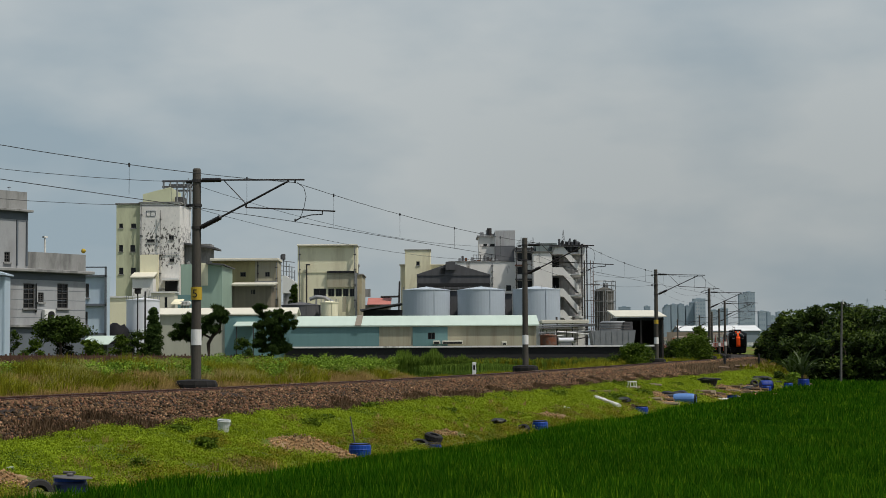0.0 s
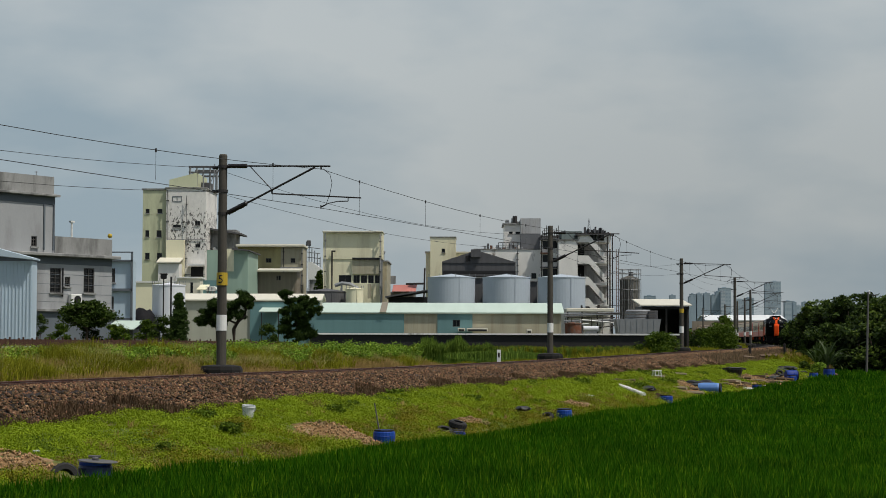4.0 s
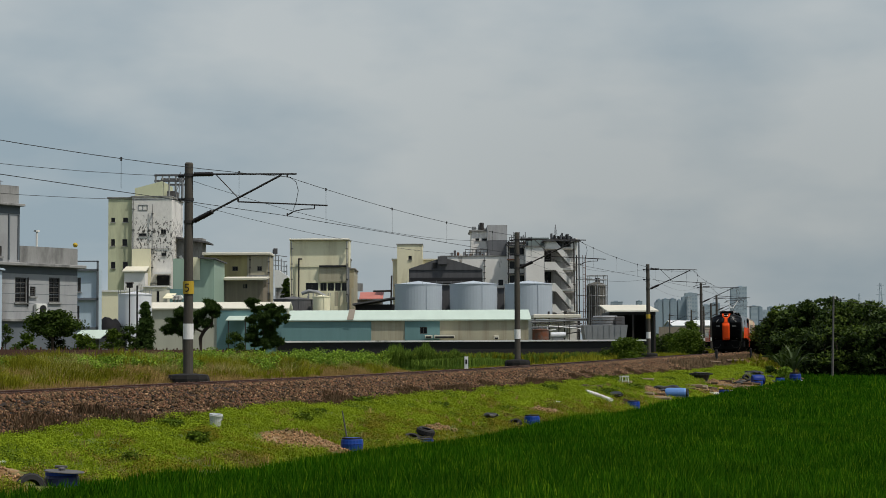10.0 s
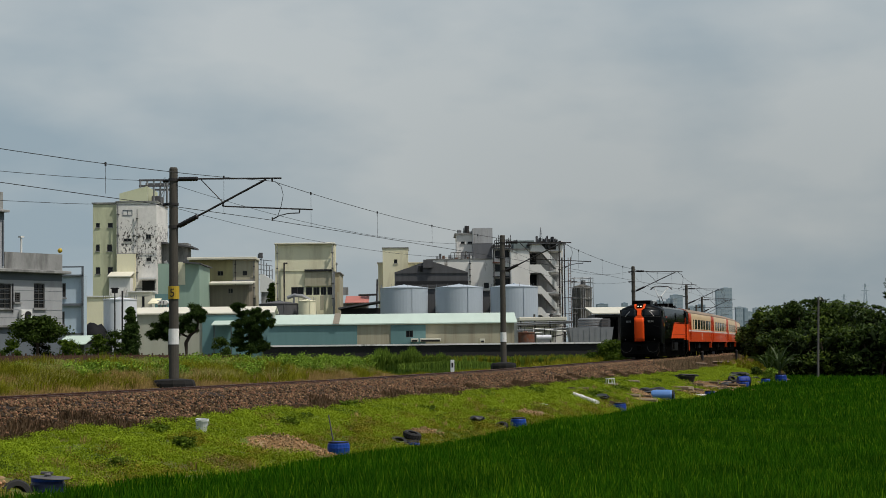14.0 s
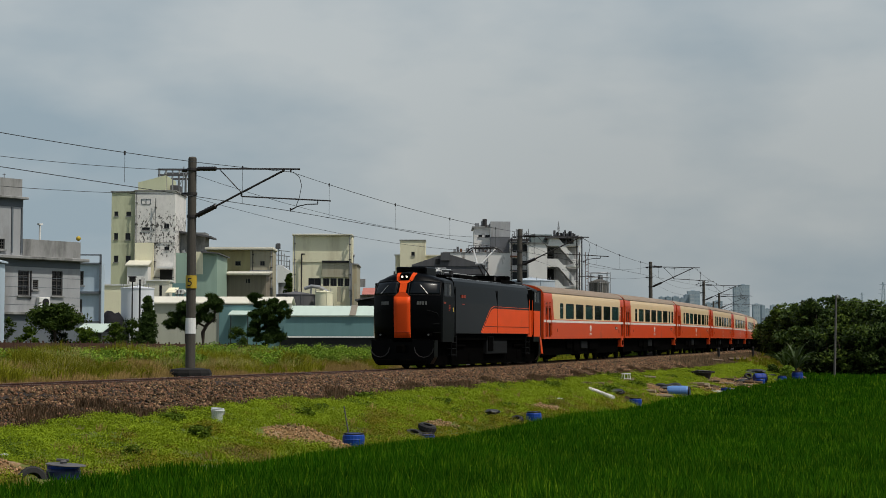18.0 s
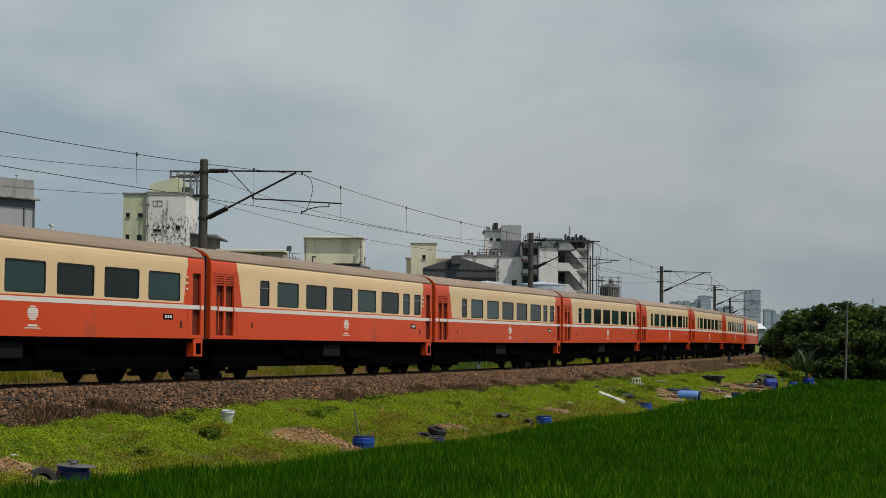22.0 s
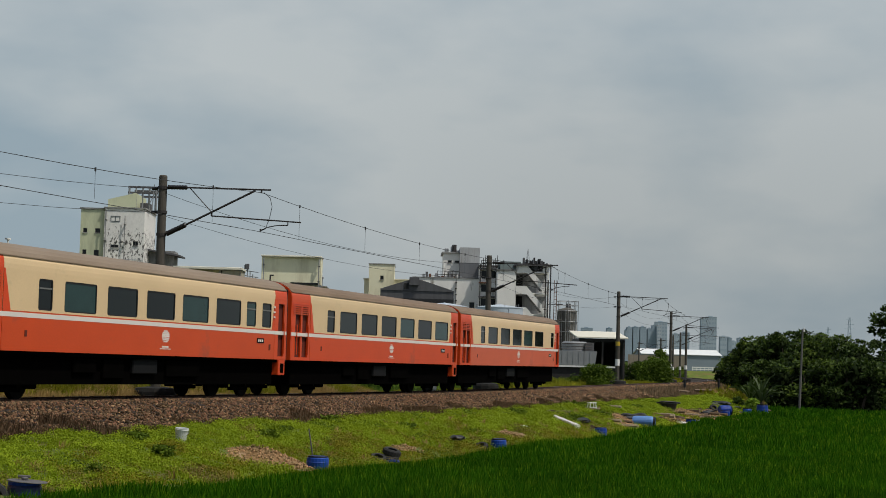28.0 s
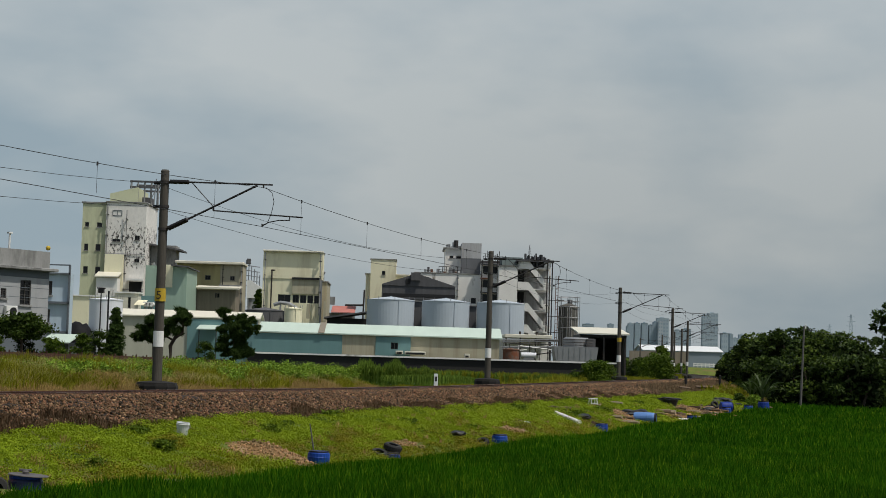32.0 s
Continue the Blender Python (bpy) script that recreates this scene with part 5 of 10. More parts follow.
def shed(e, x0, x1, z0, z1, y, deep, wall, roof, rise=1.0, holes=(), bars=(1, 0), along=True, over=0.3):
    """A sheet-metal shed; along: the ridge runs along x, otherwise the gable faces the camera."""
    block(e, x0, x1, z0, z1, y, deep, wall, holes, 0.15, None, bars=bars, sill=False)
    if along:
        for pn, pts in (("roof_front", [(y - over, z1 - 0.05), (y + deep / 2, z1 + rise), (y + deep / 2, z1 + rise + 0.1), (y - over, z1 + 0.08)]), ("roof_back", [(y + deep + over, z1 - 0.05), (y + deep + over, z1 + 0.08), (y + deep / 2 + 0.002, z1 + rise + 0.1), (y + deep / 2 + 0.002, z1 + rise)])):
            bm = B()
            extrude_x(bm, pts, x0 - over, x1 + over)
            part(pn, bm, roof, e)
        for xx in (x0 + 0.02, x1 - 0.14):
            bm = B()
            extrude_x(bm, [(y + 0.1, z1), (y + deep - 0.1, z1), (y + deep / 2, z1 + rise - 0.05)], xx, xx + 0.12)
            part("gable", bm, wall, e)
    else:
        xm = (x0 + x1) / 2
        for pn, pts in (("roof_slope", [(x0 - over, z1 - 0.1), (xm, z1 + rise), (xm, z1 + rise + 0.12), (x0 - over, z1 + 0.05)]), ("roof_slope", [(x1 + over, z1 - 0.1), (x1 + over, z1 + 0.05), (xm + 0.002, z1 + rise + 0.12), (xm + 0.002, z1 + rise)])):
            bm = B()
            extrude_y(bm, pts, y - over, y + deep + over)
            part(pn, bm, roof, e)
        bm = B()
        extrude_y(bm, [(x0 + 0.05, z1 + 0.002), (x1 - 0.05, z1 + 0.002), (xm, z1 + rise - 0.05)], y + 0.005, y + 0.14)
        part("gable", bm, wall, e)


def tank(name, cx, cy, r, z0, z1, material, label, group="", seams=1, cone=0.5):
    e = empty(name, cx, cy, z0, 0, label, "storage tank", group)
    h = z1 - z0
    bm = B()
    lathe(bm, [(r, 0), (r, h - 0.05), (r + 0.05, h - 0.05), (r + 0.05, h + 0.05), (r, h + 0.06)], seg=48)
    part("shell", bm, material, e, smooth=False)
    bm = B()
    lathe(bm, [(r, h + 0.06), (r * 0.5, h + 0.06 + cone * 0.55), (0.1, h + 0.06 + cone), (0.1, h + cone + 0.12)], seg=36)
    part("roof", bm, material, e)
    for k in range(seams):
        a = radians(-70 - 38 * k)
        bm = B()
        rod(bm, ((r + 0.03) * math.cos(a), (r + 0.03) * math.sin(a), 0.1), ((r + 0.03) * math.cos(a), (r + 0.03) * math.sin(a), h + 0.1), 0.045, seg=6)
        part("downpipe", bm, material, e)
    n = 18
    for k in range(n):
        if k % 2 == 0:
            a = 2 * math.pi * k / n
            bm = B()
            rod(bm, (r * math.cos(a), r * math.sin(a), h), (r * math.cos(a), r * math.sin(a), h + 0.45), 0.025, seg=4)
            part("rail_post", bm, m_steel, e)
    return e


def facade_house(name, label, category="house", group=""):
    return empty(name, label=label, category=category, group=group)


# grey tiled house with stepped parapets, its front along the railway
e = empty("grey_house", -21.87, 105.0, 0, 55, "two-storey grey tiled house with stained concrete parapets", "house")
UL = -10.09
hl = [(-4.91, -4.04, 3.55, 5.02), (-2.28, -1.42, 3.60, 5.09), (-3.78, -3.34, 3.94, 4.51), (-6.27, -6.01, 2.83, 3.39)]
block(e, UL, 0.0, -1.0, 2.54, 0, 9, m_greydk, thick=0.3)
block(e, UL, 0.0, 2.55, 5.25, 0, 9, m_grey, hl, 0.25, bars=(1, 4))
# strip below the cornice: the cornice's shadow put into the wall colour
block(e, UL, 0.0, 5.26, 5.69, 0, 9, m_greydk, thick=0.25)
bm = B(); box(bm, UL - 0.1, 0.35, -0.45, 9.3, 5.69, 5.88, 0.03); part("cornice", bm, m_conc, e, "stained concrete cornice")
bm = B(); box(bm, UL, 0.1, -0.2, -0.003, 2.44, 2.57); part("floor_band", bm, m_conc, e)
bm = B(); holed(bm, -4.56, 0.0, 5.88, 6.90, 0, 0.2, []); part("front_parapet", bm, m_conc, e, "streaked concrete parapet")
bm = B(); box(bm, -0.2, 0.0, 0.21, 9, 5.88, 6.90); part("side_parapet", bm, m_conc, e)
UC = -4.09
hu = [(-6.35, -5.93, 6.22, 6.82)]
block(e, UL, -4.58, 5.74, 8.75, 0.02, 7, m_grey, hu, 0.25, bars=(1, 2))
# same painted shadow below the upper cornice
block(e, UL, -4.58, 8.76, 9.21, 0.02, 7, m_greydk, thick=0.25)
bm = B(); box(bm, UL - 0.1, -4.43, -0.3, 7.9, 9.21, 9.35, 0.02); part("cornice", bm, m_conc, e)
bm = B(); holed(bm, UL, -4.65, 9.35, 10.41, 0.05, 0.2, []); part("front_parapet", bm, m_conc, e)
bm = B(); box(bm, -4.65 - 0.2, -4.65, 0.26, 7.0, 9.35, 10.41); part("side_parapet", bm, m_conc, e)
bm = B(); rod(bm, (-3.17, 0.12, 6.81), (-3.17, 0.12, 7.86), 0.06, seg=8); box(bm, -3.17 - 0.14, -3.17 + 0.14, 0.02, 0.22, 7.79, 7.89); part("vent_pipe", bm, m_white, e, "white vent pipe on the parapet")
for px in (-5.38, -4.65):
    bm = B(); box(bm, px - 0.1, px, -0.06, 0.015, 6.04, 8.72); part("pilaster", bm, m_greydk, e)
for z in (4.64, 4.06, 3.49, 3.01):
    bm = B(); box(bm, UL, 0.0, -0.006, -0.001, z - 0.012, z + 0.012); part("tile_joint", bm, m_greydk, e)
for z in (8.02, 7.36, 6.63):
    bm = B(); box(bm, UL, UC, 0.592, 0.598, z - 0.012, z + 0.012); part("tile_joint", bm, m_greydk, e)
bm = B(); rod(bm, (-5.38, 0.55, 6.02), (-5.38, 0.55, 8.71), 0.04, seg=6); part("downpipe", bm, m_greydk, e)
bm = B(); rod(bm, (-3.96, -0.05, 5.03), (-3.96, -0.05, 3.33), 0.045, seg=6); part("downpipe", bm, m_black, e)


def on_house(u, depth, z):
    return Matrix(e.matrix_basis) @ Vector((u, depth, z))


p = on_house(-3.21, -0.3, 2.87)
ac = empty("air_conditioner", p.x, p.y, p.z, 40, "white wall-mounted air conditioner unit with round fan", "air conditioner")
bm = B(); box(bm, -0.36, 0.36, -0.18, 0.18, 0, 0.62, 0.03); part("casing", bm, m_white, ac)
bm = B(); rod(bm, (0.08, -0.185, 0.31), (0.08, -0.2, 0.31), 0.22, seg=20); part("fan_grille", bm, m_black, ac, "dark round fan grille")
for xx in (-0.28, 0.28):
    bm = B(); box(bm, xx - 0.02, xx + 0.02, -0.1, 0.35, -0.08, -0.002); part("bracket", bm, m_steel, ac)
p = on_house(-3.21, 2.0, 6.84)
v = empty("roof_vent_pipe", p.x, p.y, p.z - 0.6, 0, "white vent pipe with a cross-bar cap on the roof", "vent pipe")
bm = B(); rod(bm, (0, 0, 0), (0, 0, 1.6), 0.07, seg=8); part("pipe", bm, m_white, v)
bm = B(); rod(bm, (-0.14, 0, 1.6), (0.14, 0, 1.6), 0.07, seg=8); part("cap", bm, m_white, v)
p = on_house(-0.1, 0.1, 6.99)
v = empty("roof_ball", p.x, p.y, p.z, 0, "yellow plastic ball on the parapet corner", "ball")
bm = B(); bmesh.ops.create_icosphere(bm, subdivisions=2, radius=0.15, matrix=Matrix.Translation((0, 0, 0.15))); part("ball", bm, m_yellow, v, smooth=True)
p = on_house(-5.46, 0.7, 10.43)
v = empty("roof_antenna", p.x, p.y, p.z, 0, "small white antenna on the upper parapet", "antenna")
bm = B(); rod(bm, (0, 0, 0), (0, 0, 0.3), 0.02, seg=5); part("stem", bm, m_steel, v)
bm = B(); rod(bm, (-0.1, 0, 0.25), (0.1, 0, 0.25), 0.02, seg=5); part("cross_bar", bm, m_steel, v)

# pale blue shed at the edge, light blue narrow house
e = facade_house("pale_blue_shed", "pale blue corrugated metal shed with a lean-to roof", "shed")
block(e, -24.45, -21.93, -1.0, 4.75, 86.0, 1.0, m_ltblue, thick=0.15)
bm = B(); extrude_y(bm, [(-24.45, 5.09), (-21.82, 4.81), (-21.82, 4.89), (-24.45, 5.60)], 85.6, 87.2); part("roof", bm, m_ltblue, e)
for k in range(16):
    xx = -21.93 - 0.05 - k * 0.18
    bm = B(); box(bm, xx - 0.025, xx + 0.025, 85.965, 85.998, -1.0, 4.70); part("rib", bm, m_ltblue, e)
e = facade_house("light_blue_house", "narrow light blue house with dark steel frame", "house")
hb = [(-25.41, -25.17, 4.82, 5.82), (-25.41, -25.25, 2.89, 3.82)]
block(e, -26.66, -23.97, -1.0, 6.38, 122.0, 1.5, m_ltblue, hb, 0.2, bars=(1, 2))
for a, b, c, d in [(-25.54, -23.89, 6.30, 6.42), (-25.54, -23.89, 4.21, 4.38), (-24.01, -23.89, 1.89, 6.98), (-25.54, -23.89, 6.93, 7.01), (-25.54, -23.89, 2.13, 2.29)]:
    bm = B(); box(bm, a, b, 121.75, 121.99, c, d); part("frame_beam", bm, m_greydk, e, "dark steel frame")
e = facade_house("lean_to", "small lean-to with a pale green sheet roof", "shed")
block(e, -23.74, -21.90, -1.0, 1.48, 112.0, 4, m_darkshed, thick=0.15)
bm = B(); extrude_x(bm, [(110.9, 1.41), (114.5, 1.96), (114.5, 2.04), (110.9, 1.47)], -23.55, -21.64); part("roof", bm, m_mint, e)

# ---- the tall stained tower ----
e = facade_house("factory_tower", "tall factory tower with pale green and peeling white walls", "factory")
hg = [(-47.23, -46.65, 18.97, 19.64), (-45.50, -44.76, 18.97, 19.63), (-47.23, -46.65, 15.51, 16.50), (-45.59, -44.85, 15.50, 16.49), (-47.23, -46.57, 12.21, 13.20), (-45.50, -44.76, 12.20, 13.19)]
block(e, -47.64, -44.16, -1.0, 22.44, 250.0, 16, m_green_w, hg, 0.3, m_conc, bars=(0, 0))
hw = [(-43.12, -41.97, 16.89, 17.30), (-39.91, -39.17, 17.20, 17.86), (-39.83, -39.09, 13.98, 14.48)]
block(e, -44.14, -38.35, -1.0, 22.58, 249.6, 11, m_peel, hw, 0.3, m_conc, bars=(1, 0))
bm = B(); extrude_y(bm, [(-44.14, 22.60), (-40.08, 22.58), (-40.08, 25.15), (-44.14, 24.09)], 252, 262); part("roof_house", bm, m_green_w, e, "pale green sloping roof house")
# open steel frame on the tower's roof
x0, x1, zb, zt = -41.15, -37.20, 22.57, 26.05
for i, xx in enumerate(np.linspace(x0, x1, 5)):
    for yy in (252.5, 258.5):
        bm = B(); rod(bm, (xx, yy, zb), (xx, yy, zt), 0.16 if i in (0, 4) else 0.12, seg=5); part("frame_post", bm, m_conc if i % 2 else m_steel, e)
for zz in (zt, (zt + zb) / 2 + 0.9):
    for yy in (252.5, 258.5):
        bm = B(); box(bm, x0 - 0.2, x1 + 0.2, yy - 0.12, yy + 0.12, zz - 0.14, zz + 0.14); part("frame_beam", bm, m_darkshed, e)
bm = B(); box(bm, x0 + 1.4, x1 - 1.2, 254, 257.5, zb, zb + 1.3, 0.05); part("roof_machine", bm, m_darkshed, e)
bm = B(); rod(bm, (-37.69, 252, zb), (-37.45, 252, zt + 0.4), 0.07, seg=5); rod(bm, (-38.11, 252, zb + 1), (-37.12, 252, zb + 3.0), 0.06, seg=5); part("conveyor_strut", bm, m_steel, e)
# lower yellow bay, porch roof, dark window under a canopy
block(e, -43.94, -41.31, -1.0, 14.99, 248.6, 0.9, m_cream_w, thick=0.2)
bm = B(); extrude_x(bm, [(245.5, 11.53), (248.6, 12.27), (248.6, 12.44), (245.5, 11.69)], -44.76, -41.39); part("canopy", bm, m_cream_roof, e)
block(e, -44.52, -41.56, -1.0, 11.45, 245.9, 2.6, m_whitew, thick=0.15)
bm = B(); box(bm, -40.65, -38.27, 248.2, 249.5, 11.26, 11.55); part("canopy", bm, m_white, e)
# solid black panel stands in for the shaded opening
bm = B(); box(bm, -40.41, -38.60, 249.45, 249.58, 9.70, 11.18); part("shutter", bm, m_shade, e, "black panel drawn as a shaded opening under the canopy")
for a, b, c, d in [(-43.20, -41.89, 20.69, 21.43)]:
    for p0, p1 in (((a, c), (b, c)), ((b, c), (b, d)), ((b, d), (a, d)), ((a, d), (a, c)), (((a + b) / 2, c), ((a + b) / 2, d))):
        bm = B(); rod(bm, (p0[0], 249.58, p0[1]), (p1[0], 249.58, p1[1]), 0.05, seg=4); part("patch_line", bm, m_greydk, e)
for zz in (15.15, 10.04):
    bm = B(); rod(bm, (-44.02, 249.5, zz), (-38.35, 249.5, zz), 0.05, seg=4); part("pipe", bm, m_steel, e)
# grey-brown wing beside the tower
e = facade_house("factory_wing", "grey sheet-clad factory wing beside the tower", "factory")
block(e, -39.54, -34.59, -1.0, 16.92, 255.0, 4, m_conc, thick=0.2)
bm = B(); extrude_y(bm, [(-39.54, 17.02), (-33.59, 16.06), (-33.59, 16.31), (-39.54, 17.27)], 253.5, 260); part("roof", bm, m_darkshed, e)
bm = B(); rod(bm, (-37.86, 254.6, 14.23), (-37.36, 254.6, 13.22), 0.25, seg=8); part("vent_duct", bm, m_white, e)

# teal sheds, yellow works, brown shed
e = facade_house("teal_shed", "teal corrugated shed with a yellow end strip", "shed")
block(e, -34.37, -28.97, -1.0, 12.36, 225.0, 11, m_mintwall, thick=0.15)
bm = B(); box(bm, -32.00, -30.82, 224.9, 224.99, 9.55, 12.51); part("yellow_strip", bm, m_cream_w, e)
bm = B(); extrude_y(bm, [(-30.97, 12.36), (-28.67, 12.20), (-28.67, 12.35), (-30.97, 12.58)], 224, 236.5); part("roof", bm, m_darkshed, e)
e = facade_house("yellow_works", "yellow and beige works building with a white roof edge", "factory")
h1 = [(-29.08, -28.28, 11.61, 12.26), (-25.45, -24.80, 11.59, 12.24)]
block(e, -33.13, -26.90, -1.0, 13.89, 246.0, 14, mat("ochre_yellow_wall", (0.46, 0.41, 0.20), 0.8, 0.8, 0.3, 12, 0.05, stain=(0.3, 0.26, 0.13), stain_at=0.6, streak=(1, 1, 0.2)), h1[:1], 0.2, bars=(1, 0), sill=False)
block(e, -26.88, -23.67, -1.0, 13.79, 245.5, 5, m_beige, h1[1:], 0.2, bars=(1, 0), sill=False)
bm = B(); box(bm, -33.29, -23.50, 244.8, 251, 13.84, 14.21, 0.05); part("roof", bm, m_cream_roof, e)
bm = B(); box(bm, -26.90, -23.83, 244.9, 245.45, 10.62, 10.95); part("ledge", bm, m_conc, e)
e = facade_house("brown_shed", "brown-grey ribbed shed with a white eave", "shed")
hb = [(-26.43, -25.81, 8.76, 9.39)]
block(e, -29.84, -23.63, -1.0, 9.85, 236.0, 6, m_brown_w, hb, 0.15, bars=(1, 0), sill=False)
bm = B(); extrude_x(bm, [(235.0, 9.93), (240, 10.40), (240, 10.55), (235.0, 10.16)], -29.22, -23.09); part("roof", bm, m_cream_roof, e)
for k in range(14):
    xx = -28.91 + k * 0.39
    bm = B(); box(bm, xx - 0.03, xx + 0.03, 235.95, 235.998, -1.0, 9.78); part("rib", bm, m_brown_w, e)

# square yellow building
e = facade_house("yellow_block", "square pale yellow factory block with a row of windows", "factory")
hy = [(-18.12, -16.38, 8.53, 9.64), (-16.07, -15.20, 8.52, 9.63), (-15.04, -14.17, 8.52, 9.62), (-14.01, -13.23, 8.51, 9.62), (-13.07, -12.28, 8.51, 9.61)]
block(e, -20.33, -12.20, -1.0, 11.85, 240.0, 4, m_cream_w, hy, 0.25, bars=(1, 0), sill=False)
block(e, -20.33, -12.04, 11.86, 15.57, 239.9, 4.2, m_cream_w, thick=0.25)
bm = B(); box(bm, -20.41, -11.96, 239.3, 244.6, 15.58, 15.80, 0.04); part("roof_edge", bm, m_cream_roof, e)
bm = B(); box(bm, -18.35, -15.20, 243, 247, 15.80, 16.04); part("roof_hatch", bm, m_cream_roof, e)
bm = B(); box(bm, -16.22, -12.20, 239.5, 239.88, 11.80, 12.07); part("eave_beam", bm, m_black, e)
bm = B(); box(bm, -16.22, -12.20, 239.75, 239.98, 9.78, 11.76); part("spandrel", bm, m_beige, e)
bm = B(); box(bm, -12.28, -12.00, 239.6, 239.85, -1, 11.75); part("corner_pipe", bm, m_steel, e)
bm = B(); rod(bm, (-19.06, 239.6, 9.57), (-19.06, 239.6, 13.05), 0.11, seg=8); rod(bm, (-19.06, 239.6, 12.97), (-18.59, 239.6, 12.97), 0.1, seg=8); part("flue", bm, m_dark, e, "dark flue pipe")
bm = B(); rod(bm, (-19.06, 239.6, -1), (-19.06, 239.6, 9.57), 0.1, seg=8); part("flue_base", bm, m_dark, e)
block(e, -12.15, -11.47, -1.0, 11.64, 243.0, 10, m_beige, thick=0.2, roof=m_conc)
bm = B(); rod(bm, (-12.03, 243.5, 11.64), (-12.03, 243.5, 13.16), 0.12, seg=6); bmesh.ops.create_icosphere(bm, subdivisions=1, radius=0.28, matrix=Matrix.Translation((-12.03, 243.5, 13.00))); part("vent", bm, m_steel, e)
for k, (a, b, c, d) in enumerate([(-14.03, -13.56, 6.36, 8.40), (-11.68, -11.36, 5.88, 8.86)]):
    bm = B(); box(bm, a, b, 239.0, 239.4, c, d); part("buttress", bm, m_beige, e)

# long low buildings in front
e = facade_house("long_white_roof_building", "long low beige building with a cream metal roof", "factory")
shed(e, -31.52, -16.47, -1.0, 5.01, 190.0, 5, m_palewall, m_cream_roof, rise=5.82-5.01-0.1, holes=[(-23.71, -23.28, 2.20, 3.88)])
bm = B(); box(bm, -24.15, -16.47, 189.8, 189.98, -0.9, 4.81); part("teal_cladding", bm, m_teal, e, "teal lower cladding")
bm = B(); extrude_x(bm, [(186.5, 3.65), (189.8, 4.13), (189.8, 4.22), (186.5, 3.74)], -22.78, -20.56); part("awning", bm, m_mint, e)
for xx in (-22.48, -20.63):
    bm = B(); rod(bm, (xx, 186.7, -1), (xx, 186.7, 3.71), 0.06, seg=6); part("awning_post", bm, m_dark, e)
e = facade_house("long_teal_shed", "long low shed with a mint roof and teal and beige panels", "shed")
zs0, zs1, zr = -1.0, 3.58, 4.78
shed(e, -15.79, 10.00, zs0, zs1, 185.0, 10, m_beige, m_mint, rise=zr - zs1 - 0.1, holes=[(-1.68, -0.89, 2.12, 2.85)])
for a, b in ((-16.58, -6.91), (-3.32, 0.45)):
    bm = B(); box(bm, a, b, 184.9, 184.985, zs0, zs1 - 0.12) if a < -8 else holed(bm, a, b, zs0, zs1 - 0.12, 184.9, 0.085, [(-1.68, -0.89, 2.12, 2.85)]); part("teal_panel", bm, m_teal, e, "teal wall panel")
bm = B(); extrude_x(bm, [(184.6, zs1 + 0.06), (189.9, zr + 0.06), (189.9, zr + 0.1), (184.6, zs1 + 0.1)], -9.52, -8.84); part("roof_patch", bm, m_brown_w, e)
for a, b, c, d in [(-1.12, -0.34, 1.62, 1.98), (-0.16, 2.07, 1.61, 1.97), (6.22, 6.76, 1.46, 1.88)]:
    bm = B(); box(bm, a, b, 183.2, 184.8, c, d, 0.03); u = part("wall_box", bm, m_cream_roof, e, "pale box at the wall's foot")
    # the hollow of the box is a black plate, its shade painted
    bm = B(); box(bm, a + 0.1, b - 0.1, 183.17, 183.198, c + 0.02, c + 0.22); part("opening", bm, m_shade, u)

# canal wall with its white coping
cw = empty("canal_wall", label="long black stained canal wall with a white coping", category="wall")
tagged(cw, kind="structure")
bm = B(); box(bm, -15.81, 21.51, 172.0, 172.5, -1.6, 1.22); part("wall_face", bm, m_canal, cw)
for k in range(12):
    xa = -15.81 + k * 3.11
    bm = B(); box(bm, xa, xa + 3.08, 171.8, 172.7, 1.22 + 0.003, 1.38); part("coping", bm, m_white if k % 3 else m_whitew, cw)
# grey dark round vats and cream tank between
tank("vat", -17.12, 207.0, 2.35, -1.0, 6.41, m_darkshed, "dark grey round vat with a conical cover", "tanks", 1, 0.35)
tank("small_tank", -13.59, 205.0, 1.05, -1.0, 6.68, m_cream_w, "small cream cylinder tank with rust streaks", "tanks", 1, 0.15)
v = empty("curved_duct", -15.21, 206.0, 0, 0, "grey curved sheet duct over the vats", "duct")
bm = B()
pts = [(-16.03 - -15.21, 0, 7.13), (-15.21 - -15.21, 0, 7.43), (-14.20 - -15.21, 0, 7.32), (-13.32 - -15.21, 0, 6.84), (-13.05 - -15.21, 0, 5.89)]
tube(bm, pts, 0.22, 8)
part("duct", bm, m_steel, v)
bm = B(); rod(bm, (0, 0, -1), (0, 0, 7.33), 0.12, seg=6); part("duct_leg", bm, m_steel, v)

# three big tanks
for cx in (-2.16, 4.83, 11.82):
    tank("storage_tank", cx, 218.0, 3.02, -1.0, 8.52, m_tank, "wide pale blue-grey steel tank with a shallow cone roof", "tanks in a row", 1, 0.42)
for xa, za in ((1.34, 8.57), (8.38, 8.17)):
    v = empty("pump_house", xa, 221, -1, 0, "narrow dark shelter between the tanks", "shelter")
    bm = B(); box(bm, -0.48, 0.48, 0, 3, 0, za + 1, 0.02); part("wall", bm, m_darkshed, v)
    bm = B(); box(bm, -0.6, 0.6, -0.2, 3.2, za + 1.003, za + 1.12); part("roof", bm, m_conc, v)

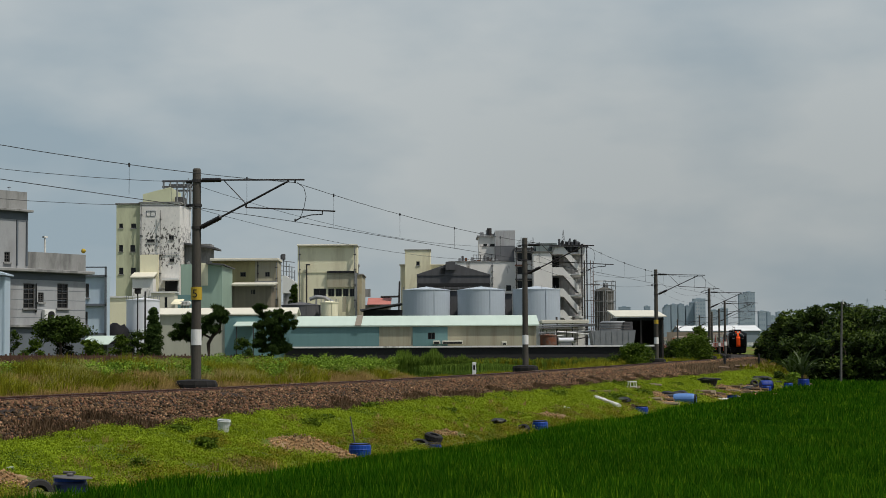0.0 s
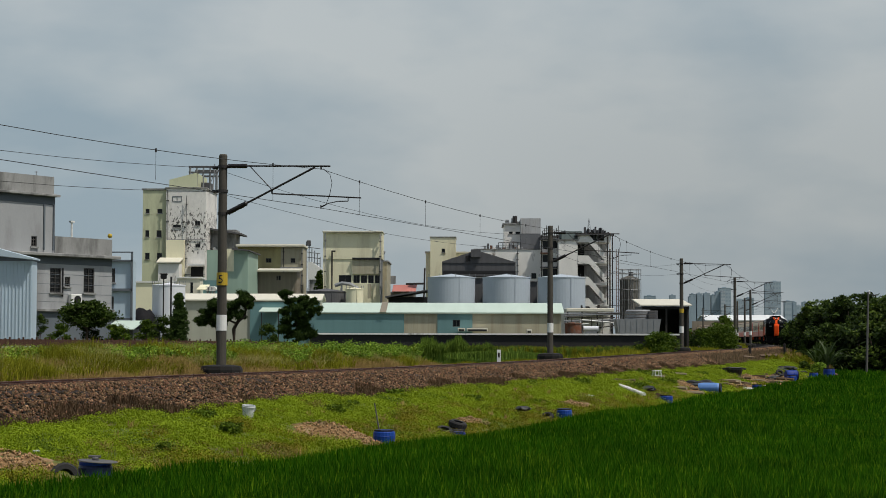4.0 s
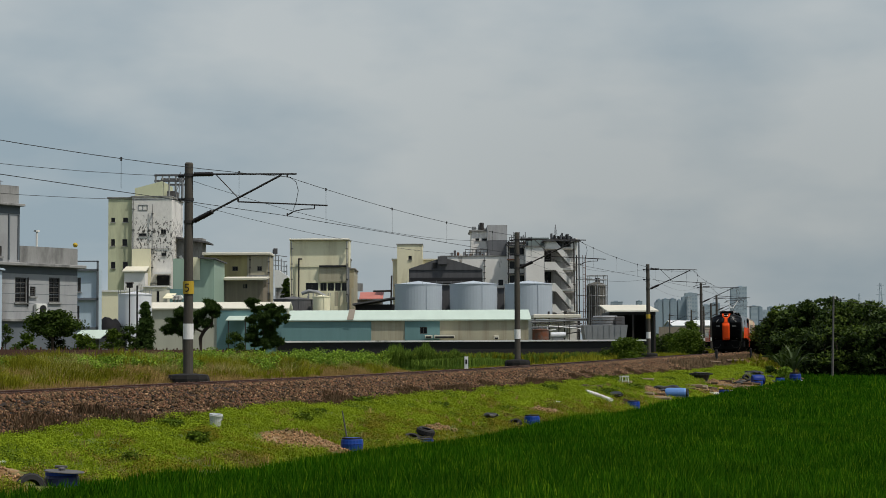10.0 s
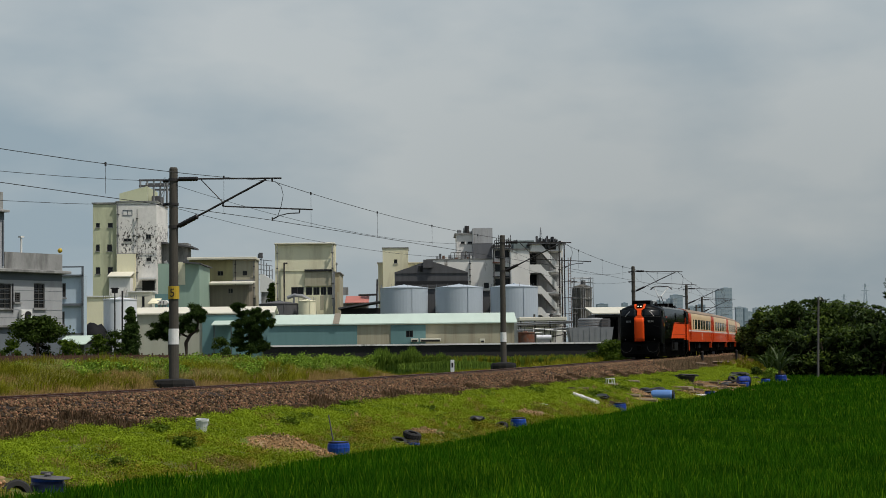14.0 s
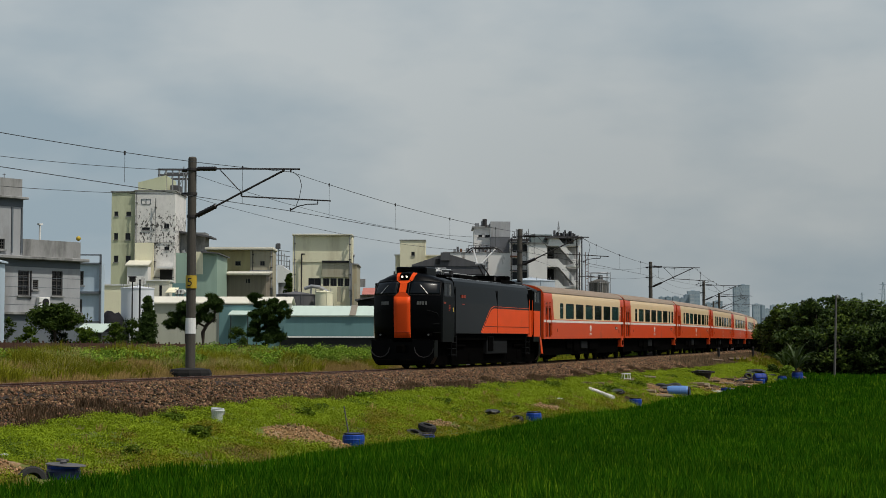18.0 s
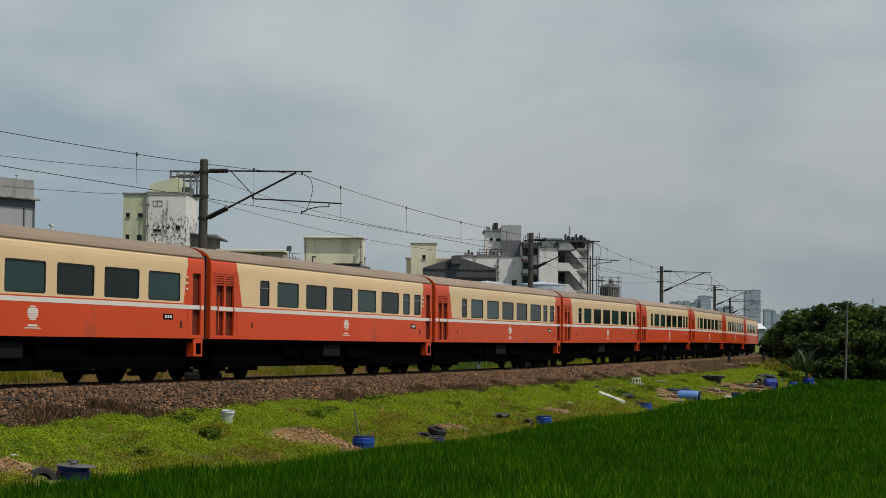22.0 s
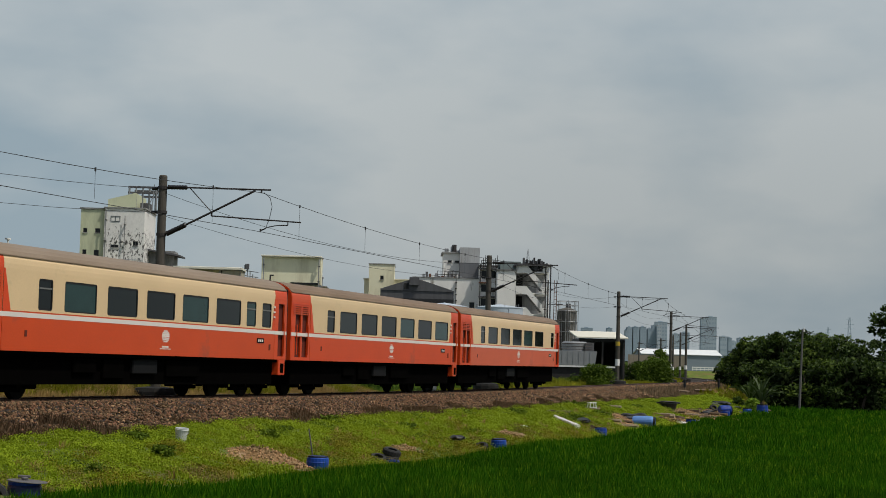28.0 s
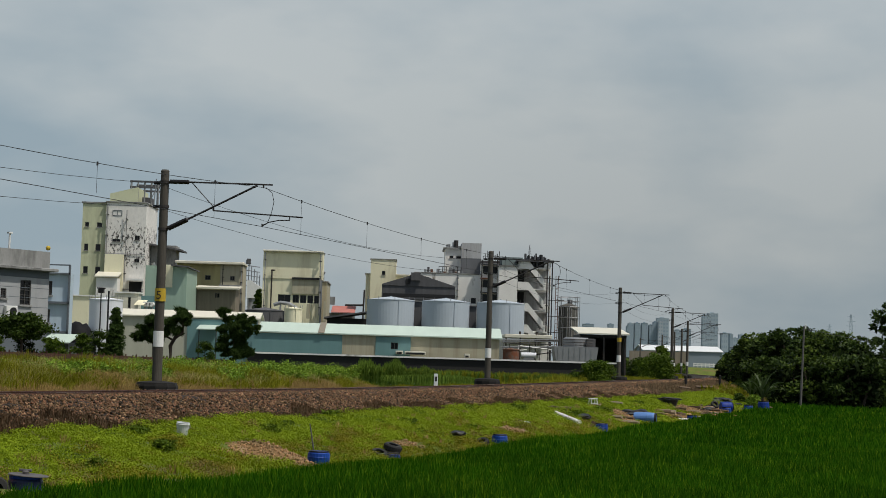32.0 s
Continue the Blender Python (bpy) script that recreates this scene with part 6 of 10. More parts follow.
# dark gabled shed behind the tanks
e = facade_house("dark_gable_shed", "dark weathered gabled shed with a raised ridge", "shed")
block(e, -3.62, 6.47, -1.0, 11.19, 236.0, 14, m_darkshed, thick=0.2)
bm = B(); extrude_y(bm, [(-3.62, 11.21), (6.47, 11.16), (6.47, 11.31), (1.81, 12.74), (0.26, 12.67), (-3.62, 11.37)], 235.9, 250.4); part("gable_roof", bm, m_darkshed, e)
bm = B(); box(bm, 0.34, 1.66, 235.5, 250, 11.96, 13.05); part("ridge_house", bm, m_darkshed, e)
bm = B(); box(bm, -0.36, 0.26, 235.8, 235.88, 11.43, 12.20); part("window", bm, m_shade, e)
bm = B(); box(bm, -3.46, 6.47, 235.2, 235.89, 9.71, 10.10); part("eave_gutter", bm, m_black, e)
bm = B(); box(bm, -3.46, 6.47, 234.6, 235.8, 9.32, 9.59); part("pipe_tray", bm, m_darkshed, e)
# pale yellow tower and side piece
e = facade_house("pale_tower", "slim pale yellow concrete tower with one window", "tower")
block(e, -5.82, -1.95, -1.0, 16.23, 262.0, 8, m_cream_w, [(-4.10, -3.58, 13.89, 14.50)], 0.25, m_conc, 0.1, 0.12, bars=(0, 0))
block(e, -6.54, -5.86, -1.0, 13.95, 263.0, 5, m_cream_w, thick=0.25, roof=m_cream_roof)
block(e, -1.95, 1.33, -1.0, 13.97, 264.0, 5, m_cream_w, thick=0.25, roof=m_cream_roof)

# white main building with upper block
e = facade_house("white_main_building", "stained white factory hall with cluttered roof", "factory")
block(e, 0.88, 10.97, -1.0, 14.15, 258.0, 16, m_whitew, [(9.45, 10.21, 9.80, 10.65)], 0.3, m_conc, 0.1, 0.15, bars=(0, 0), sill=False)
block(e, 5.54, 8.34, 14.56, 18.34, 264.0, 8, m_whitew, [(6.20, 6.80, 16.90, 17.25), (7.24, 8.02, 16.89, 17.24)], 0.25, m_conc, 0.3, 0.2, bars=(0, 0))
block(e, 7.96, 10.97, 14.26, 16.76, 261.0, 9, m_midgrey, thick=0.2)
block(e, 7.96, 10.97, 16.78, 19.10, 261.0, 9, m_ltgrey, thick=0.2)
for a, b, c, d in [(5.72, 6.32, 18.08, 19.20), (6.67, 7.53, 18.33, 19.54), (7.01, 8.04, 18.07, 18.94)]:
    bm = B(); box(bm, a, b, 265.5, 267.5, c, d, 0.08); part("roof_machine", bm, m_steel, e)
bm = B(); rod(bm, (7.18, 265, 18.07), (7.18, 265, 19.72), 0.35, seg=8); part("roof_vent", bm, m_dark, e)
rng = random.Random(11)
for k in range(14):
    xa = 2.32 + k * 0.47
    hgt = rng.uniform(0.2, 0.9)
    bm = B(); box(bm, xa, xa + rng.uniform(0.2, 0.5), 259.0, 260.2, 14.29, 14.29 + hgt, 0.02); part("roof_clutter", bm, (m_steel, m_darkshed, m_rusty, m_whitew)[k % 4], e)
bm = B()
for yy in (0, 0.5, 1.0):
    rod(bm, (4.53, 258.3, 14.24 + yy), (7.92, 258.3, 14.24 + yy), 0.045, seg=4)
for k in range(7):
    xx = 4.53 + k * 0.56
    rod(bm, (xx, 258.3, 14.24), (xx, 258.3, 14.24 + 1.0), 0.04, seg=4)
part("roof_railing", bm, m_dark, e, "dark roof railing")
# open floors between the hall and the stair tower
e = facade_house("open_frame_block", "open concrete frame block with dark bays and pipes", "factory")
x0, x1, z0, z1 = 10.85, 13.47, 5.95, 15.94
holes = [(x0 + 0.25, x0 + 1.2, z1 - 1.6 - 2.1 * k, z1 - 0.5 - 2.1 * k) for k in range(4)] + [(x0 + 1.45, x1 - 0.2, z1 - 1.6 - 2.1 * k, z1 - 0.5 - 2.1 * k) for k in range(4)]
block(e, x0, x1, -1.0, z1, 257.0, 10, m_whitew, holes, 0.3, m_darkshed, 0.15, 0.3, bars=(0, 0), sill=False)
for k in range(5):
    bm = B(); box(bm, x0 - 0.1, x1 + 0.1, 256.3, 256.98, z1 - 0.35 - 2.1 * k, z1 - 0.18 - 2.1 * k); part("ledge", bm, m_rusty if k % 2 else m_darkshed, e)
bm = B(); box(bm, 12.62, 13.21, 256.2, 256.6, 12.88, 13.64); part("white_panel", bm, m_white, e)
for a in (10.93, 12.28, 13.30):
    bm = B(); rod(bm, (a, 256.4, -1), (a, 256.4, z1 + 0.4), 0.09, seg=6); part("riser_pipe", bm, m_dark, e)

# stair tower: five zigzag flights between parapets
e = facade_house("stair_tower", "white concrete factory tower with open zigzag stairs", "factory")
block(e, 13.29, 16.02, -1.0, 15.22, 252.0, 12, m_whitew, thick=0.3, roof=m_conc)
block(e, 13.89, 16.98, 15.41, 16.83, 256.0, 7, mat("dull_grey_green_sheet", (0.17, 0.21, 0.205), 0.7, 0.8, 0.5, 14, streak=(3, 3, 0.15)), thick=0.2)
xs0, xs1 = 16.04, 20.91
bm = B(); box(bm, xs0, xs1, 256.5, 262, -1.0, 15.78); part("rear_wall", bm, m_ltgrey, e)
lv = [15.19 - 3.12 * k for k in range(5)]
for k, z in enumerate(lv):
    bm = B(); box(bm, xs0, xs1, 252.2, 256.4, z - 0.2, z); part("landing_slab", bm, m_whitew, e)
    bm = B(); box(bm, xs0, xs0 + 1.6, 251.95, 252.18, z - 0.25, z + 0.95); part("parapet", bm, m_whitew, e)
    bm = B(); box(bm, xs1 - 1.0, xs1, 251.95, 252.18, z - 0.25, z + 0.9); part("parapet", bm, m_whitew, e)
    if k:
        za, zb = lv[k - 1], z
        ya = 251.95
        for yo, pn in ((251.95, "stair_stringer"), (254.2, "stair_stringer")):
            bm = B(); extrude_y(bm, [(xs0 + 1.6, za - 0.25), (xs1 - 1.0, zb - 0.25 + 0.55), (xs1 - 1.0, zb + 0.9 + 0.5), (xs0 + 1.6, za + 0.9)], yo, yo + 0.22); part(pn, bm, m_whitew, e)
        for j in range(10):
            xa = xs0 + 1.7 + j * (xs1 - xs0 - 2.8) / 10
            zz = za - (za - zb - 0.5) * (j + 1) / 10
            bm = B(); box(bm, xa, xa + 0.3, 252.2, 254.18, zz - 0.2, zz); part("step", bm, m_conc, e)
    # doorway shade as a black panel on the rear wall
    bm = B(); box(bm, xs0 + 0.15, xs0 + 1.25, 256.3, 256.48, z - 2.3, z - 0.4); part("door", bm, m_shade, e, "black panel drawn as a shaded doorway")
for xx in (xs1 - 0.12,):
    bm = B(); box(bm, xx - 0.15, xx + 0.12, 251.9, 252.2, -1.0, 16.43); part("corner_post", bm, m_whitew, e)
bm = B(); box(bm, xs0 - 0.2, xs1 + 0.3, 251.6, 262.2, 16.03, 16.28); part("roof", bm, m_darkshed, e)
for k in range(9):
    xx = xs0 + 1.0 + k * 0.42
    bm = B(); box(bm, xx, xx + 0.3, 252.5, 255, 15.44, 16.11 - 0.02 + 0.2 * (k % 3)); part("roof_machine", bm, (m_darkshed, m_midgrey, m_black)[k % 3], e)
# lattice aerial behind
v = empty("lattice_aerial", 18.38, 262.0, 16.72, 0, "thin steel lattice aerial on the roof", "aerial")
bm = B()
hh = 19.23 - 16.72
for sx, sy in ((-1, -1), (1, -1), (0, 1)):
    rod(bm, (sx * 0.35, sy * 0.3, 0), (0, 0, hh), 0.035, seg=4)
for k in range(6):
    u = k / 6
    rod(bm, (-0.35 * (1 - u), -0.3 * (1 - u), hh * u), (0.35 * (1 - u), -0.3 * (1 - u), hh * (u + 0.12)), 0.025, seg=4)
part("lattice", bm, m_steel, v)

# pipe tower with ladder
v = empty("pipe_tower", 20.81, 246.0, -1.0, 0, "tall rusty pipe rack with ladder rungs", "pipe rack")
hh = 14.19 + 1
for dx in (-0.55, -0.2, 0.35, 0.7):
    bm = B(); rod(bm, (dx, 0, 0), (dx, 0, hh + (1.5 if dx == -0.2 else -0.5)), 0.1 if dx < 0 else 0.05, seg=6); part("riser", bm, m_dark if dx < 0 else m_rusty, v)
for k in range(26):
    bm = B(); rod(bm, (0.35, 0, 0.4 + k * 0.5), (0.7, 0, 0.4 + k * 0.5), 0.03, seg=4); part("rung", bm, m_rusty, v)
for k in range(5):
    bm = B(); rod(bm, (-0.7, 0, 2 + k * 2.3), (1.6, 0, 2.05 + k * 2.3), 0.05, seg=4); part("cross_bar", bm, m_dark, v)
# steel silo beside it
v = empty("process_silo", 23.83, 254.0, -1.0, 0, "stained steel silo in a railed gantry", "silo")
zt = 9.51 + 1
bm = B(); lathe(bm, [(1.4, 0), (1.4, zt), (1.2, zt + 0.3), (0.3, zt + 0.6)], seg=24); part("vessel", bm, mat("stained_silo_steel", (0.13, 0.125, 0.11), 0.8, 0.5, 0.8, 14, 0.1, streak=(2, 2, 0.3), stain=(0.05, 0.045, 0.04), stain_at=0.55), v)
for k in range(14):
    a = k * math.pi / 7
    bm = B(); rod(bm, (1.42 * math.cos(a), 1.42 * math.sin(a), 0.5), (1.42 * math.cos(a), 1.42 * math.sin(a), zt), 0.06, seg=4); part("rib", bm, m_conc, v)
for k in range(8):
    a = k * math.pi / 4
    bm = B(); rod(bm, (1.65 * math.cos(a), 1.65 * math.sin(a), 0), (1.65 * math.cos(a), 1.65 * math.sin(a), zt + 1.6), 0.045, seg=4); part("gantry_post", bm, m_steel, v)
for z in (zt - 3, zt - 1.5, zt + 0.1, zt + 0.9, zt + 1.5):
    bm = B()
    tube(bm, [(1.65 * math.cos(k * math.pi / 4), 1.65 * math.sin(k * math.pi / 4), z) for k in range(9)], 0.045, 4)
    part("gantry_rail", bm, m_steel, v)
bm = B(); rod(bm, (0.2, 0, zt), (0.2, 0, 10.68 + 1), 0.35, seg=8); part("vent_pipe", bm, m_darkshed, v)
# low plant at the canal: canopy, rusty vat, white bits, cooling basin
e = facade_house("plant_canopy", "low plant canopy with pipes and a rusty vat", "shelter")
bm = B(); box(bm, 11.33, 16.86, 199, 206, 3.97, 4.39, 0.05); part("roof", bm, m_cream_roof, e)
for xx in (11.53, 13.17, 14.95, 16.59):
    bm = B(); rod(bm, (xx, 199.3, -1), (xx, 199.3, 3.97), 0.08, seg=6); part("post", bm, m_dark, e)
bm = B(); box(bm, 11.01, 16.92, 205.5, 206, -1, 3.90); part("rear_wall", bm, m_whitew, e)
for zz, ra in ((3.51, 0.09), (2.85, 0.12), (3.70, 0.06)):
    bm = B(); rod(bm, (11.07, 198.8, zz), (17.58, 198.8, zz + 0.2), ra, seg=6); part("pipe", bm, m_steel, e)
for k, (xa, xb, za, zb) in enumerate(((11.2, 16.9, 3.35, 3.3), (11.4, 13.9, 2.35, 2.6), (13.6, 17.2, 1.9, 2.45), (12.9, 16.8, 3.05, 2.7), (14.8, 17.5, 3.75, 3.78))):
    bm = B(); tube(bm, [(xa, 198.2, za - 0.5), (xa, 198.2, za), (xb, 198.2, zb), (xb, 198.2, zb - 0.6)], 0.07 + 0.02 * (k % 2), 6); part("bent_pipe", bm, m_dark if k % 2 == 0 else m_white, e)
for xx in (11.9, 13.0, 14.2, 15.4, 16.3):
    bm = B(); rod(bm, (xx, 198.0, -1), (xx, 198.0, 3.2), 0.05, seg=6); part("standpipe", bm, m_dark, e)
for xx, zz, ra in ((15.2, 4.55, 0.16), (13.2, 4.5, 0.12)):
    bm = B(); rod(bm, (xx, 200.5, 4.3), (xx, 200.5, zz + 0.25), ra, seg=8); part("roof_vent", bm, m_dark, e)
tank("rusty_vat", 12.01, 197.0, 0.95, -1.0, 2.57, mat("mottled_rusty_vat_steel", (0.16, 0.12, 0.10), 0.85, 0.5, 1.2, 20, 0.2, stain=(0.17, 0.06, 0.03), stain_at=0.5, stain_w=0.08), "rusty open-topped vat under the canopy", "", 0, 0.1)
v = empty("white_drum", 14.01, 196.0, -1.0, 0, "white horizontal drum on a stand", "drum")
bm = B(); rod(bm, (-0.9, 0, 1.98 + 1), (0.8, 0, 1.98 + 1), 0.32, seg=14); part("drum", bm, m_tankwhite, v)
bm = B(); box(bm, -0.7, 0.6, -0.25, 0.25, 0, 1.98 + 0.75); part("stand", bm, m_steel, v)
v = empty("cooling_basin", 18.76, 190.0, 0, 0, "grey tapered cooling basin with a fan housing", "cooling tower")
xa, xb, za, zb = 16.33 - 18.76, 21.26 - 18.76, 1.42, 3.04
bm = B(); extrude_y(bm, [(xa + 0.25, -1.0), (xb - 0.25, -1.0), (xb - 0.25, za), (xb, zb), (xa, zb), (xa + 0.25, za)], 0, 4); part("basin", bm, m_steel, v)
bm = B(); lathe(bm, [(1.45, zb), (1.45, zb + 0.9), (1.25, zb + 1.05)], 0.2, 2, seg=24); part("fan_housing", bm, m_steel, v)
for k in range(3):
    bm = B(); rod(bm, (xa + 1.0, 0.2, zb + 0.2 + 0.3 * k), (xb - 0.6, 0.2, zb + 0.2 + 0.3 * k), 0.04, seg=4); part("rail", bm, m_dark, v)
bm = B(); box(bm, xb - 1.3, xb - 0.3, 0.5, 2, zb, zb + 0.95, 0.03); part("cabinet", bm, m_darkshed, v)
for k in range(7):
    bm = B(); box(bm, xa + 0.4 + k * 0.62, xa + 0.45 + k * 0.62, -0.05, 0.0, za + 0.1, zb - 0.1); part("rib", bm, m_steel, v)
# open dark shed with cream roof by the track
e = facade_house("open_shed", "open-fronted dark shed with a cream sheet roof", "shed")
x0, x1, z0, z1 = 20.51, 25.99, 1.24, 4.70
for xx in (x0, (x0 + x1) / 2, x1 - 0.2):
    bm = B(); box(bm, xx, xx + 0.2, 203, 203.2, -1.0, z1); part("post", bm, m_dark, e)
# rear wall coloured with the shadow inside the open shed
bm = B(); box(bm, x0, x1, 211.8, 212, -1.0, z1); part("rear_wall", bm, m_shade, e)
for xx in (x0 - 0.02, x1 - 0.16):
    bm = B(); box(bm, xx, xx + 0.15, 203.25, 211.78, -1.0, z1); part("side_wall", bm, m_darkshed, e)
bm = B(); box(bm, x0, x1, 202.9, 203.0, z1 - 0.35, z1); part("fascia", bm, m_black, e)
bm = B(); extrude_x(bm, [(202.4, z1 + 0.02), (212.4, 5.61), (212.4, 5.61 + 0.15), (202.4, z1 + 0.16)], x0 - 0.3, x1 + 0.3); part("roof", bm, m_cream_roof, e)

# yellow low block, white round tank, tarpaulin mound by the tower's foot
e = facade_house("low_yellow_block", "low cream block in front of the tower with a white parapet", "factory")
block(e, -42.76, -37.03, -1.0, 7.82, 218.0, 3, m_cream_w, thick=0.2, roof=m_white)
block(e, -37.01, -34.02, -1.0, 8.37, 217.6, 3, m_cream_roof, [(-35.31, -34.95, 6.51, 7.87)], 0.2, m_white, bars=(0, 0))
block(e, -34.31, -31.80, -1.0, 8.21, 220.0, 2, m_teal, thick=0.2)
for cx in (-32.85, -32.43, -32.04):
    v = empty("exhaust_drum", cx, 216.0, -1.0, 0, "white cylindrical exhaust drum", "exhaust drum", "exhaust drums")
    bm = B(); rod(bm, (0, -0.6, 7.01 + 1), (0, 0.6, 7.01 + 1), 0.3, seg=14); part("drum", bm, m_white, v)
    bm = B(); box(bm, -0.1, 0.1, -0.3, 0.3, 0, 7.01 + 0.75); part("leg", bm, m_steel, v)
bm = B(); extrude_x(bm, [(214, 6.80), (217.5, 7.51), (217.5, 7.58), (214, 6.87)], -33.99, -32.78); part("awning", bm, m_cream_w, e)
tank("white_tank", -29.71, 170.0, 1.62, -1.0, 6.03, m_tankwhite, "upright white cylindrical tank with a railed top", "", 1, 0.2)
m_sheet_dark = mat("dark_worn_tarpaulin", (0.014, 0.014, 0.016), 0.7, 0.5, 1.2, 9, 0.4, spec=0.1)
v = empty("tarpaulin_mound", -31.90, 168.0, -1.0, 0, "dark tarpaulin-covered mound with a white sheet edge", "tarpaulin")
bm = B(); bmesh.ops.create_icosphere(bm, subdivisions=3, radius=1.0)
for q4 in bm.verts:
    n1 = 1 + 0.1 * noise.noise(q4.co * 2.2) + 0.05 * noise.noise(q4.co * 6.0)
    q4.co = Vector((q4.co.x * 1.7 * n1, q4.co.y * 1.5 * n1, max(0.0, abs(q4.co.z) ** 0.5 * math.copysign(1, q4.co.z) * 4.7 * n1)))
part("cover", bm, m_sheet_dark, v, smooth=True)
bm = B(); rod(bm, (0.7, -0.9, 2.6), (1.0, -0.6, 2.0), 0.25, 0.05, seg=6); part("white_sheet", bm, m_white, v)

# street lamp and slim pole before the house
v = empty("street_lamp", -17.43, 98.0, -1.0, 0, "black street lamp with a square lantern head", "street lamp")
zt = 4.27 + 1
bm = B(); rod(bm, (0, 0, 0), (0, 0, zt), 0.05, 0.035, seg=8); part("post", bm, m_black, v)
bm = B(); box(bm, -0.16, 0.16, -0.16, 0.16, zt, zt + 0.24, 0.02); box(bm, -0.22, 0.22, -0.22, 0.22, zt + 0.245, zt + 0.31, 0.02); part("lantern", bm, m_dark, v)
v = empty("slim_pole", -26.02, 150.0, -1.0, 0, "slim dark steel pole", "pole")
bm = B(); rod(bm, (0, 0, 0), (0, 0, 6.22 + 1), 0.08, seg=8); part("post", bm, m_black, v)
bm = B(); lathe(bm, [(0.14, 0), (0.14, 0.4)], seg=8); part("base", bm, m_dark, v)

# things behind: palm-side white tent, radio dish clutter, red roof
v = empty("white_tent", -26.6, 300.0, -1.0, 0, "white pitched tent roof", "tent")
zz = 14.20 + 1
bm = B(); extrude_y(bm, [(-1.5, zz - 3.2), (1.5, zz - 3.2), (1.45, zz - 1.6), (-0.9, zz - 0.1), (-1.5, zz - 0.1)], 0, 3); part("canopy", bm, m_white, v)
bm = B(); box(bm, -1.2, 1.2, 0.2, 2.8, 0, zz - 3.203); part("wall", bm, m_conc, v)
v = empty("steel_gantry", -28.50, 310.0, -1.0, 0, "grey steel plant gantry behind the works", "gantry")
zz = 18.23 + 1
for k in range(6):
    bm = B(); rod(bm, (-0.8 + 0.5 * k, 0, 0), (-0.8 + 0.5 * k, 0, zz - k * 0.55), 0.09, seg=5); part("post", bm, m_steel, v)
for k in range(5):
    bm = B(); rod(bm, (-0.8, 0, zz - 1.0 - k * 0.9), (1.7, 0, zz - 1.3 - k * 0.9), 0.08, seg=5); part("beam", bm, m_steel, v)
bm = B(); box(bm, -0.7, 0.0, -0.3, 0.3, zz - 0.8, zz + 0.2, 0.05); part("drive_box", bm, m_darkshed, v)
e = facade_house("red_roof_shed", "low shed with a faded red roof and a dark sloped neighbour", "shed")
block(e, -13.32, -9.70, -1.0, 7.89, 262.0, 6, m_conc, thick=0.2)
bm = B(); extrude_x(bm, [(261, 7.88), (266, 9.00), (266, 9.09), (261, 7.97)], -11.60, -7.98); part("roof", bm, mat("faded_red_roof", (0.45, 0.16, 0.13), 0.7, 0.8, 0.8, 14), e)
block(e, -11.42, -8.15, -1.0, 7.89, 262.3, 4, m_conc, thick=0.2)
block(e, -10.52, -5.40, -1.0, 6.26, 226.0, 6, m_shade, thick=0.2)
bm = B(); extrude_y(bm, [(-10.89, 6.13), (-5.25, 7.07), (-5.25, 7.22), (-10.89, 6.35)], 225, 233); part("dark_roof", bm, m_darkshed, e)
bm = B(); box(bm, -12.37, -11.08, 261.6, 262, 9.10, 10.31); part("sign_board", bm, m_conc, e)
v = empty("conveyor_mast", -6.33, 245.0, -1.0, 0, "dark conveyor mast with a sloping pipe", "mast")
bm = B(); rod(bm, (-0.2, 0, 0), (0.1, 0, 10.81 + 1), 0.12, seg=6); part("mast", bm, m_dark, v)
bm = B(); rod(bm, (-2.6, 0, 8.57 + 1), (0, 0, 8.63 + 1), 0.14, seg=6); part("pipe", bm, m_dark, v)
# grime, pipes and small gear on the fronts of the works
e = facade_house("wall_pipework", "rusty downpipes and brackets on the factory fronts", "pipes")
rng = random.Random(23)
for px, d, za, zb, ra, mt in ((-43.88, 249.2, 10.18, 22.35, 0.09, m_conc), (-41.10, 249.2, 10.99, 21.51, 0.07, m_conc), (-26.47, 245.2, 9.14, 13.74, 0.07, m_dark), (-23.81, 245.2, 7.51, 13.64, 0.08, m_conc), (-20.01, 239.4, 6.94, 15.45, 0.07, m_steel), (-12.31, 239.3, 6.90, 15.41, 0.09, m_conc), (7.38, 257.6, 10.37, 14.01, 0.09, m_steel), (20.33, 251.4, 5.79, 16.04, 0.1, m_dark)):
    bm = B(); rod(bm, (px, d, za), (px, d, zb), ra, seg=6)
    u = part("downpipe", bm, mt, e)
    for k in range(4):
        zc = za + (zb - za) * (k + 0.5) / 4
        bm = B(); box(bm, px - ra * 1.8, px + ra * 1.8, d - ra * 1.2, d + 0.38, zc - 0.05, zc + 0.05); part("bracket", bm, m_dark, u)
# boxes, fans and rails on the roofs of the stair tower and the hall
e = facade_house("roof_gear", "cluttered roof gear of fans, rails and boxes", "roof gear")
for k in range(16):
    xx = 17.08 + k * 0.2
    hgt = rng.uniform(0.3, 1.1)
    bm = B(); box(bm, xx, xx + rng.uniform(0.12, 0.3), 251.4 + rng.uniform(0, 2.5), 254.5, 16.26, 16.26 + hgt, 0.02); part("gear_box", bm, (m_darkshed, m_midgrey, m_black)[k % 3], e)
for k in range(9):
    xx = 11.06 + k * 0.3
    bm = B(); rod(bm, (xx, 256.1, 15.88), (xx, 256.1, 15.88 + 1.0 + 0.4 * (k % 3)), 0.05, seg=5); part("rail_post", bm, m_dark, e)
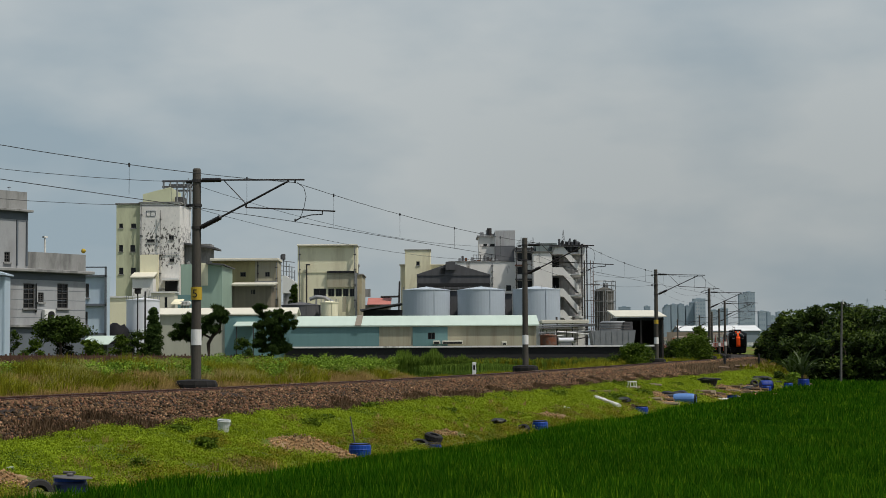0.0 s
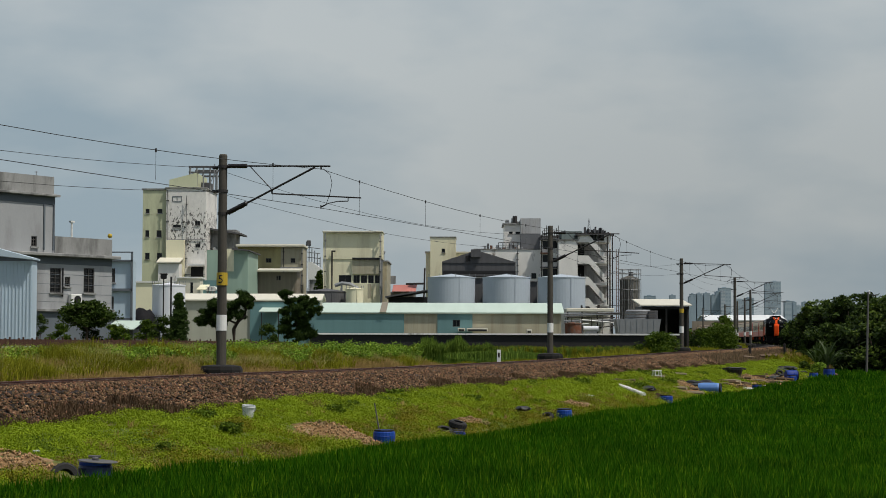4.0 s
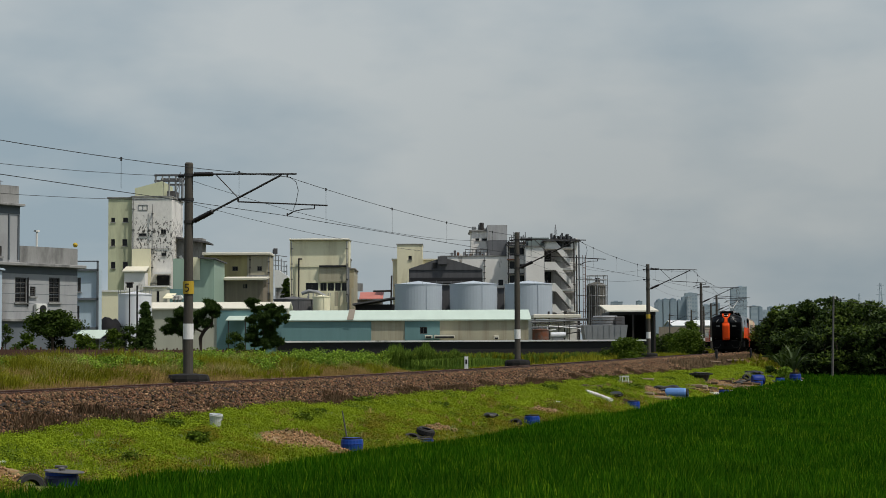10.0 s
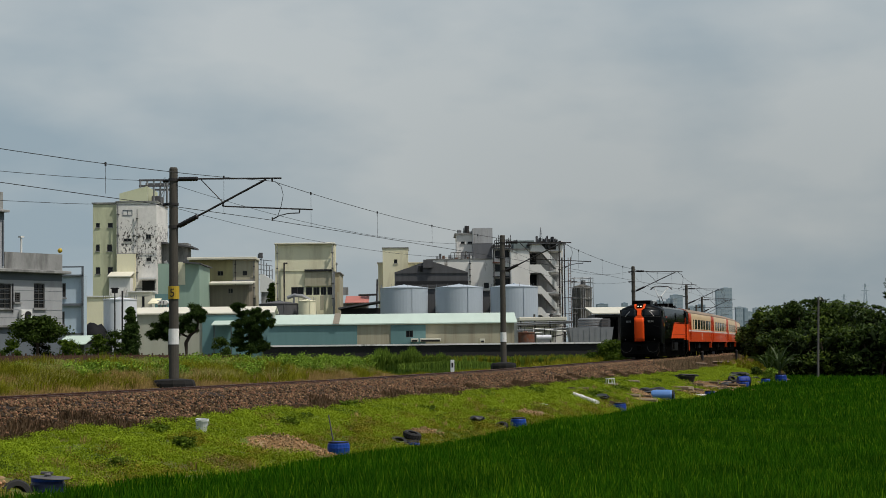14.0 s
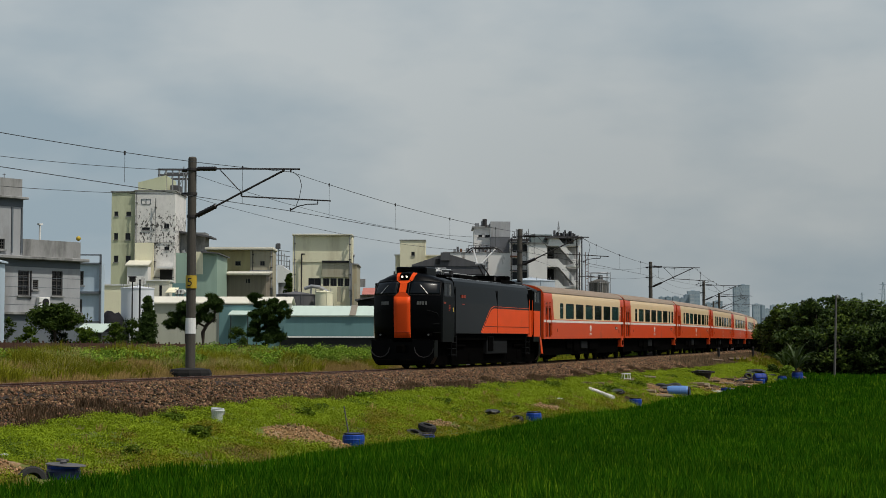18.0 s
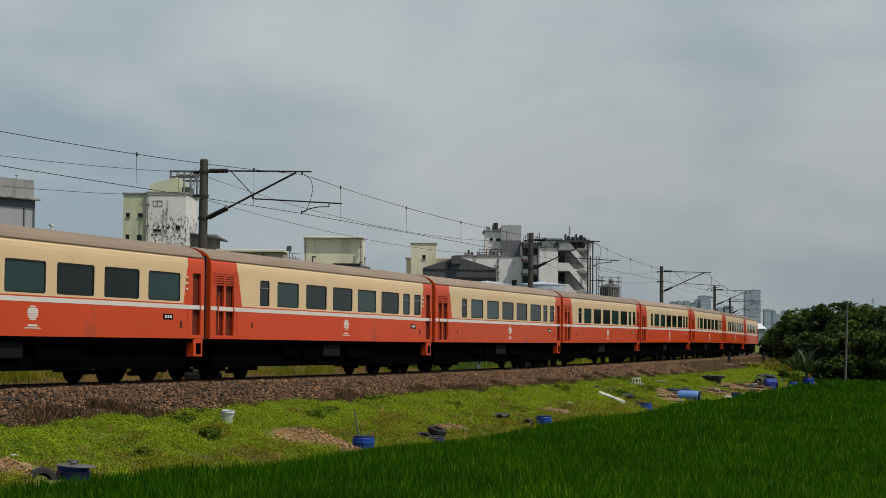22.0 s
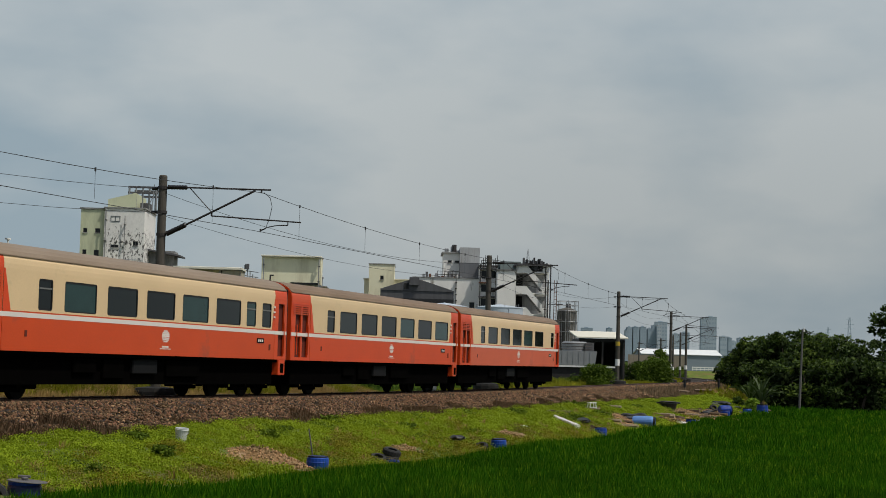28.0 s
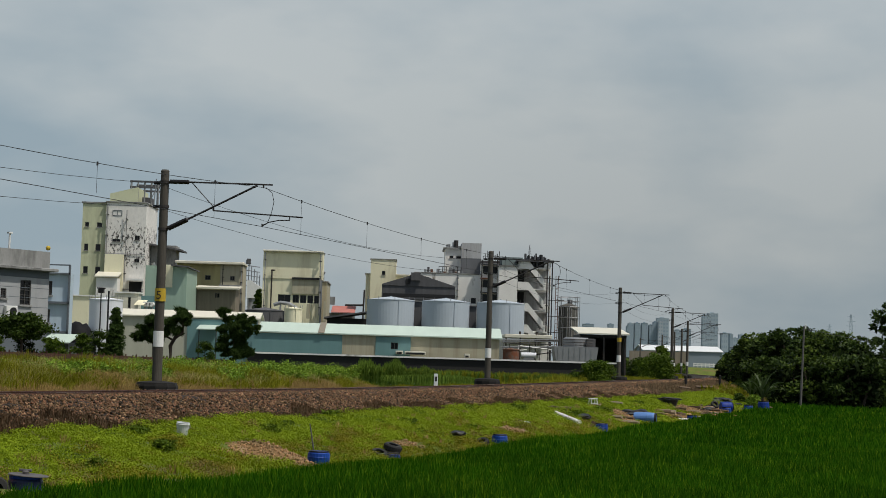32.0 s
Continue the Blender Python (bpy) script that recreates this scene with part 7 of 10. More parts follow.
bm = B(); rod(bm, (11.06, 256.1, 15.88 + 1.0), (13.41, 256.1, 15.88 + 1.0), 0.04, seg=5); part("rail", bm, m_dark, e)
for k in range(7):
    xx = 11.29 + k * 0.8
    bm = B(); tube(bm, [(xx, 198.5, -1.0), (xx, 198.5, 0.5 + 0.25 * (k % 3)), (xx + 0.5, 198.5, 0.8 + 0.25 * (k % 3)), (xx + 0.9, 198.5, 0.8 + 0.25 * (k % 3))], 0.07, 6); part("bent_pipe", bm, (m_steel, m_white, m_dark)[k % 3], e)

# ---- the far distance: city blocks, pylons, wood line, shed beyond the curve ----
# distance haze is put into these base colours, for blocks and pylons alike
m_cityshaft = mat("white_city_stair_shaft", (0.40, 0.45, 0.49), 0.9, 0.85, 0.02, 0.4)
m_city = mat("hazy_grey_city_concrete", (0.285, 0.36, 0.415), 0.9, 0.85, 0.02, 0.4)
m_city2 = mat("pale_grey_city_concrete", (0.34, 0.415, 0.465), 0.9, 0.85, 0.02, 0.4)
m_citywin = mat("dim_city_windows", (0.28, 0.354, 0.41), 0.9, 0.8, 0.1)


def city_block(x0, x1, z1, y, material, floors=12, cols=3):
    e = empty("apartment_block", (x0 + x1) / 2, y, -1.0, 0, "distant apartment tower block in a haze-tinted grey", "apartment building", "city skyline")
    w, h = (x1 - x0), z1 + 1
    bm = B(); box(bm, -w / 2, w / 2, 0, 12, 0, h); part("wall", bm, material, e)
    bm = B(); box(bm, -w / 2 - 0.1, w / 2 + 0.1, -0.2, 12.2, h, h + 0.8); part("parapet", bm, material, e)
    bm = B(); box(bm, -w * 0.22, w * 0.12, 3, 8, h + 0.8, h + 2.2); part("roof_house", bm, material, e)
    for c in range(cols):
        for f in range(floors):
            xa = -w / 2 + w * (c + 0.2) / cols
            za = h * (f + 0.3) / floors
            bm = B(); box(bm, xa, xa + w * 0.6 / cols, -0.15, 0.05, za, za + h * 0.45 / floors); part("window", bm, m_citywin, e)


FY = 2600.0
# left edge, right edge, top, tone (1: farther and paler with painted haze, 2: a white stair shaft)
spans = [(332.9, 335.3, 62.6, 0), (335.4, 343.3, 66.6, 0), (343.4, 345.0, 63.8, 1), (345.1, 353.3, 67.5, 0), (353.4, 355.6, 63.8, 1), (355.7, 364.7, 67.8, 0), (364.8, 367.0, 63.2, 1), (367.1, 373.2, 65.5, 0), (373.3, 381.2, 70.0, 0), (381.3, 387.6, 70.6, 2), (378.4, 396.8, 76.0, 1), (404.7, 417.4, 58.6, 1), (417.5, 430.8, 60.9, 0), (448.0, 455.8, 83.1, 1), (455.9, 471.8, 85.7, 1), (477.3, 490.0, 56.4, 1), (490.1, 495.1, 54.7, 0), (495.2, 503.6, 49.5, 1), (504.4, 513.6, 54.9, 1), (266.2, 283.3, 63.8, 0), (304.7, 313.2, 64.6, 0)]
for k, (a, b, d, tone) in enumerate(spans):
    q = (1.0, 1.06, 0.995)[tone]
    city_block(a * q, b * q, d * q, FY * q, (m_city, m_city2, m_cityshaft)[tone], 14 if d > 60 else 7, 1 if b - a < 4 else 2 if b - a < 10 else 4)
for a, h, sc in ((389.1, 54.0, 1.0), (370.3, 45.0, 0.7)):
    v = empty("power_pylon", a, 1500.0, -1.0, 0, "distant steel lattice power pylon", "pylon", "pylons")
    for sx in (-1, 1):
        for sy in (-1, 1):
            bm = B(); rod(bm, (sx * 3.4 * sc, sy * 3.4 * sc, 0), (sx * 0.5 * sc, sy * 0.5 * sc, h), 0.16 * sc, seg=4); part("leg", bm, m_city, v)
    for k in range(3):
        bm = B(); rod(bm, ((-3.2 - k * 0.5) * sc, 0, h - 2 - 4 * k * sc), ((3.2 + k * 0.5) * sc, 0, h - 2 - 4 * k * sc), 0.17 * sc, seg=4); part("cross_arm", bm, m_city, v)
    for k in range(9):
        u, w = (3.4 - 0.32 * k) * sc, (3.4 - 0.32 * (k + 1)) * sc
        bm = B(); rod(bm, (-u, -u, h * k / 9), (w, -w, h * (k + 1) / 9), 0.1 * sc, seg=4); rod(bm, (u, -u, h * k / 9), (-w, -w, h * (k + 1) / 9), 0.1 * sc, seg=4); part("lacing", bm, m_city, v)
e = facade_house("far_shed", "long grey-walled shed with a white roof beyond the curve", "shed")
shed(e, 64.95, 86.58, -1.0, 5.79, 470.0, 18, mat("far_shed_grey_wall", (0.22, 0.27, 0.30), 0.8, 0.8, 0.2, 4), mat("far_shed_white_roof", (0.66, 0.68, 0.68), 0.6, 0.9, 0.2, 4), rise=7.29-5.79, holes=[])
v = empty("guard_rail", 73.9, 420.0, -1.0, 0, "white-painted rail fence at the level crossing", "fence")
for z in (2.72, 3.15):
    bm = B(); box(bm, -3.6, 3.4, -0.06, 0.06, z, z + 0.26); part("rail", bm, m_white, v)
for k in range(8):
    bm = B(); box(bm, -3.5 + k * 0.97, -3.34 + k * 0.97, 0.07, 0.2, 2.3, 3.5); part("post", bm, m_white, v)
bm = B(); extrude_x(bm, [(-9.0, -1.1), (-1.2, 1.42), (5.0, 1.42), (12.0, -1.1)], 62.0, 79.5)
ob = part("road_embankment", bm, m_covsoil, None)
ob.location = (0, 420.0, 0)
tagged(ob, "grassy road embankment at the level crossing", "embankment", kind="structure")
v = empty("far_site", 60.11, 420.0, -1.0, 0, "low brown yard wall beyond the bushes", "wall")
bm = B(); box(bm, 54.59 - 60.11, 69.09 - 60.11, 0, 0.5, 0, 5.04 + 1); part("wall", bm, m_brown_w, v)

# ---- plants ----
m_rice = mat("young_rice_blades", (0.033, 0.118, 0.002), 0.8, 0.5, 0.35, 3.0, island=0.42, trans=0.25, spec=0.04)
m_ricelight = mat("light_rice_blades", (0.115, 0.225, 0.007), 0.8, 0.6, 0.35, 3.0, island=0.4, trans=0.3, spec=0.06)
m_ricesoil = mat("wet_paddy_mud", (0.006, 0.018, 0.003), 0.8, 0.6, 1.0, 12)
m_cover = mat("bright_creeping_weeds", (0.235, 0.318, 0.017), 0.8, 0.6, 0.5, 5.0, island=0.22, trans=0.25, spec=0.06)
m_olive = mat("olive_creeping_weeds", (0.21, 0.195, 0.018), 0.85, 0.5, 0.6, 6.0, island=0.4, trans=0.15, spec=0.05, stain=(0.17, 0.13, 0.05), stain_at=0.6)
m_leafy = mat("lush_broad_weeds", (0.21, 0.34, 0.035), 0.7, 0.5, 0.6, 5.0, island=0.55, trans=0.25, spec=0.1)
m_dirt = mat("bare_orange_brown_dirt", (0.22, 0.125, 0.047), 0.95, 0.6, 1.5, 14, 0.8, stain=(0.3, 0.21, 0.125), stain_at=0.57)
m_dirtstone = mat("pale_dirt_stones", (0.34, 0.215, 0.10), 0.95, 0.6, 2.0, 20, island=0.6)
m_weed = mat("tall_green_weeds", (0.255, 0.258, 0.02), 0.8, 0.5, 0.25, 3.0, island=0.45, trans=0.25, spec=0.06)
m_straw = mat("dry_straw_grass", (0.42, 0.29, 0.10), 0.8, 0.6, 0.4, 4.0, island=0.35, trans=0.2, spec=0.2)
m_deadweed = mat("dead_dark_weeds", (0.095, 0.056, 0.024), 0.9, 0.5, 0.8, 8, island=0.4)
m_leaf = mat("dark_green_leaves", (0.042, 0.075, 0.008), 0.7, 0.55, 0.4, 3.0, island=0.5, trans=0.2, spec=0.12)
m_leaf2 = mat("mid_green_leaves", (0.07, 0.12, 0.008), 0.7, 0.55, 0.5, 3.0, island=0.5, trans=0.25, spec=0.12)
m_pine = mat("pine_needles", (0.042, 0.075, 0.016), 0.8, 0.55, 0.8, 4.0, island=0.45, trans=0.1, spec=0.08)
m_reed = mat("soft_green_reeds", (0.145, 0.23, 0.032), 0.8, 0.5, 0.2, 3.0, island=0.5, trans=0.25, spec=0.06)
# leaf green darkened to paint the shade inside and under crowns
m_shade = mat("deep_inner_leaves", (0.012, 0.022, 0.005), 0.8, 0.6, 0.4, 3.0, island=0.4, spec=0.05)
m_feather = mat("feathery_olive_grass", (0.44, 0.4, 0.13), 0.8, 0.6, 0.4, 4.0, island=0.4, trans=0.25, spec=0.1)
m_bark = mat("grey_brown_bark", (0.07, 0.052, 0.038), 0.95, 0.5, 2.5, 16, 0.4)


def tufts(name, px, py, pz, h, w, blades, material, label, seed, lean=0.5, wide=0.02, category="grass"):
    """Many thin upright blades in tufts, each tuft at its own place: arrays of places and heights."""
    r = np.random.RandomState(seed)
    n = len(px)
    N = n * blades
    bx, by, bz, bh = (np.repeat(a, blades) for a in (px, py, pz, h))
    bx = bx + r.uniform(-w, w, N)
    by = by + r.uniform(-w, w, N)
    bh = bh * r.uniform(0.55, 1.1, N)
    ang = r.uniform(0, 2 * np.pi, N)
    ln = r.uniform(0.0, lean, N) * bh
    face = r.uniform(-0.6, 0.6, N)
    wx, wy = np.cos(face) * wide / 2 * r.uniform(0.6, 1.4, N), np.sin(face) * wide / 2
    tx, ty = bx + np.cos(ang) * ln, by + np.sin(ang) * ln
    mx_, my_ = bx + np.cos(ang) * ln * 0.35, by + np.sin(ang) * ln * 0.35
    V = np.empty((N, 5, 3))
    V[:, 0] = np.stack([bx - wx, by - wy, bz], 1)
    V[:, 1] = np.stack([bx + wx, by + wy, bz], 1)
    V[:, 2] = np.stack([mx_ + wx * 0.9, my_ + wy * 0.9, bz + bh * 0.6], 1)
    V[:, 3] = np.stack([mx_ - wx * 0.9, my_ - wy * 0.9, bz + bh * 0.6], 1)
    V[:, 4] = np.stack([tx, ty, bz + bh * (1 - 0.25 * (ln / np.maximum(bh, 0.01)) ** 2)], 1)
    me = bpy.data.meshes.new(name)
    me.vertices.add(N * 5)
    me.vertices.foreach_set("co", V.reshape(-1))
    k = np.arange(N) * 5
    loops = np.stack([k, k + 1, k + 2, k + 3, k + 3, k + 2, k + 4], 1).reshape(-1)
    me.loops.add(N * 7)
    me.loops.foreach_set("vertex_index", loops)
    me.polygons.add(N * 2)
    st = np.stack([np.arange(N) * 7, np.arange(N) * 7 + 4], 1).reshape(-1)
    me.polygons.foreach_set("loop_start", st)
    me.update(calc_edges=True)
    me.validate()
    me.materials.append(material)
    ob = new(name, me)
    return tagged(ob, label, category, kind="stuff")


def leaves(r, centres, radii, per, size, flat=0.6, inner=0.1, needle=False):
    """Vertices and faces of leaf quads scattered in the shells of many clumps."""
    n = len(centres)
    N = n * per
    C0 = np.repeat(np.array(centres), per, 0)
    R0 = np.repeat(np.array(radii), per)
    d = r.normal(size=(N, 3))
    d /= np.linalg.norm(d, axis=1)[:, None]
    P = C0 + d * (R0 * r.uniform(inner, 1.22, N))[:, None] * np.array([1.1, 1.1, 0.7])
    a = r.normal(size=(N, 3))
    a[:, 2] *= flat
    if needle:
        a = d + 0.5 * a + np.array([0.0, 0.0, 0.35])
    a /= np.linalg.norm(a, axis=1)[:, None]
    b = np.cross(a, d + r.normal(size=(N, 3)) * 0.5)
    b /= np.maximum(np.linalg.norm(b, axis=1), 1e-6)[:, None]
    s = size * r.uniform(0.6, 1.4, N)[:, None]
    w = 0.13 if needle else 0.42
    V = np.stack([P - a * s, P + b * s * w, P + a * s, P - b * s * w], 1).reshape(-1, 3)
    F = np.arange(N * 4).reshape(-1, 4)
    return V, F


def leaf_mesh(name, V, F, material, parent, label=""):
    me = bpy.data.meshes.new(name)
    me.vertices.add(len(V))
    me.vertices.foreach_set("co", V.reshape(-1))
    me.loops.add(F.size)
    me.loops.foreach_set("vertex_index", F.reshape(-1))
    me.polygons.add(len(F))
    me.polygons.foreach_set("loop_start", np.arange(len(F)) * F.shape[1])
    me.update(calc_edges=True)
    me.materials.append(material)
    ob = new(name, me)
    ob.parent = parent
    if label:
        tagged(ob, label)
    return ob


def tree(name, x, y, z, h, rx, seed, material, label, clumps=26, per=90, leaf=0.16, low=0.15, trunk=0.12, category="tree", lean=0.0, shape=1.0, group="", cone=False, inner=0.1):
    """A tapered trunk with limbs that end in leafy clumps; low: where the crown begins."""
    r = np.random.RandomState(seed)
    e = empty(name, x, y, z, 0, label, category, group)
    bm = B()
    knee = Vector((lean * 0.5, 0, h * (low + 0.15)))
    rod(bm, (0, 0, -0.3), knee, trunk, trunk * 0.75, seg=7)
    rod(bm, knee, (lean, 0, h * 0.85), trunk * 0.75, trunk * 0.2, seg=6)
    cs, rs = [], []
    clumps = int(clumps * 1.6)
    leaf, per = leaf * 0.72, int(per * 3.0)
    for k in range(clumps):
        u = (k + 0.5) / clumps
        zc = h * (low + (1 - low) * u)
        env = math.sin(math.pi * min(0.97, 0.18 + 0.82 * u ** shape)) ** 0.7
        if cone:
            env = 1.05 - u
        a = k * 2.4 + r.uniform(-0.5, 0.5)
        rad = rx * env * r.uniform(0.3, 0.95)
        cr = rx * r.uniform(0.2, 0.42) * (0.5 + 0.6 * env if cone else 1)
        c = (lean * u + rad * math.cos(a), rad * math.sin(a), min(zc, h - cr * 0.7))
        cs.append(c)
        rs.append(cr)
        if k % 2 == 0:
            rod(bm, (lean * u * 0.8, 0, max(0.1, zc - 0.25 * h * 0.5)), c, trunk * 0.28, trunk * 0.08, seg=4)
    part("trunk", bm, m_bark, e, "forked bark-covered trunk")
    V, F = leaves(r, cs, rs, per, leaf, inner=inner)
    leaf_mesh("crown", V, F, material, e)
    return e


# rice field: mud sheet, rows of tufts
rice_base = strip("paddy_mud", -120, 140, 2.0, [(9.0, -2.06), (14, -2.06), (25, -2.06), (45, -2.06), (75, -2.06)], m_ricesoil)
tagged(rice_base, "dark wet mud of the flooded rice field", "field", kind="structure")


def in_view(x, y, margin=2.0, lo=-17.3, hi=17.3):
    az = np.degrees(np.arctan2(x, y))
    return (az > lo) & (az < hi) & (y > 0)


def scatter(n, s0, s1, o0, o1, seed, lo=-17.0, hi=17.0):
    r = np.random.RandomState(seed)
    s, o = r.uniform(s0, s1, n), r.uniform(o0, o1, n)
    x, y = track_np(s, o)
    k = in_view(x, y, lo=lo, hi=hi)
    return x[k], y[k], s[k], o[k]


def uneven(x, y):
    return np.array([bump_at(float(a), float(b)) for a, b in zip(x, y)])


def noise2(x, y, f, seed=0.0):
    return np.array([noise.noise((float(a) * f, float(b) * f, seed)) for a, b in zip(x, y)])


for nm, n, y0, y1, bl, wd_, hh in (("rice_plants", 90000, 24, 62, 7, 0.022, 0.5), ("rice_plants", 42000, 62, 110, 7, 0.04, 0.52), ("rice_plants", 20000, 110, 190, 7, 0.07, 0.55)):
    r = np.random.RandomState(int(y0))
    yy = r.uniform(y0, y1, n)
    xx = yy * np.tan(np.radians(r.uniform(-17.2, 17.2, n)))
    # offset from the line of the track
    ii = np.searchsorted(TY, yy).clip(1, len(TY) - 1)
    oo = (xx - TX[ii]) * np.cos(TH[ii])
    sr = TS[ii] + oo * 0.35
    k = (oo > 8.95 - 0.85 * np.clip((-47 - sr) / 5, 0, 1)) & (oo < 74)
    xx, yy, oo, sr = xx[k], yy[k], oo[k], sr[k]
    zz = np.maximum(-2.07, ground_z(oo) - 0.06)
    hv = hh * (0.92 + 0.16 * np.sin(xx * 0.35 + yy * 0.21) + r.uniform(-0.12, 0.12, len(xx)))
    hv *= np.clip((oo - 8.4) / 0.8, 0.55 + 0.35 * np.clip((-45 - sr) / 5, 0, 1), 1.0 + 0.16 * np.clip((-45 - sr) / 5, 0, 1))
    tufts(nm, xx, yy, zz, hv, 0.09 if y0 < 100 else 0.2, bl, m_rice, "dense bright green young rice plants in the field", int(y0) + 1, 0.45, wd_, "rice")

    q = r.uniform(0, 1, len(xx)) < 0.09 + 0.4 * np.clip(noise2(xx, yy * 0.5, 0.45, 3.0), 0, 1)
    tufts(nm, xx[q], yy[q], zz[q], hv[q] * 1.12, 0.1, 3, m_ricelight, "lighter young rice blades standing above the rest", int(y0) + 2, 0.35, wd_ * 0.8, "rice")

# creeping weeds on the bank, with bare patches
PATCHES = [(-42.4, 7.25, 1.7, 1.2), (-56.0, 6.4, 1.9, 0.75), (-20.3, 7.5, 1.6, 0.7), (3.3, 6.75, 2.6, 1.0), (-0.8, 7.8, 2.0, 0.6), (13.5, 7.9, 3.0, 0.7), (22.5, 7.5, 4.0, 1.2), (31.0, 7.9, 5.0, 0.9), (-33.2, 7.8, 1.0, 0.5), (-6.5, 7.4, 1.1, 0.45)]


def bare(s, o):
    m = np.zeros(len(s), bool)
    for ps, po, ls, lo_ in PATCHES:
        m |= ((s - ps) / ls) ** 2 + ((o - po) / lo_) ** 2 < 1
    return m


def cushions(name, x, y, z, rad, h, per, size, material, label, seed):
    """Rounded cushions of creeping plants: leaves on low domes, turned outwards."""
    r = np.random.RandomState(seed)
    N = len(x) * per
    th, v = r.uniform(0, 2 * np.pi, N), r.uniform(0.05, 1.0, N)
    c = np.sqrt(1 - v * v)
    d = np.stack([c * np.cos(th), c * np.sin(th), v], 1)
    R0, H0 = np.repeat(rad, per), np.repeat(h, per)
    k = r.uniform(0.8, 1.12, N)
    P = np.stack([np.repeat(x, per) + d[:, 0] * R0 * k, np.repeat(y, per) + d[:, 1] * R0 * k, np.repeat(z, per) + d[:, 2] * H0 * k], 1)
    up = d + r.normal(size=(N, 3)) * 0.35
    a = np.cross(up, r.normal(size=(N, 3)))
    a /= np.maximum(np.linalg.norm(a, axis=1), 1e-6)[:, None]
    b = np.cross(up, a)
    b /= np.maximum(np.linalg.norm(b, axis=1), 1e-6)[:, None]
    sz = size * r.uniform(0.6, 1.4, N)[:, None]
    V = np.stack([P - a * sz, P + b * sz * 0.6, P + a * sz, P - b * sz * 0.6], 1).reshape(-1, 3)
    ob = leaf_mesh(name, V, np.arange(N * 4).reshape(-1, 4), material, None)
    return tagged(ob, label, "weeds", kind="stuff")


def tussocks(name, x, y, z, h, blades, spread, material, label, seed, wide):
    """Fountains of thin arching blades that spring from one foot each."""
    r = np.random.RandomState(seed)
    N = len(x) * blades
    bx, by, bz, bh = (np.repeat(a, blades) for a in (x, y, z, h))
    th, u = r.uniform(0, 2 * np.pi, N), r.uniform(0, 1, N)
    R0 = spread * bh * u
    cx, cy = np.cos(th), np.sin(th)
    top = bh * (1.05 - 0.5 * u * u) * r.uniform(0.7, 1.05, N)
    face = r.uniform(-0.6, 0.6, N)
    wx, wy = np.cos(face) * wide / 2, np.sin(face) * wide / 2
    V = np.empty((N, 5, 3))
    f0 = 0.22 * spread * bh * u
    V[:, 0] = np.stack([bx + cx * f0 - wx, by + cy * f0 - wy, bz], 1)
    V[:, 1] = np.stack([bx + cx * f0 + wx, by + cy * f0 + wy, bz], 1)
    V[:, 2] = np.stack([bx + cx * R0 * 0.5 + wx * 0.8, by + cy * R0 * 0.5 + wy * 0.8, bz + top * 0.75], 1)
    V[:, 3] = np.stack([bx + cx * R0 * 0.5 - wx * 0.8, by + cy * R0 * 0.5 - wy * 0.8, bz + top * 0.75], 1)
    V[:, 4] = np.stack([bx + cx * R0, by + cy * R0, bz + top * (1 - 0.25 * u)], 1)
    me = bpy.data.meshes.new(name)
    me.vertices.add(N * 5)
    me.vertices.foreach_set("co", V.reshape(-1))
    k = np.arange(N) * 5
    me.loops.add(N * 7)
    me.loops.foreach_set("vertex_index", np.stack([k, k + 1, k + 2, k + 3, k + 3, k + 2, k + 4], 1).reshape(-1))
    me.polygons.add(N * 2)
    me.polygons.foreach_set("loop_start", np.stack([np.arange(N) * 7, np.arange(N) * 7 + 4], 1).reshape(-1))
    me.update(calc_edges=True)
    me.materials.append(material)
    return tagged(new(name, me), label, "grass", kind="stuff")


def ground_leaves(name, x, y, z, h, per, size, material, label, seed):
    """Small leaves of creeping plants strewn in low cushions at the given places."""
    r = np.random.RandomState(seed)
    N = len(x) * per
    P = np.stack([np.repeat(x, per) + r.normal(0, 0.09, N), np.repeat(y, per) + r.normal(0, 0.09, N), np.repeat(z, per) + r.uniform(0.0, 1.0, N) ** 1.5 * np.repeat(h, per)], 1)
    up = np.array([0.0, 0.0, 1.0]) + r.normal(size=(N, 3)) * 0.42
    a = np.cross(up, r.normal(size=(N, 3)))
    a /= np.maximum(np.linalg.norm(a, axis=1), 1e-6)[:, None]
    b = np.cross(up, a)
    b /= np.maximum(np.linalg.norm(b, axis=1), 1e-6)[:, None]
    sz = size * r.uniform(0.5, 1.5, N)[:, None]
    V = np.stack([P - a * sz, P + b * sz * 0.5, P + a * sz, P - b * sz * 0.5], 1).reshape(-1, 3)
    ob = leaf_mesh(name, V, np.arange(N * 4).reshape(-1, 4), material, None)
    return tagged(ob, label, "weeds", kind="stuff")


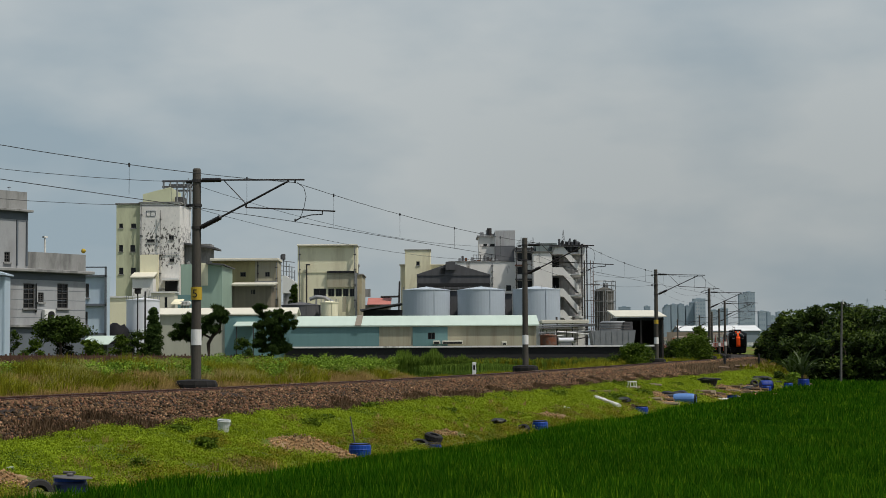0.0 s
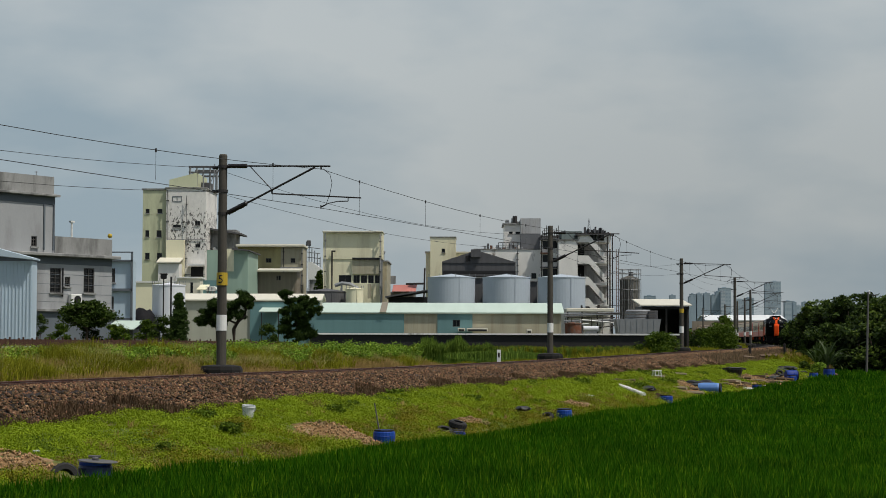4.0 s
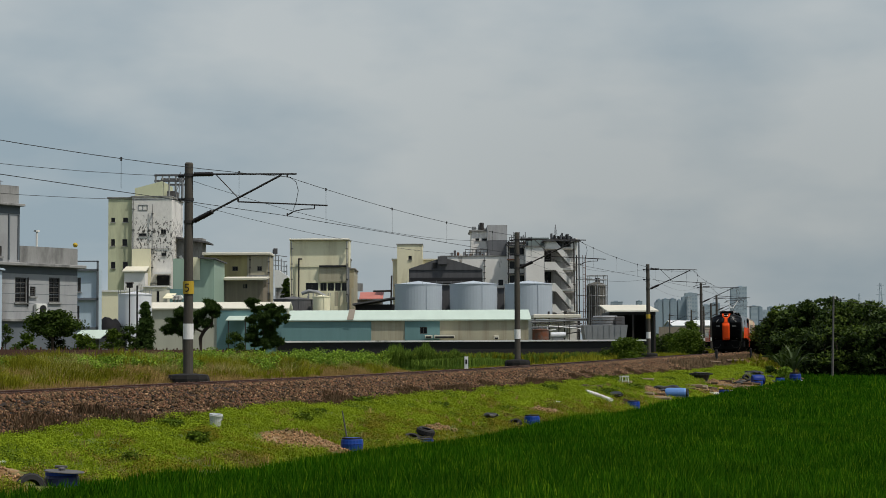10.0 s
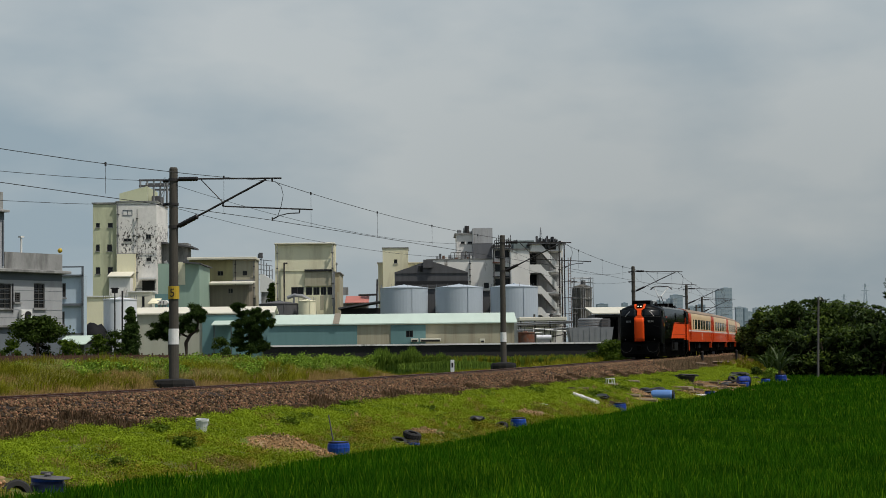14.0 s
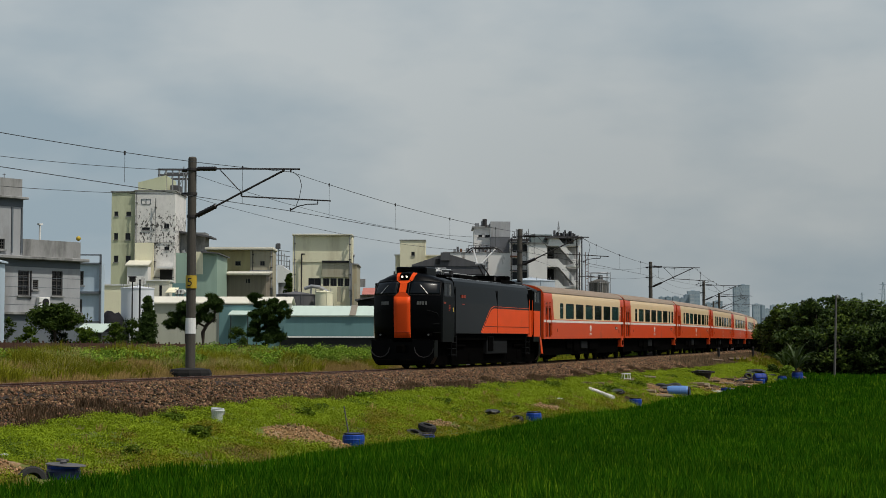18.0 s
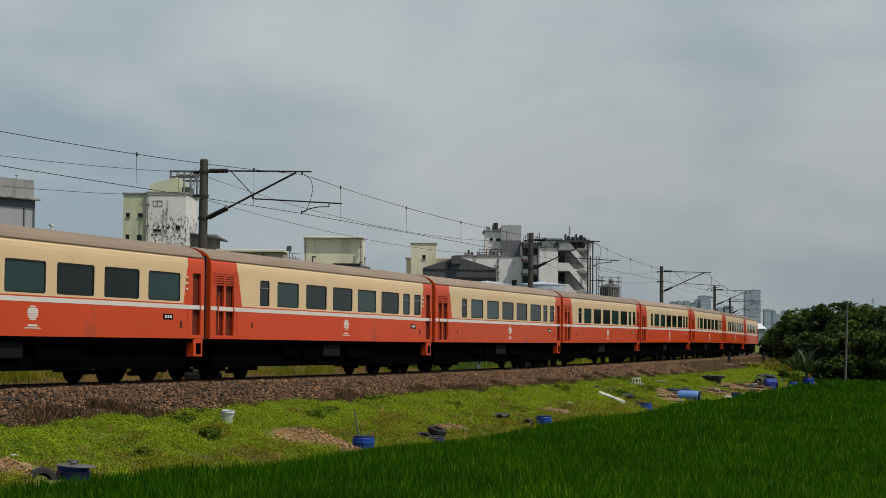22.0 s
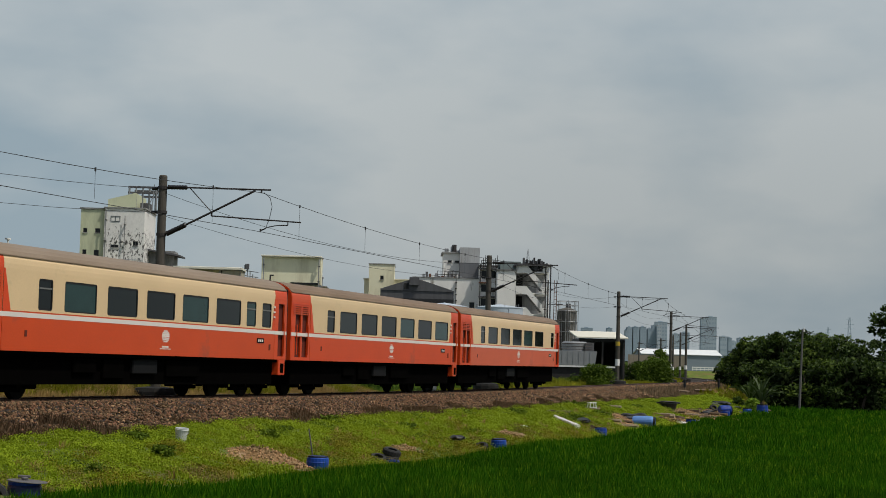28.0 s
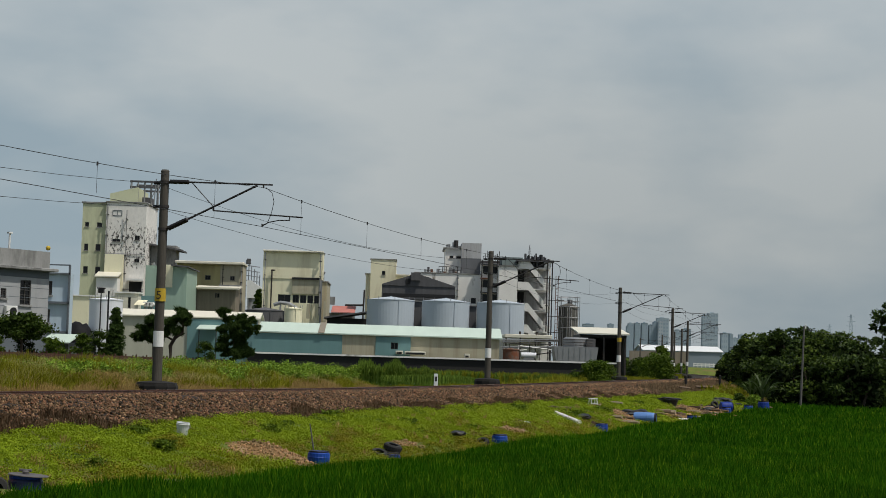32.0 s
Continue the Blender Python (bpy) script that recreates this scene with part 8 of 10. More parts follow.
for n, s0, s1, leaf, hh, seed in ((60000, -62, 0, 0.021, 0.10, 31), (46000, 0, 60, 0.029, 0.12, 32), (20000, 60, 170, 0.06, 0.18, 33)):
    x, y, s, o = scatter(n, s0, s1, 3.45, 8.95, seed)
    nb = noise2(x, y, 0.55, 2.0) + 0.5 * noise2(x, y, 1.9, 5.0)
    tone = noise2(x, y, 0.8, 7.0) + 0.6 * noise2(x, y, 3.1, 8.0) + (o - 6.1) * 0.22 - 0.55 * np.clip((s + 25) / 30, 0, 1)
    edge = 3.75 + 0.3 * np.sin(s * 0.9) + 0.2 * np.sin(s * 2.7) + 0.25 * noise2(x, y, 1.3, 4.0)
    k = ~bare(s, o) & (o > edge) & (o < 8.95 - 0.75 * np.clip((-45 - s) / 5, 0, 1)) & (nb > -0.75) & (np.hypot(x + 7.1, y - 31.7) > 0.75)
    x, y, s, o, nb, tone = x[k], y[k], s[k], o[k], nb[k], tone[k]
    z, h = ground_z(o, s) + uneven(x, y) + 0.012, hh * (0.35 + 2.4 * np.clip(nb + 0.1, 0, 1))
    for q, mt, lab in ((tone < 0.22, m_cover, "low bright green creeping weeds on the bank"), (tone >= 0.22, m_olive, "low olive and brownish creeping weeds on the bank")):
        ground_leaves("bank_weeds", x[q], y[q], z[q], h[q], 7, leaf, mt, lab, seed)
    # thin grass blades among them
    q = np.random.RandomState(seed).uniform(0, 1, len(x)) < 0.5
    tufts("bank_grass", x[q], y[q], z[q], hh * (0.7 + 1.3 * np.clip(nb[q] + 0.2, 0, 1)), 0.08, 4, m_cover, "short grass blades on the bank", seed + 5, 0.9, leaf * 0.6, "grass")
# rounded weed cushions that make the bank lumpy
m_darkweed = mat("dark_low_weeds", (0.095, 0.15, 0.014), 0.8, 0.5, 0.6, 5.0, island=0.5, trans=0.15, spec=0.06)
for n, s0, s1, size, per, seed in ((6500, -62, 0, 0.02, 84, 231), (5200, 0, 60, 0.027, 64, 232), (1600, 60, 150, 0.06, 40, 233)):
    x, y, s, o = scatter(n, s0, s1, 3.9, 8.8, seed)
    nb = noise2(x, y, 0.7, 12.0) + 0.5 * noise2(x, y, 2.1, 15.0)
    edge = 4.0 + 0.3 * np.sin(s * 0.9) + 0.25 * noise2(x, y, 1.3, 4.0)
    k = ~bare(s, o) & (o > edge) & (o < 8.8 - 0.9 * np.clip((-45 - s) / 5, 0, 1)) & (nb > -0.3) & (np.hypot(x + 7.1, y - 31.7) > 0.9)
    x, y, s, o, nb = x[k], y[k], s[k], o[k], nb[k]
    z = ground_z(o, s) + uneven(x, y)
    q = np.random.RandomState(seed + 50)
    rad = q.uniform(0.1, 0.3, len(x)) * (1.0 + 0.5 * np.clip(nb, 0, 1))
    h = rad * q.uniform(0.5, 0.95, len(x))
    tone = noise2(x, y, 0.8, 7.0) + 0.6 * noise2(x, y, 3.1, 8.0) + (o - 6.3) * 0.24 - 0.4 * np.clip((s + 25) / 30, 0, 1)
    dark = (noise2(x, y, 0.45, 21.0) > 0.3) & (q.uniform(0, 1, len(x)) < 0.5)
    for j, (pick, mt, lab) in enumerate(((~dark & (tone < 0.25), m_cover, "rounded cushions of bright green weeds on the bank"), (~dark & (tone >= 0.25), m_olive, "rounded cushions of olive weeds on the bank"), (dark, m_darkweed, "dark green weed cushions on the bank"))):
        if pick.any():
            cushions("weed_cushions", x[pick], y[pick], z[pick], rad[pick], h[pick], per, size, mt, lab, seed + 10 * j)
# dry brown tufts
x, y, s, o = scatter(120, -60, 30, 5.0, 8.3, 38)
k = ~bare(s, o)
x, y, s, o = x[k], y[k], s[k], o[k]
tufts("dry_tufts", x, y, ground_z(o) + uneven(x, y), np.full(len(x), 0.26), 0.09, 16, m_straw, "dry brown grass tufts on the bank", 39, 0.9, 0.014, "grass")
# patches of bare stony dirt
for ps, po, ls, lo_ in PATCHES:
    vs_, fs_ = [], []
    nr, na = 14, 64
    for i in range(nr):
        for j in range(na):
            a = 2 * math.pi * j / na
            k = i / (nr - 1) * (1 + 0.7 * noise.noise((math.cos(a) * 1.7 + ps, math.sin(a) * 1.7, 4.0)) + 0.4 * noise.noise((math.cos(a) * 6 + ps, math.sin(a) * 6, 9.0)))
            p = track(ps + k * ls * math.cos(a), po + k * lo_ * math.sin(a))
            o = po + k * lo_ * math.sin(a)
            vs_.append((p.x, p.y, float(ground_z(o)) + bump_at(p.x, p.y) + 0.03 - 0.05 * (i / (nr - 1)) ** 3 + 0.025 * noise.noise((p.x * 3.5, p.y * 3.5, 3)) + 0.03 * noise.noise((p.x * 9, p.y * 9, 5))))
    for i in range(nr - 1):
        for j in range(na):
            fs_.append((i * na + j, i * na + (j + 1) % na, (i + 1) * na + (j + 1) % na, (i + 1) * na + j))
    ob = raw("dirt_patch", vs_, fs_, m_dirt)
    tagged(ob, "patch of bare stony orange-brown dirt on the bank", "dirt", "bare patches", "structure")
    stones("dirt_stones", int(420 * ls * lo_), ps - ls * 0.8, ps + ls * 0.8, po - lo_ * 0.8, po + lo_ * 0.8, lambda o: ground_z(o) + 0.045, 0.034, m_dirtstone, "pale stones scattered on the bare dirt", int(abs(ps) * 7), bumpy=True)

# dead dark weeds along the foot of the ballast
x, y, s, o = scatter(12000, -62, 60, 2.55, 4.0, 44)
nb = noise2(x, y, 0.5, 9.0)
k = nb + (o - 3.3) * 0.8 > -0.05
tufts("dead_weeds", x[k], y[k], np.maximum(ground_z(o[k]), bed_z(o[k]) + bed_dip(s[k], o[k])) + 0.01, 0.13 + 0.14 * np.clip(nb[k] + 0.2, 0, 1), 0.1, 4, m_deadweed, "dark dead weeds along the foot of the ballast", 45, 0.8, 0.02, "weeds")

# tall grass beyond the track
for nm, n, s0, s1, o0, o1, hh, wd_, mt, seed, lab, thr in (
        ("tall_weeds", 42000, -40, -2, -19.0, -4.5, 0.80, 0.02, m_weed, 51, "tall green weeds beyond the track", -0.5),
        ("dry_grass", 16000, -40, -2, -8.0, -4.1, 0.6, 0.018, m_straw, 52, "dry straw-coloured grass beyond the track", 0.05),
        ("dry_grass", 9000, -40, -2, -6.2, -4.0, 0.42, 0.016, m_straw, 61, "short dry straw along the track", -0.3),
        ("feathery_grass", 15000, -40, -2, -15.0, -4.8, 0.84, 0.014, m_feather, 62, "feathery pale olive grass beyond the track", -0.25),
        ("tall_weeds", 5000, -3, 60, -7.0, -4.4, 0.3, 0.03, m_weed, 53, "low green weeds beside the ballast", 0.28),
        ("tall_weeds", 8000, 40, 230, -9.0, -4.4, 0.7, 0.06, m_weed, 54, "green weeds along the far line", -0.2),
        ("dry_grass", 3500, 90, 300, 3.2, 9.0, 0.6, 0.07, m_straw, 55, "dry grass on the outer bank of the curve", -0.1),
        ("tall_weeds", 6000, 90, 330, 3.2, 12.0, 0.8, 0.08, m_weed, 56, "green weeds on the outer bank of the curve", -0.2)):
    x, y, s, o = scatter(n, s0, s1, o0, o1, seed)
    nb = noise2(x, y, 0.4, seed * 1.0)
    k = nb > thr
    tall = np.interp(o[k], [-14, -8, -5.2, -4.3, 0], [1.0, 1.0, 0.95, 0.6, 1.0]) if s0 == -40 else 1.0
    tufts(nm, x[k], y[k], ground_z(o[k], s[k]) + uneven(x[k], y[k]) - 0.05, tall * hh * (0.7 + 0.75 * np.clip(nb[k] + 0.25, 0, 1)), 0.16, 9, mt, lab, seed, 0.75, wd_)

# tussocks: feathery olive mounds, green mounds and straw at the track
x, y, s, o = scatter(2600, -42, -2, -13.5, -4.5, 63)
nb = noise2(x, y, 0.35, 31.0) + 0.4 * noise2(x, y, 1.1, 33.0)
q = np.random.RandomState(64).uniform(0, 1, len(x))
straw = (o > -5.9) & (nb < 0.4)
green = ~straw & (nb + 0.035 * (s + 26) + 0.3 * (q - 0.5) > 0.12)
hz = np.interp(o, [-9, -6, -5, -4.4], [0.95, 0.9, 0.6, 0.38]) * (0.75 + 0.5 * np.clip(nb + 0.3, 0, 1)) * (0.8 + 0.4 * q)
zz = ground_z(o, s) + uneven(x, y) - 0.04
for j, (pick, mt, lab, wd_) in enumerate(((straw, m_straw, "dry straw tussocks beside the track", 0.014), (green, m_weed, "green grass tussocks beyond the track", 0.022), (~straw & ~green, m_feather, "feathery olive grass tussocks beyond the track", 0.015))):
    tussocks("grass_tussocks", x[pick], y[pick], zz[pick], hz[pick], 62, 0.62, mt, lab, 65 + j, wd_)
# grassy mounds where the line bends out of sight, green and brown
x, y, s, o = scatter(900, 60, 170, 3.3, 9.0, 71)
q = noise2(x, y, 0.25, 51.0) + 0.12 * (o - 6)
hz = np.random.RandomState(72).uniform(0.35, 0.8, len(x))
for j, (pick, mt, lab) in enumerate(((q > 0.05, m_straw, "brown dry grass on the outer side of the curve"), (q <= 0.05, m_weed, "green grass on the outer side of the curve"))):
    tussocks("curve_grass", x[pick], y[pick], ground_z(o[pick], s[pick]) - 0.03, hz[pick], 36, 0.7, mt, lab, 73 + j, 0.035)
x, y, s, o = scatter(500, 60, 170, -6.5, -4.2, 76)
tussocks("curve_grass", x, y, ground_z(o, s) - 0.03, np.random.RandomState(77).uniform(0.3, 0.65, len(x)), 32, 0.7, m_weed, "green grass along the inner side of the curve", 78, 0.04)
# dry stalks on the flank of the far ballast
x, y, s, o = scatter(5200, 34, 165, 2.1, 3.7, 67)
tufts("dry_stalks", x, y, bed_z(o) + bed_dip(s, o) - 0.02, np.full(len(x), 0.3), 0.2, 5, mat("tan_dry_stalks", (0.2, 0.135, 0.07), 0.9, 0.5, 0.8, 8, island=0.6), "tan dry stalks on the flank of the ballast", 68, 0.5, 0.035, "weeds")

# lush broad-leaved weeds between the grass
x, y, s, o = scatter(1900, -40, -3, -13.0, -4.9, 58)
nb = noise2(x, y, 0.3, 6.0)
k = nb > 0.0 - 0.02 * (s + 20)
x, y, s, o, nb = x[k], y[k], s[k], o[k], nb[k]
hz = np.random.RandomState(59).uniform(0.25, 0.8, len(x)) * (1 + 0.5 * np.clip((s + 18) / 8, 0, 1))
V, F = leaves(np.random.RandomState(60), np.stack([x, y, ground_z(o, s) + hz], 1), np.full(len(x), 0.3), 110, 0.05)
tagged(leaf_mesh("broad_weeds", V, F, m_leafy, None), "lush broad-leaved green weeds beyond the track", "weeds", kind="stuff")
# reeds and weed banks before the canal wall
r = np.random.RandomState(77)
for x0, x1, y0, y1, n, hh, mt, lab, wd_ in ((-10.08, 16.12, 161, 170, 7000, 0.95, m_reed, "weeds and reeds before the canal wall", 0.06), (-9.57, -4.51, 92, 118, 7000, 1.1, m_leafy, "lush weeds at the edge of the pond", 0.045), (-23.22, -7.83, 86, 98, 6000, 0.75, m_weed, "weeds before the rusty fence", 0.05), (14.48, 23.43, 150, 175, 3000, 1.0, m_weed, "weeds by the track", 0.09)):
    xx, yy = r.uniform(x0, x1, n), r.uniform(y0, y1, n)
    nb = noise2(xx, yy, 0.12, hh)
    # keep clear of the railway
    ii = np.searchsorted(TY, yy).clip(1, len(TY) - 1)
    oo = (xx - TX[ii]) * np.cos(TH[ii])
    k = (nb > -0.25) & (oo < -4.6)
    tufts("reeds", xx[k], yy[k], np.full(k.sum(), -1.05), hh * (0.8 + 0.7 * np.clip(nb[k], -0.3, 1)), 0.25, 7, mt, lab, int(hh * 100), 0.5, wd_, "reeds")
# soft reed clump before the canal wall, highest in its middle
r = np.random.RandomState(78)
rx0, rx1 = -7.6, 3.2
u = r.uniform(0, 1, 420)
top = 2.25 * np.sin(np.pi * np.clip(0.1 + 0.82 * u, 0, 1)) ** 0.6 * (0.85 + 0.15 * np.sin(u * 23)) * r.uniform(0.6, 1.05, 420)
tussocks("reed_clump", rx0 + (rx1 - rx0) * u, r.uniform(163.5, 170.5, 420), np.full(420, -1.0), top, 90, 0.4, m_reed, "soft green reed clump before the canal wall", 79, 0.035)
n = 1500
xx, yy = r.uniform(-14.0, 24.0, n), r.uniform(164.5, 171.2, n)
oo = (xx - np.interp(yy, TY, TX)) * 0.97
k = oo < -5.2
hz = 1.15 + 0.35 * noise2(xx[k], yy[k], 0.3, 41.0)
half = r.uniform(0, 1, k.sum()) < 0.5
for pick, mt, lab in ((half, m_reed, "green reeds along the canal wall"), (~half, m_weed, "grassy weeds along the canal wall")):
    tussocks("wall_reeds", xx[k][pick], yy[k][pick], np.full(pick.sum(), -1.0), hz[pick], 40, 0.6, mt, lab, 80 + int(pick[0]), 0.04)
pond = raw("pond", [(-4.75, 100, -0.75), (2.48, 100, -0.75), (11.54, 163, -0.75), (-9.89, 163, -0.75)], [(0, 1, 2, 3)], mat("green_pond_water", (0.022, 0.055, 0.010), 0.03, 0.6, 0.5, 8, 0.0, spec=0.3))
tagged(pond, "still green pond water beyond the track", "water", kind="structure")

# shrubs and trees by the houses
tree("garden_tree", -20.69, 93.0, -1.0, 2.90 + 1.0, 1.45, 101, m_leaf, "spreading green garden tree by the grey house", 15, 80, 0.15, 0.68, 0.09)
# the dark below the garden tree is painted as this shrub's colour
tree("garden_shrub", -20.79, 94.5, -1.0, 2.06 + 1.0, 0.9, 117, m_shade, "shrub coloured dark for the shade under the garden tree", 12, 80, 0.1, 0.02, 0.05, "shrub")
tree("garden_shrub", -18.69, 91.0, -1.0, 1.66 + 1.0, 0.9, 102, m_leaf2, "green garden shrub by the lean-to", 12, 80, 0.1, 0.05, 0.05, "shrub")
tree("garden_shrub", -21.62, 91.0, -1.0, 1.67 + 1.0, 0.8, 103, m_leaf2, "light green garden shrub", 12, 70, 0.1, 0.05, 0.05, "shrub")
tree("garden_shrub", -22.48, 90.0, -1.0, 2.11 + 1.0, 0.7, 104, m_leaf, "thin dark shrub beside the shed", 10, 40, 0.1, 0.2, 0.05, "shrub")
tree("cypress", -16.35, 97.0, -1.0, 3.44 + 1.0, 0.85, 105, m_pine, "dark green pointed cypress tree", 64, 120, 0.09, 0.0, 0.08, "tree", cone=True)
tree("garden_shrub", -17.03, 96.0, -1.0, 2.15 + 1.0, 0.75, 106, m_leaf, "rounded green shrub beside the cypress", 12, 80, 0.1, 0.05, 0.05, "shrub")
tree("garden_shrub", -18.35, 98.0, -1.0, 1.96 + 1.0, 0.8, 107, m_leaf2, "light green shrub before the white tank", 12, 80, 0.1, 0.05, 0.05, "shrub")
def pine(x, y, z, limbs, seed, label, tuft=0.4):
    """A pine: bent limbs given by their points, with a flat pad of needles at the places named."""
    r = np.random.RandomState(seed)
    e = empty("pine_tree", x, y, z, 0, label, "pine", "garden pines")
    cs, rs = [], []
    for pts, r0, pads in limbs:
        bm = B()
        tube(bm, [(u, 0.15 * math.sin(3 * k), v + (1.9 if v > 0 else 0.0)) for k, (u, v) in enumerate(pts)], [r0 * (1 - 0.6 * k / len(pts)) for k in range(len(pts))], 7)
        part("trunk" if r0 > 0.08 else "limb", bm, m_bark, e)
        for u, v, w in pads:
            for k in range(11):
                cs.append((u + r.normal(0, 0.62) * w, r.normal(0, 0.6) * w, v + 1.9 + r.normal(0, 0.36) * w))
                rs.append(w * r.uniform(0.2, 0.5))
    V, F = leaves(r, cs, rs, 330, 0.12, 1.0, 0.1, needle=True)
    leaf_mesh("needles", V, F, m_pine, e, "dark green needle pads")
    return e


pine(-13.43, 99.0, -1.0, [([(0, 0), (-0.1, 0.5), (0.15, 0.95), (0.55, 1.3), (0.62, 1.75), (0.5, 2.1)], 0.13, [(0.55, 2.45, 0.42), (0.25, 2.0, 0.4), (0.75, 1.9, 0.3), (-0.1, 1.75, 0.45)]), ([(0.1, 0.8), (-0.3, 1.0), (-0.6, 1.2)], 0.07, [(-0.5, 1.35, 0.42), (-0.75, 1.05, 0.35), (0.05, 1.3, 0.4)])], 108, "windswept pine with a bent trunk and needle pads")
pine(-14.63, 99.6, -1.0, [([(0, 0), (0.05, 0.6), (-0.25, 1.0), (-0.4, 1.5)], 0.1, [(-0.2, 1.95, 0.4), (0.15, 1.6, 0.4), (-0.5, 1.5, 0.35)]), ([(-0.1, 0.7), (-0.5, 0.85), (-0.9, 0.9)], 0.06, [(-0.8, 1.0, 0.35), (-0.4, 1.15, 0.35), (0.2, 1.1, 0.35)])], 109, "low spreading pine behind the mast")
pine(-10.01, 100.0, -1.0, [([(0, 0), (0.05, 0.7), (0.0, 1.4), (-0.3, 2.0), (-0.6, 2.4)], 0.12, [(-0.65, 2.55, 0.3), (-0.3, 2.1, 0.42), (0.3, 2.2, 0.35), (0.05, 1.6, 0.5), (-0.6, 1.6, 0.4), (-0.15, 0.95, 0.5), (-0.7, 0.9, 0.35)]), ([(0.05, 0.8), (0.5, 1.2), (0.95, 1.6)], 0.07, [(1.0, 1.75, 0.35), (0.6, 1.35, 0.45), (0.75, 2.0, 0.25), (0.5, 0.75, 0.4), (1.05, 2.15, 0.15), (0.1, 0.3, 0.5), (-0.5, 0.4, 0.4), (0.7, 0.2, 0.4)])], 110, "dense dark pine with upright tufts")
tree("garden_shrub", -11.43, 98.0, -1.0, 1.73 + 1.0, 0.8, 111, m_leaf, "dark shrub between the pines", 10, 80, 0.1, 0.05, 0.05, "shrub")
tree("palm_bush", -25.13, 290.0, -1.0, 12.13 + 1.0, 0.9, 112, m_leaf, "dark palm crown behind the works", 14, 60, 0.4, 0.6, 0.2)
# bushes by the masts
tree("hedge_bush", 15.22, 138.0, -1.0, 1.42 + 1.0, 1.75, 113, m_leaf2, "round green bush beside the mast", 22, 110, 0.13, 0.02, 0.06, "bush")
tree("hedge_bush", 26.95, 184.0, -1.0, 2.45 + 1.0, 2.4, 114, m_leaf2, "green bush beside the line", 24, 110, 0.17, 0.02, 0.08, "bush")
tree("hedge_bush", 29.71, 215.0, -1.0, 2.21 + 1.0, 2.4, 115, m_leaf, "dark bush beside the line", 20, 90, 0.19, 0.02, 0.08, "bush")
tree("hedge_bush", 44.52, 300.0, -1.0, 4.85 + 1.0, 2.2, 116, m_leaf2, "small far tree by the yard wall", 16, 70, 0.25, 0.15, 0.1)
tree("hedge_bush", 34.6, 228.0, -1.0, 1.1 + 1.0, 1.2, 118, m_leaf2, "green bush close beside the line", 20, 90, 0.19, 0.02, 0.08, "bush")
# the thicket on the outer side of the curve: trees with loose clumps of large leaves and gaps darkened by
# shade-coloured leaves
def thicket_tree(x, y, top, rx, seed, material, big):
    r = np.random.RandomState(seed)
    z = -2.1
    h = top - z
    e = empty("thicket_tree", x, y, z, 0, "dense dark green tree in the thicket by the rice field", "tree", "thicket")
    bm = B()
    for k in range(3):
        a = k * 2.1 + seed
        tube(bm, [(0.2 * math.cos(a), 0.2 * math.sin(a), 0), (0.35 * rx * math.cos(a), 0.3 * rx * math.sin(a), h * 0.4), (0.5 * rx * math.cos(a), 0.4 * rx * math.sin(a), h * 0.75)], [0.14, 0.1, 0.04], 6)
    part("trunk", bm, m_bark, e, "forked bark-covered trunk")
    n = int(13 * rx * h / 9)
    u = r.uniform(0.03, 1.0, n) ** 0.85
    ang = r.uniform(0, 2 * np.pi, n)
    env = np.sqrt(np.clip(1 - ((u - 0.38) / 0.68) ** 2, 0.08, 1)) * r.uniform(0.55, 1.12, n)
    cr = r.uniform(0.4, 1.05, n) * (0.7 + 0.1 * rx)
    cs = np.stack([rx * env * np.cos(ang), rx * env * np.sin(ang), np.minimum(h * u * 0.97, h - cr * 0.95)], 1)
    V, F = leaves(r, cs, cr, 170, big, 0.8, 0.72)
    # sprigs that break the outline
    m = 26
    t = r.uniform(0, 2 * np.pi, m)
    e2 = r.uniform(0.45, 1.0, m)
    sp = np.stack([rx * 1.08 * np.cos(t) * np.sqrt(1 - (e2 * 0.9) ** 2), rx * np.sin(t) * 0.8, h * (0.45 + 0.5 * e2)], 1)
    V2, F2 = leaves(r, sp, r.uniform(0.15, 0.4, m), 26, big, 0.8, 0.2)
    leaf_mesh("crown", np.concatenate([V, V2]), np.concatenate([F, F2 + len(V)]), material, e)
    # inner leaves near black: the crown's inner shade put into their colour
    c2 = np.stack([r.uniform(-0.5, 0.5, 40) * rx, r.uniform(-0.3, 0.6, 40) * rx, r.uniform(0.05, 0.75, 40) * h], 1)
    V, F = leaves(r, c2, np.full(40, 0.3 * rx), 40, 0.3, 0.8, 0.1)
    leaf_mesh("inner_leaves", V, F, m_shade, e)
    return e


m_thick = mat("thicket_leaves", (0.040, 0.072, 0.009), 0.6, 0.5, 0.5, 3.0, island=0.7, trans=0.12, spec=0.15)
m_thick2 = mat("lighter_thicket_leaves", (0.066, 0.108, 0.012), 0.6, 0.5, 0.5, 3.0, island=0.65, trans=0.12, spec=0.15)
